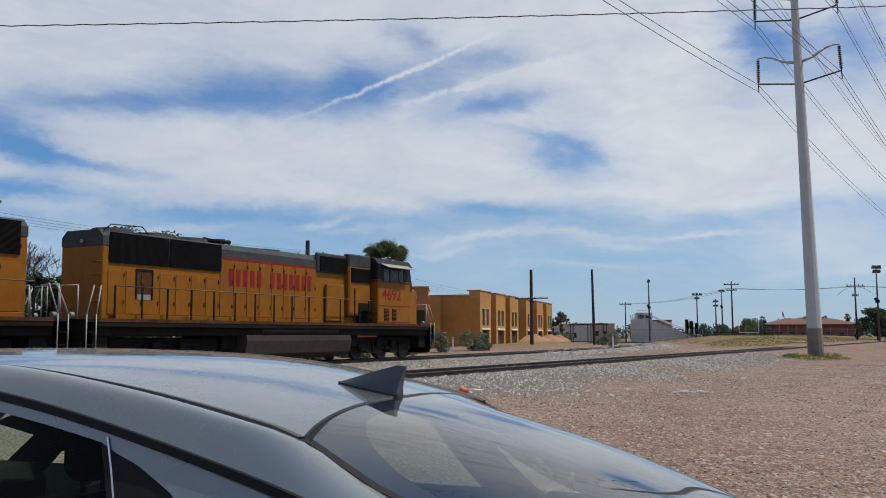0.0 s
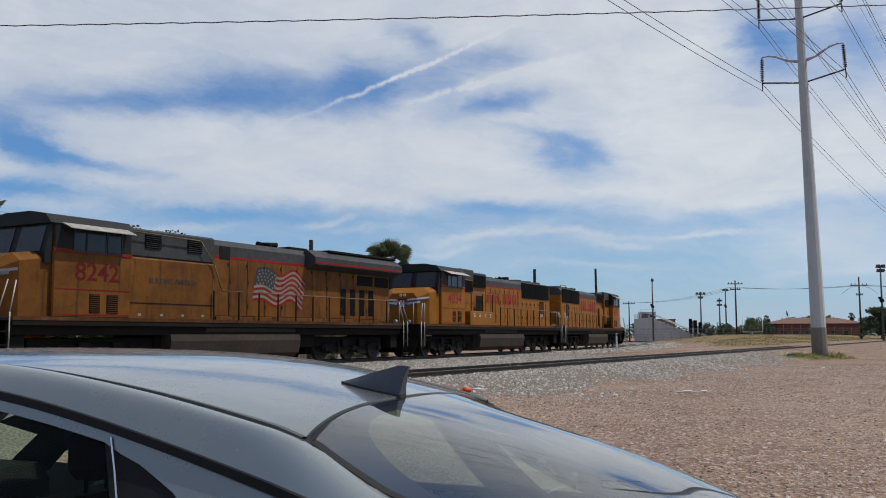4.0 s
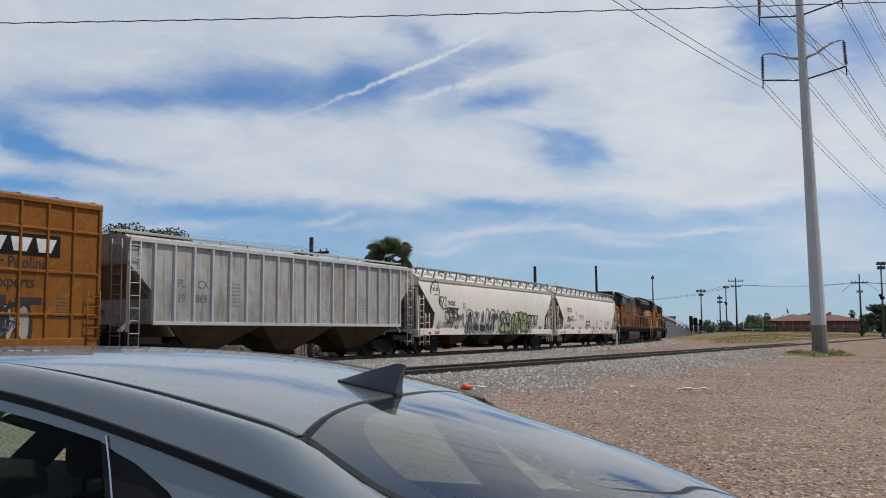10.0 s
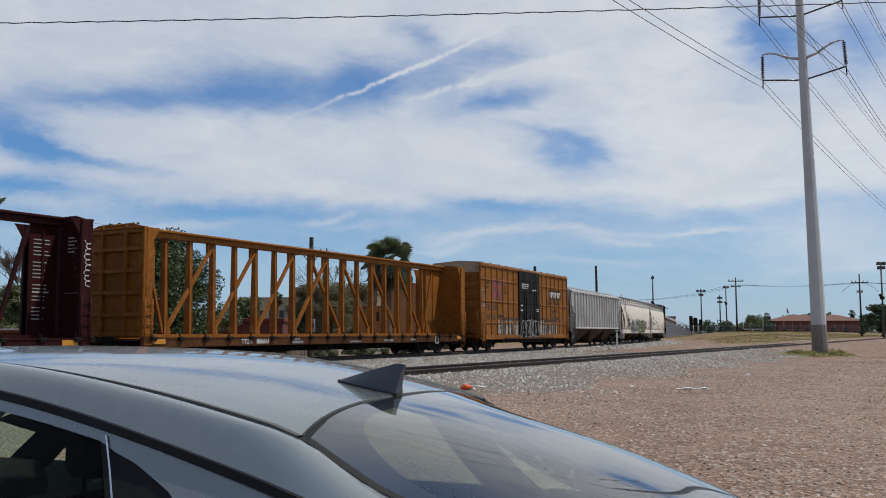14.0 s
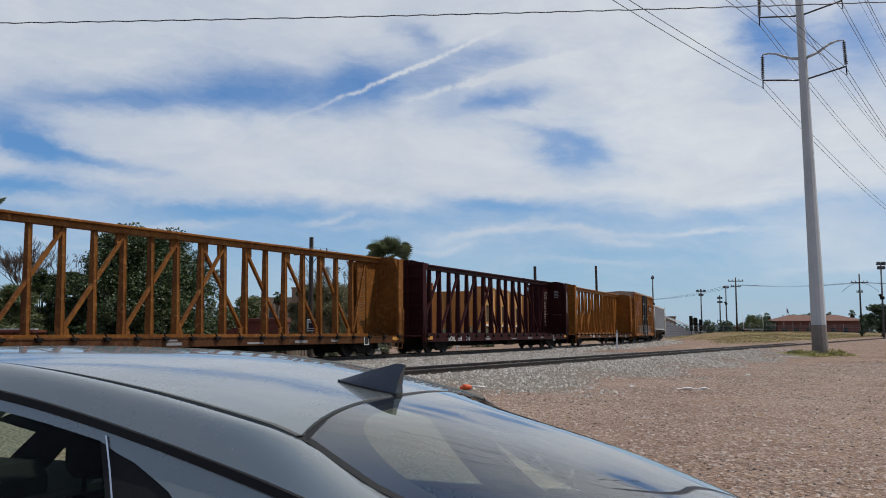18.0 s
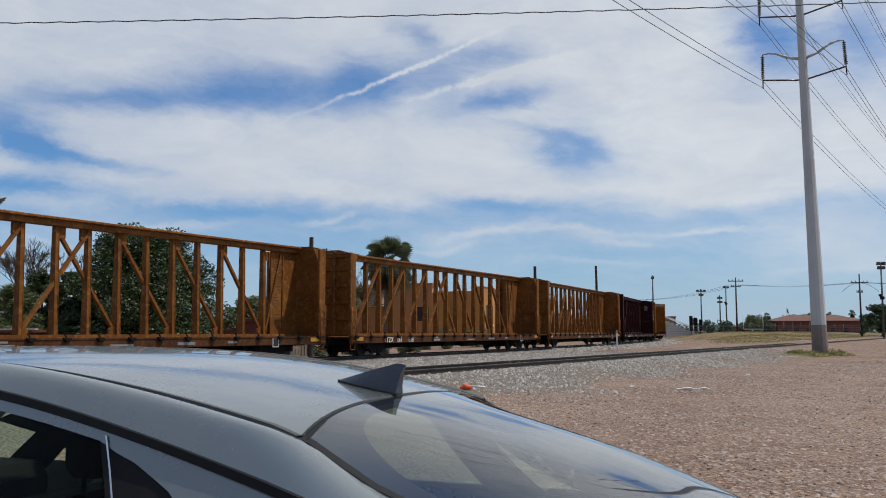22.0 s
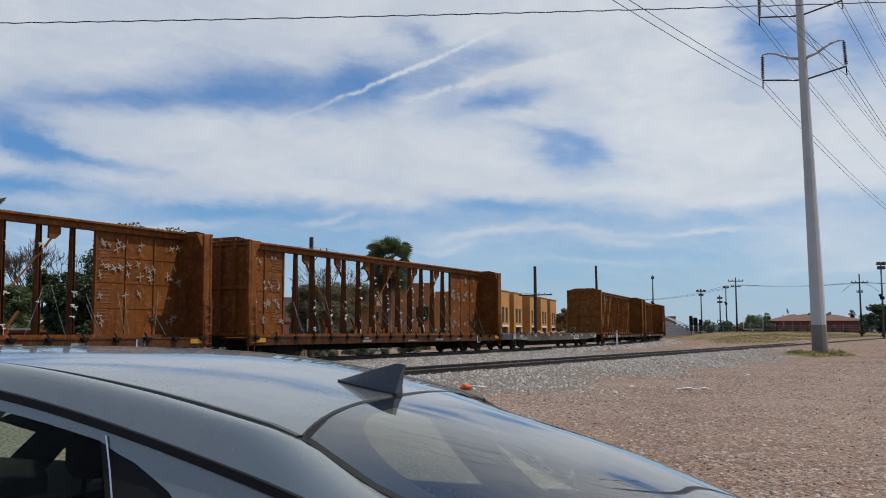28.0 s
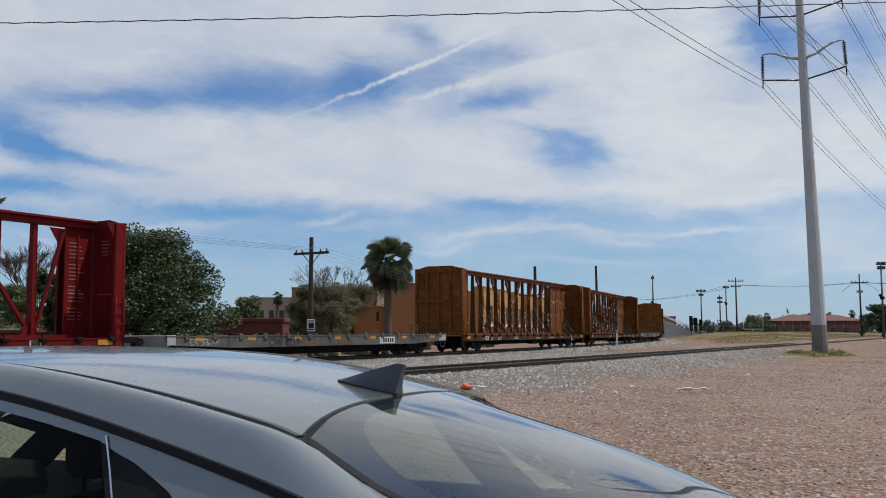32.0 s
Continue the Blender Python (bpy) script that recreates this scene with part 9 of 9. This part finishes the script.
light_mast(46.0, 200.0, 14.0, [(13.2, 0.5, 1)], "slim field light mast beside bleachers", mid=7.4, r=0.18)
light_mast(65.0, 230.0, 12.3, [(11.6, 2.6, 3), (10.6, 1.2, 2)], "tall grey field floodlight mast", r=0.18)
light_mast(78.8, 260.0, 12.0, [(11.0, 1.6, 2), (9.8, 1.6, 2)], "tall grey field floodlight mast", r=0.2)
light_mast(80.6, 260.0, 14.6, [(14.0, 2.0, 2)], "tall grey field floodlight mast", mid=9.2, r=0.2)
light_mast(72.2, 150.0, 12.6, [(12.2, 1.6, 2), (11.5, 1.2, 2)], "tall grey field floodlight mast", mid=6.5, r=0.16)


def wood_power_pole(x, y, top, label, arms):
    ob = thing("power_pole", label, "utility pole", pose(x, y, ground_z(x, y) - 0.1))
    part("pole", Shape().rod((0, 0, 0), (0, 0, top), 0.19, 0.12, n=10), WOOD_POLE, ob)
    for z, a in arms:
        part("cross_arm", Shape().bar((-a, 0, z), (a, 0, z), 0.14, 0.16), WOOD_POLE, ob)
        for k in (-0.9, -0.45, 0.45, 0.9):
            part("insulator", Shape().rod((a * k, 0, z + 0.05), (a * k, 0, z + 0.35), 0.07, n=6), INSULATOR, ob)
    return ob


wood_power_pole(57.8, 180.0, 11.0, "brown wooden power pole with two cross arms", [(10.3, 1.5), (9.2, 1.0)])
wood_power_pole(77.7, 170.0, 11.8, "brown wooden power pole with cross arms and loops of cable", [(10.2, 1.6), (8.4, 0.6)])
loops = thing("cable_loop", "slack loops of dark cable hung from a power pole", "cable", pose(77.7, 169.8, 0))
for sx in (-1, 1):
    part("strand", Shape().bent([(sx * (0.2 + 3.2 * math.sin(k * math.pi / 12)), 0, 10.4 - 0.9 * (1 - math.cos(k * math.pi / 6)) * (1 if k < 6 else 1.0) + 0.25 * math.sin(k * math.pi / 12)) for k in range(13)], 0.035, n=4), WIRE_DARK, loops)
wood_power_pole(46.5, 228.0, 10.0, "distant brown wooden power pole", [(9.4, 1.5)])
for dx in (-1.2, 0.0, 1.2):
    wire((57.8 + dx, 180.0, 10.8), (77.7 + dx, 170.0, 10.6), 0.5, 0.02, WIRE_DARK, "thin dark power line")
    wire((57.8 + dx, 180.0, 10.8), (46.5 + dx, 228.0, 9.6), 0.9, 0.02, WIRE_DARK, "thin dark power line")
    wire((77.7 + dx, 170.0, 10.6), (118.0 + dx, 160.0, 10.8), 0.8, 0.02, WIRE_DARK, "thin dark power line")


# -- the orange town houses, half built
def row_house(x, y, turn, deep, units, label, unit=8.0):
    """A terrace seen along its front: plain end wall, then tall bays with paired windows over door openings. Local x runs along the front."""
    ob = thing("town_house", label, "house", Matrix.Translation((x, y, -0.12)) @ Matrix.Rotation(radians(turn), 4, "Z"), group="half-built town houses")
    L = units * unit
    part("wall", Shape().box(0, L, 0.0, deep, 0, 6.35), SHEATHING, ob)
    part("parapet", Shape().box(-0.08, L + 0.08, -0.06, deep + 0.08, 6.35, 6.55, 0.02), SHEATHING, ob)
    for k in range(units):
        x0 = 0.05 + k * unit
        b = Shape()
        # a bay standing 1.2 m forward, with window and door openings left free
        w0, w1, d0, d1 = x0 + 1.0, x0 + 4.3, 1.7, 4.6
        for a, c, lo, hi in ((x0, w0, 0, 6.95), (w1, x0 + 5.3, 0, 6.95), (w0, w1, 4.95, 6.95), (w0, w1, 2.35, 2.95)):
            b.box(a, c, -1.3, 0.0, lo, hi)
        b.box(w0 + 1.35, w0 + 1.95, -1.3, 0.0, 2.95, 4.95)
        bay = part("bay", b, SHEATHING, ob)
        for a, c in ((w0, w0 + 1.35), (w0 + 1.95, w1)):
            part("window", Shape().box(a, c, -1.12, -1.08, 2.95, 4.95), DARK_HOLE, bay, "open dark window hole")
            part("window_frame", Shape().box(a - 0.02, a + 0.05, -1.32, -1.1, 2.93, 4.97).box(c - 0.05, c + 0.02, -1.32, -1.1, 2.93, 4.97).box(a, c, -1.32, -1.1, 4.9, 4.97), TRIM_WOOD, bay)
        part("door_opening", Shape().box(w0, w1, -1.0, -0.9, 0, 2.35), DARK_HOLE, bay, "open dark doorway")
        part("lintel", Shape().box(w0 - 0.3, w1 + 0.3, -1.38, -1.3, 2.42, 2.62, 0.01), WHITE_PAINT, bay)
        part("bay_cap", Shape().box(x0 - 0.06, x0 + 5.36, -1.38, 0.3, 6.95, 7.08, 0.02), SHEATHING, bay)
        part("window", Shape().box(x0 + 6.0, x0 + 7.0, -0.05, 0.0, 2.95, 4.95), DARK_HOLE, ob)
        part("door_opening", Shape().box(x0 + 5.9, x0 + 7.2, -0.05, 0.0, 0, 2.35), DARK_HOLE, ob)
    part("window", Shape().box(-0.03, 0.0, 4.5, 5.8, 0.3, 1.5), DARK_HOLE, ob)
    return ob


# local x along heading 17 degrees from straight ahead: rotate by 73 degrees; local -y faces the tracks
row_house(3.5, 107.0, 73.0, 10.0, 3, "orange sheathed half-built two-storey town houses with open windows")
row_house(11.3, 132.5, 73.0, 10.0, 3, "orange sheathed half-built two-storey town houses further along", unit=8.2)


def stepped_house():
    ob = thing("house", "orange two-storey stucco building with stepped flat roofs", "house", pose(-9.5, 97.0, -0.1))
    part("wall", Shape().box(3.3, 8.3, 0, 9, 0, 6.75), SHEATHING_RED, ob)
    part("wall", Shape().box(0, 3.3, 0.6, 9, 0, 4.35), SHEATHING_RED, ob)
    part("wall", Shape().box(8.3, 9.6, 0.8, 9, 0, 5.9), SHEATHING, ob)
    part("parapet", Shape().box(3.2, 8.4, -0.1, 9.1, 6.75, 6.95, 0.02).box(-0.1, 3.3, 0.5, 9.1, 4.35, 4.5, 0.02), SHEATHING_RED, ob)
    part("parapet", Shape().box(3.3, 5.6, 0.0, 9.0, 6.95, 7.45, 0.02), SHEATHING_RED, ob)
    w = part("window", Shape().box(6.6, 7.95, -0.03, 0.0, 2.9, 4.4), DARK_HOLE, ob, "open dark window hole")
    part("window_frame", Shape().box(6.5, 6.6, -0.05, 0.0, 2.8, 4.5).box(7.95, 8.05, -0.05, 0.0, 2.8, 4.5).box(6.6, 7.95, -0.05, 0, 4.4, 4.5), SHEATHING, w)
    part("window", Shape().box(2.35, 2.65, 0.57, 0.6, 2.9, 3.9), DARK_HOLE, ob)


stepped_house()
for x, y, r in ((12.0, 116.0, 1.6), (14.6, 121.0, 1.5), (16.2, 124.0, 1.2)):
    s = Shape()
    rng = random.Random(int(x * 10))
    rings = []
    for k in range(6):
        q = r * (1 - (k / 5.5) ** 1.3)
        rings.append([(x + q * (1 + 0.18 * math.sin(j * 2.1 + k)) * math.cos(j * math.pi / 8) * 1.3, y + q * math.sin(j * math.pi / 8), ground_z(x, y) - 0.05 + 0.20 * k * (1 + 0.1 * math.sin(j))) for j in range(16)])
    tagged(part("soil_mound", s.loft(rings, caps=True), DIRT_PILE), "reddish mound of builders' soil beside the houses", "soil mound", group="soil mounds")


def plain_block(name, label, x0, x1, y0, y1, h, wall, windows=(), roof=None, category="building"):
    ob = thing(name, label, category, pose(x0, y0, -0.1))
    w, d = x1 - x0, y1 - y0
    part("wall", Shape().box(0, w, 0, d, 0, h), wall, ob)
    part("parapet", Shape().box(-0.12, w + 0.12, -0.12, d + 0.12, h, h + 0.3, 0.03), roof or wall, ob)
    for a, lo, ww, hh in windows:
        win = part("window", Shape().box(a, a + ww, -0.03, 0.02, lo, lo + hh), CAB_GLASS, ob, "dark window")
        part("window_frame", Shape().box(a - 0.08, a, -0.06, 0.02, lo - 0.08, lo + hh + 0.08).box(a + ww, a + ww + 0.08, -0.06, 0.02, lo - 0.08, lo + hh + 0.08), wall, win)
    return ob


plain_block("building", "long tan two-storey building behind the trees", -38.6, -27.2, 172.0, 190.0, 8.2, TAN_WALL, [(2.0 + 1.9 * k, 4.6, 0.9, 1.4) for k in range(5)] + [(2.0 + 1.9 * k, 1.2, 0.9, 1.4) for k in range(5)])
plain_block("building", "brown flat-roofed building behind the trees", -27.4, -12.0, 165.0, 190.0, 9.7, TAN_DARK, [(1.2, 5.0, 0.5, 2.6), (9.0, 5.0, 1.2, 1.2), (12.0, 5.0, 1.2, 1.2)])
plain_block("shed", "low dark red shed behind the tracks", -17.3, -12.3, 70.0, 73.0, 2.5, RED_WALL, roof=RED_WALL, category="shed")
rng = random.Random(12)
for k in range(4):
    px, py = -12.3 + 1.22 * k, 50.3 + 0.25 * (k % 2)
    pallet = thing("pallet_stack", "pale wooden pallets leaning upright behind the tracks", "pallet", pose(px, py, ground_z(px, py) - 0.02, rng.uniform(-8, -3), 0, rng.uniform(-8, 8)), group="pallets")
    high = rng.uniform(0.72, 0.95)
    for i in range(7 if k != 2 else 4):
        part("slat", Shape().box(i * 0.165, i * 0.165 + 0.10, 0, 0.02, 0, high + rng.uniform(-0.02, 0.02)), FENCE_WOOD, pallet)
    for z in (0.02, high * 0.5, high - 0.1):
        part("stringer", Shape().box(0, 1.09, 0.02, 0.11, z, z + 0.04), FENCE_WOOD, pallet)
    part("backing_slat", Shape().box(0.1, 0.95, 0.11, 0.13, 0.1, 0.24), FENCE_WOOD, pallet)

# the field house, bleachers and press box
bl = thing("bleachers", "pale concrete stadium bleachers with a stair and rails", "bleachers", pose(61.0, 212.0, 0, 0, 0, 90))
for k in range(14):
    part("tier", Shape().box(0, 16.0, k * 0.95, k * 0.95 + 0.95, -0.1, 0.55 + k * 0.385, 0.02), CONCRETE, bl)
    part("bench", Shape().box(3.2, 15.8, k * 0.95 + 0.45, k * 0.95 + 0.75, 0.75 + k * 0.385, 0.81 + k * 0.385), FENCE_GREY, bl)
for x in (0.2, 1.6, 3.0):
    part("stair_rail", Shape().bent([(x, 0.2, 0.4), (x, 0.2, 1.5), (x, 13.0, 6.75), (x, 13.0, 5.6)], 0.06), PALE_METAL, bl)
part("rear_rail", Shape().box(0, 16, 13.2, 13.26, 6.6, 6.68).box(0, 16, 13.2, 13.26, 6.1, 6.16), FENCE_GREY, bl)
for k in range(9):
    part("rail_post", Shape().box(k * 2 - 0.04, k * 2 + 0.04, 13.2, 13.28, 5.5, 6.7), FENCE_GREY, bl)
plain_block("building", "brown flat-roofed field house beside the bleachers", 53.0, 60.0, 236.0, 244.0, 5.4, TAN_DARK, [(1.0, 2.2, 1.2, 1.2), (4.4, 2.2, 1.2, 1.2)], roof=BRICK_WALL)
pb = thing("press_box", "pale press box on a steel frame above the bleachers", "building", pose(52.0, 240.0, 0.6))
part("cabin", Shape().box(0, 4.0, 0, 3, 4.4, 7.0, 0.05), PALE_METAL, pb)
part("window", Shape().box(0.3, 3.7, -0.03, 0.0, 5.4, 6.4), CAB_GLASS, pb)
part("roof_rail", Shape().box(0, 4.0, 0, 0.05, 7.5, 7.56).box(0, 0.05, 0, 0.05, 7, 7.5).box(3.95, 4.0, 0, 0.05, 7, 7.5), POLE_STEEL, pb)
for x in (0.2, 3.8):
    part("leg", Shape().box(x - 0.1, x + 0.1, 0, 0.2, 0, 4.4).box(x - 0.1, x + 0.1, 2.8, 3.0, 0, 4.4), POLE_STEEL, pb)
plain_block("building", "low pale school building beyond the field", 33.0, 46.0, 240.0, 255.0, 4.6, TAN_WALL, [(1.0 + 2.2 * k, 1.6, 1.3, 1.3) for k in range(5)])
plain_block("building", "low brown building beyond the field", 28.5, 38.0, 225.0, 236.0, 3.6, CONCRETE, [(1.0, 1.2, 1.2, 1.2), (4.0, 1.2, 1.2, 1.2)])
sh = thing("shade_canopy", "flat shade canopy on thin posts", "canopy", pose(28.0, 172.0, 0))
part("roof", Shape().box(-3.4, 3.4, -2, 2, 3.6, 3.85, 0.03), BARK, sh)
for x in (-3.1, 0.2, 3.1):
    part("post", Shape().box(x - 0.08, x + 0.08, -1.8, -1.64, -0.1, 3.6), BARK, sh)
    part("post", Shape().box(x - 0.08, x + 0.08, 1.64, 1.8, -0.1, 3.6), BARK, sh)
sb = thing("scoreboard", "dark backs of three upright panels on posts", "scoreboard", pose(56.5, 210.0, 0))
for k in range(3):
    part("panel", Shape().box(k * 1.1, k * 1.1 + 0.75, -0.1, 0.1, 1.8, 5.2 - 0.4 * k, 0.02), STEEL_DARK, sb)
    part("post", Shape().box(k * 1.1 + 0.3, k * 1.1 + 0.42, -0.06, 0.06, -0.1, 1.8), STEEL_DARK, sb)
fn = thing("chain_fence", "grey chain-link fence round the field", "fence", pose(0, 0, 0))
for k in range(34):
    x, y = 34.0 + k * 1.9, 196.0 + 0.12 * k
    part("fence_post", Shape().rod((x, y, ground_z(x, y) - 0.1), (x, y, ground_z(x, y) + 2.1), 0.035, n=6), FENCE_GREY, fn)
for z in (0.15, 0.5, 0.85, 1.2, 1.55, 1.9, 2.08):
    part("fence_wire", Shape().bar((34.0, 196.0, ground_z(60, 198) + z), (98.0, 200.0, ground_z(60, 198) + z), 0.02, 0.045), FENCE_GREY, fn)


def hip_hall(x, y, w, d, h, rise, label):
    ob = thing("school_hall", label, "building", pose(x, y, -0.1))
    part("wall", Shape().box(0, w, 0, d, 0, h), BRICK_WALL, ob)
    r = Shape()
    e = 0.8
    v = [(-e, -e, h), (w + e, -e, h), (w + e, d + e, h), (-e, d + e, h), (d * 0.5, d * 0.5, h + rise), (w - d * 0.5, d * 0.5, h + rise)]
    r.put(v, [(0, 1, 5, 4), (1, 2, 5), (2, 3, 4, 5), (3, 0, 4), (0, 3, 2, 1)])
    part("roof", r, ROOF_TILE, ob)
    for k in range(int(w / 3.2)):
        win = part("window", Shape().box(1.0 + 3.2 * k, 2.3 + 3.2 * k, -0.03, 0.02, 1.2, 2.4), CAB_GLASS, ob, "dark window")
        part("window_sill", Shape().box(0.9 + 3.2 * k, 2.4 + 3.2 * k, -0.08, 0.02, 1.1, 1.2), CONCRETE, win)
    return ob


hip_hall(87.0, 238.0, 22.0, 9.0, 4.4, 1.6, "red-brown hall with a hipped tile roof")
hip_hall(78.5, 246.0, 9.0, 6.0, 3.0, 0.5, "low red-brown wing with a flat tile roof")
gl_post = thing("goal_post", "white football goal posts on the field", "goal post", pose(65.6, 200.0, ground_z(67, 200) - 0.1))
zc = 2.2 - ground_z(67, 200)
part("crossbar", Shape().bar((0, 0, zc), (4.3, 0, zc), 0.14, 0.14), WHITE_PAINT, gl_post)
for x in (0.0, 4.3):
    part("upright", Shape().rod((x, 0, zc - 0.05), (x, 0, zc + 3.6), 0.06, n=8), WHITE_PAINT, gl_post)
part("stand", Shape().rod((2.15, 0.6, 0), (2.15, 0.6, zc - 0.4), 0.12, n=8).bar((2.15, 0.6, zc - 0.4), (2.15, 0, zc), 0.14, 0.14), WHITE_PAINT, gl_post)
fp = thing("flagpole", "slim grey flagpole with a small hanging dark flag", "flagpole", pose(94.7, 252.0, 0))
part("pole", Shape().rod((0, 0, -0.1), (0, 0, 8.2), 0.08, 0.05, n=8), POLE_STEEL, fp)
part("flag", Shape().prism([(0.05, 8.1), (0.35, 7.7), (0.6, 6.7), (0.5, 6.3), (0.3, 6.6), (0.05, 7.0)], 1, -0.02, 0.02), MARK_BLUE, fp, "small dark drooping flag")


def flat_trailer():
    ob = thing("trailer", "low rusty red flat trailer with pale boards on it", "trailer", pose(-24.9, 52.6, ground_z(-24.9, 52.6)))
    z = 1.62 - ground_z(-24.9, 52.6)
    part("deck", Shape().box(-3.0, 1.75, -1.0, 1.0, z, z + 0.16, 0.02), RED_WALL, ob)
    for k in range(3):
        part("board", Shape().box(-2.8 + 0.1 * k, 1.8 - 0.35 * k, -0.9 + 0.6 * k, -0.4 + 0.6 * k, z + 0.16, z + 0.24, 0.01), CONCRETE, ob)
    for x in (-1.4, -0.5):
        part("wheel", Shape().rod((x, -1.05, 0.4), (x, -0.8, 0.4), 0.4, n=16).rod((x, 0.8, 0.4), (x, 1.05, 0.4), 0.4, n=16), CAR_RUBBER, ob)
    part("frame", Shape().box(-2.9, 1.6, -0.8, 0.8, z - 0.35, z, 0.02).box(-1.6, -0.3, -0.8, 0.8, 0.4, z - 0.3, 0.02), SILL_RUST, ob)
    part("leg", Shape().rod((1.3, 0, -0.02), (1.3, 0, z - 0.3), 0.06, n=8), STEEL_DARK, ob)


flat_trailer()

# markers between the tracks, tufts, litter
for x, y, h, r in ((12.6, 66.5, 1.45, 0.06), (-3.6, 51.0, 0.55, 0.05), (1.2, 82.0, 1.5, 0.07)):
    z = ground_z(x, y)
    m = thing("marker_post", "slim white trackside marker post", "post", pose(x, y, z - 0.05), group="marker posts")
    part("post", Shape().box(-r, r, -r * 0.4, r * 0.4, 0, h, 0.01), WHITE_PAINT, m)
    part("cap", Shape().box(-r * 1.05, r * 1.05, -r * 0.45, r * 0.45, h - 0.18, h - 0.06), MARK_GREY, m)


def tuft(x, y, w, h, n, mat, label, seed, name="grass_tuft"):
    rng = random.Random(seed)
    s = Shape()
    for k in range(n):
        a, q = rng.uniform(0, 6.28), w * math.sqrt(rng.random())
        px, py = x + q * math.cos(a), y + q * math.sin(a) * 0.7
        z = ground_z(px, py) - 0.02
        b = rng.uniform(0, 6.28)
        hh = h * rng.uniform(0.25, 1.1) * (1.1 - 0.7 * (q / w) ** 2) * (0.7 + 0.5 * math.sin(px * 3.1 + py * 1.7))
        dx, dy = math.cos(b) * 0.03, math.sin(b) * 0.03
        s.put([(px - dx, py - dy, z), (px + dx, py + dy, z), (px + dy * 4, py - dx * 4 + 0.05, z + hh * 0.7), (px + dy * 9, py - dx * 9, z + hh)], [(0, 1, 2), (0, 2, 3)])
    me = bpy.data.meshes.new(name)
    me.from_pydata(s.v, [], s.f)
    tagged(part(name, me, mat), label, "grass", kind="stuff")


tuft(PX - 1.2, PY - 0.9, 1.75, 0.34, 1500, TUFT, "yellow-green weeds round the foot of a steel pole", 1)
tuft(PX + 0.6, PY - 0.6, 1.4, 0.42, 700, TUFT, "yellow-green weeds round the foot of a steel pole", 2)
for k, (x, y) in enumerate(((8.2, 47.0), (11.4, 55.0), (2.6, 33.6), (15.0, 61.0), (19.0, 66.0), (1.0, 30.5), (5.5, 41.0))):
    tuft(x, y, 0.25, 0.2, 24, LEAF_OLIVE, "dry weeds in the ballast", 10 + k)


def dry_grass():
    rng = np.random.default_rng(8)
    n = 80000
    x, y = rng.uniform(30, 110, n), rng.uniform(80, 205, n)
    z, gravel, grass = ground_parts(x, y)
    ok = rng.uniform(0, 1, n) < grass * (0.12 + 0.88 * (np.sin(x * 0.31 + 2 * np.sin(y * 0.11)) * np.sin(y * 0.21 + np.sin(x * 0.17)) > 0.1))
    x, y, z = x[ok], y[ok], z[ok]
    m = len(x)
    a, h = rng.uniform(0, 6.28, m), rng.uniform(0.05, 0.17, m)
    dx, dy = np.cos(a) * 0.10, np.sin(a) * 0.10
    v = np.stack([np.stack([x - dx, y - dy, z - 0.03], 1), np.stack([x + dx, y + dy, z - 0.03], 1), np.stack([x + dy, y - dx, z + h], 1)], 1).reshape(-1, 3)
    me = bpy.data.meshes.new("dry_grass")
    me.from_pydata(v.tolist(), [], [(3 * i, 3 * i + 1, 3 * i + 2) for i in range(m)])
    tagged(part("dry_grass", me, GRASS_DRY), "dry tan grass on a low bank", "grass", kind="stuff")


dry_grass()


def litter(x, y, label, pieces, turn):
    ob = thing("litter", label, "litter", pose(x, y, ground_z(x, y) + 0.02, 0, 0, turn))
    for nm, s, m in pieces:
        part(nm, s, m, ob)


litter(0.66, 22.0, "crushed orange plastic cup with a white straw", [("cup", Shape().rod((-0.20, 0, 0.07), (0.0, 0.03, 0.05), 0.075, 0.05, n=10).box(-0.27, -0.16, -0.05, 0.08, 0.0, 0.09, 0.03), ORANGE_PLASTIC), ("straw", Shape().rod((0.0, 0.03, 0.08), (0.34, 0.05, 0.06), 0.022, n=6), WHITE_PAINT)], 0)
for k, (x, y, w) in enumerate(((6.25, 23.66, 0.26), (6.7, 23.75, 0.16), (10.4, 31.5, 0.10), (16.6, 40.2, 0.12), (3.9, 24.4, 0.06), (5.1, 25.0, 0.05))):
    litter(x, y, "scrap of white paper on the dirt", [("paper", Shape().box(-w, w, -0.05, 0.05, 0, 0.012, 0.003).box(-w * 0.4, w * 0.5, -0.08, 0.03, 0.012, 0.04, 0.01), WHITE_PAINT)], 12 * k)
motions()
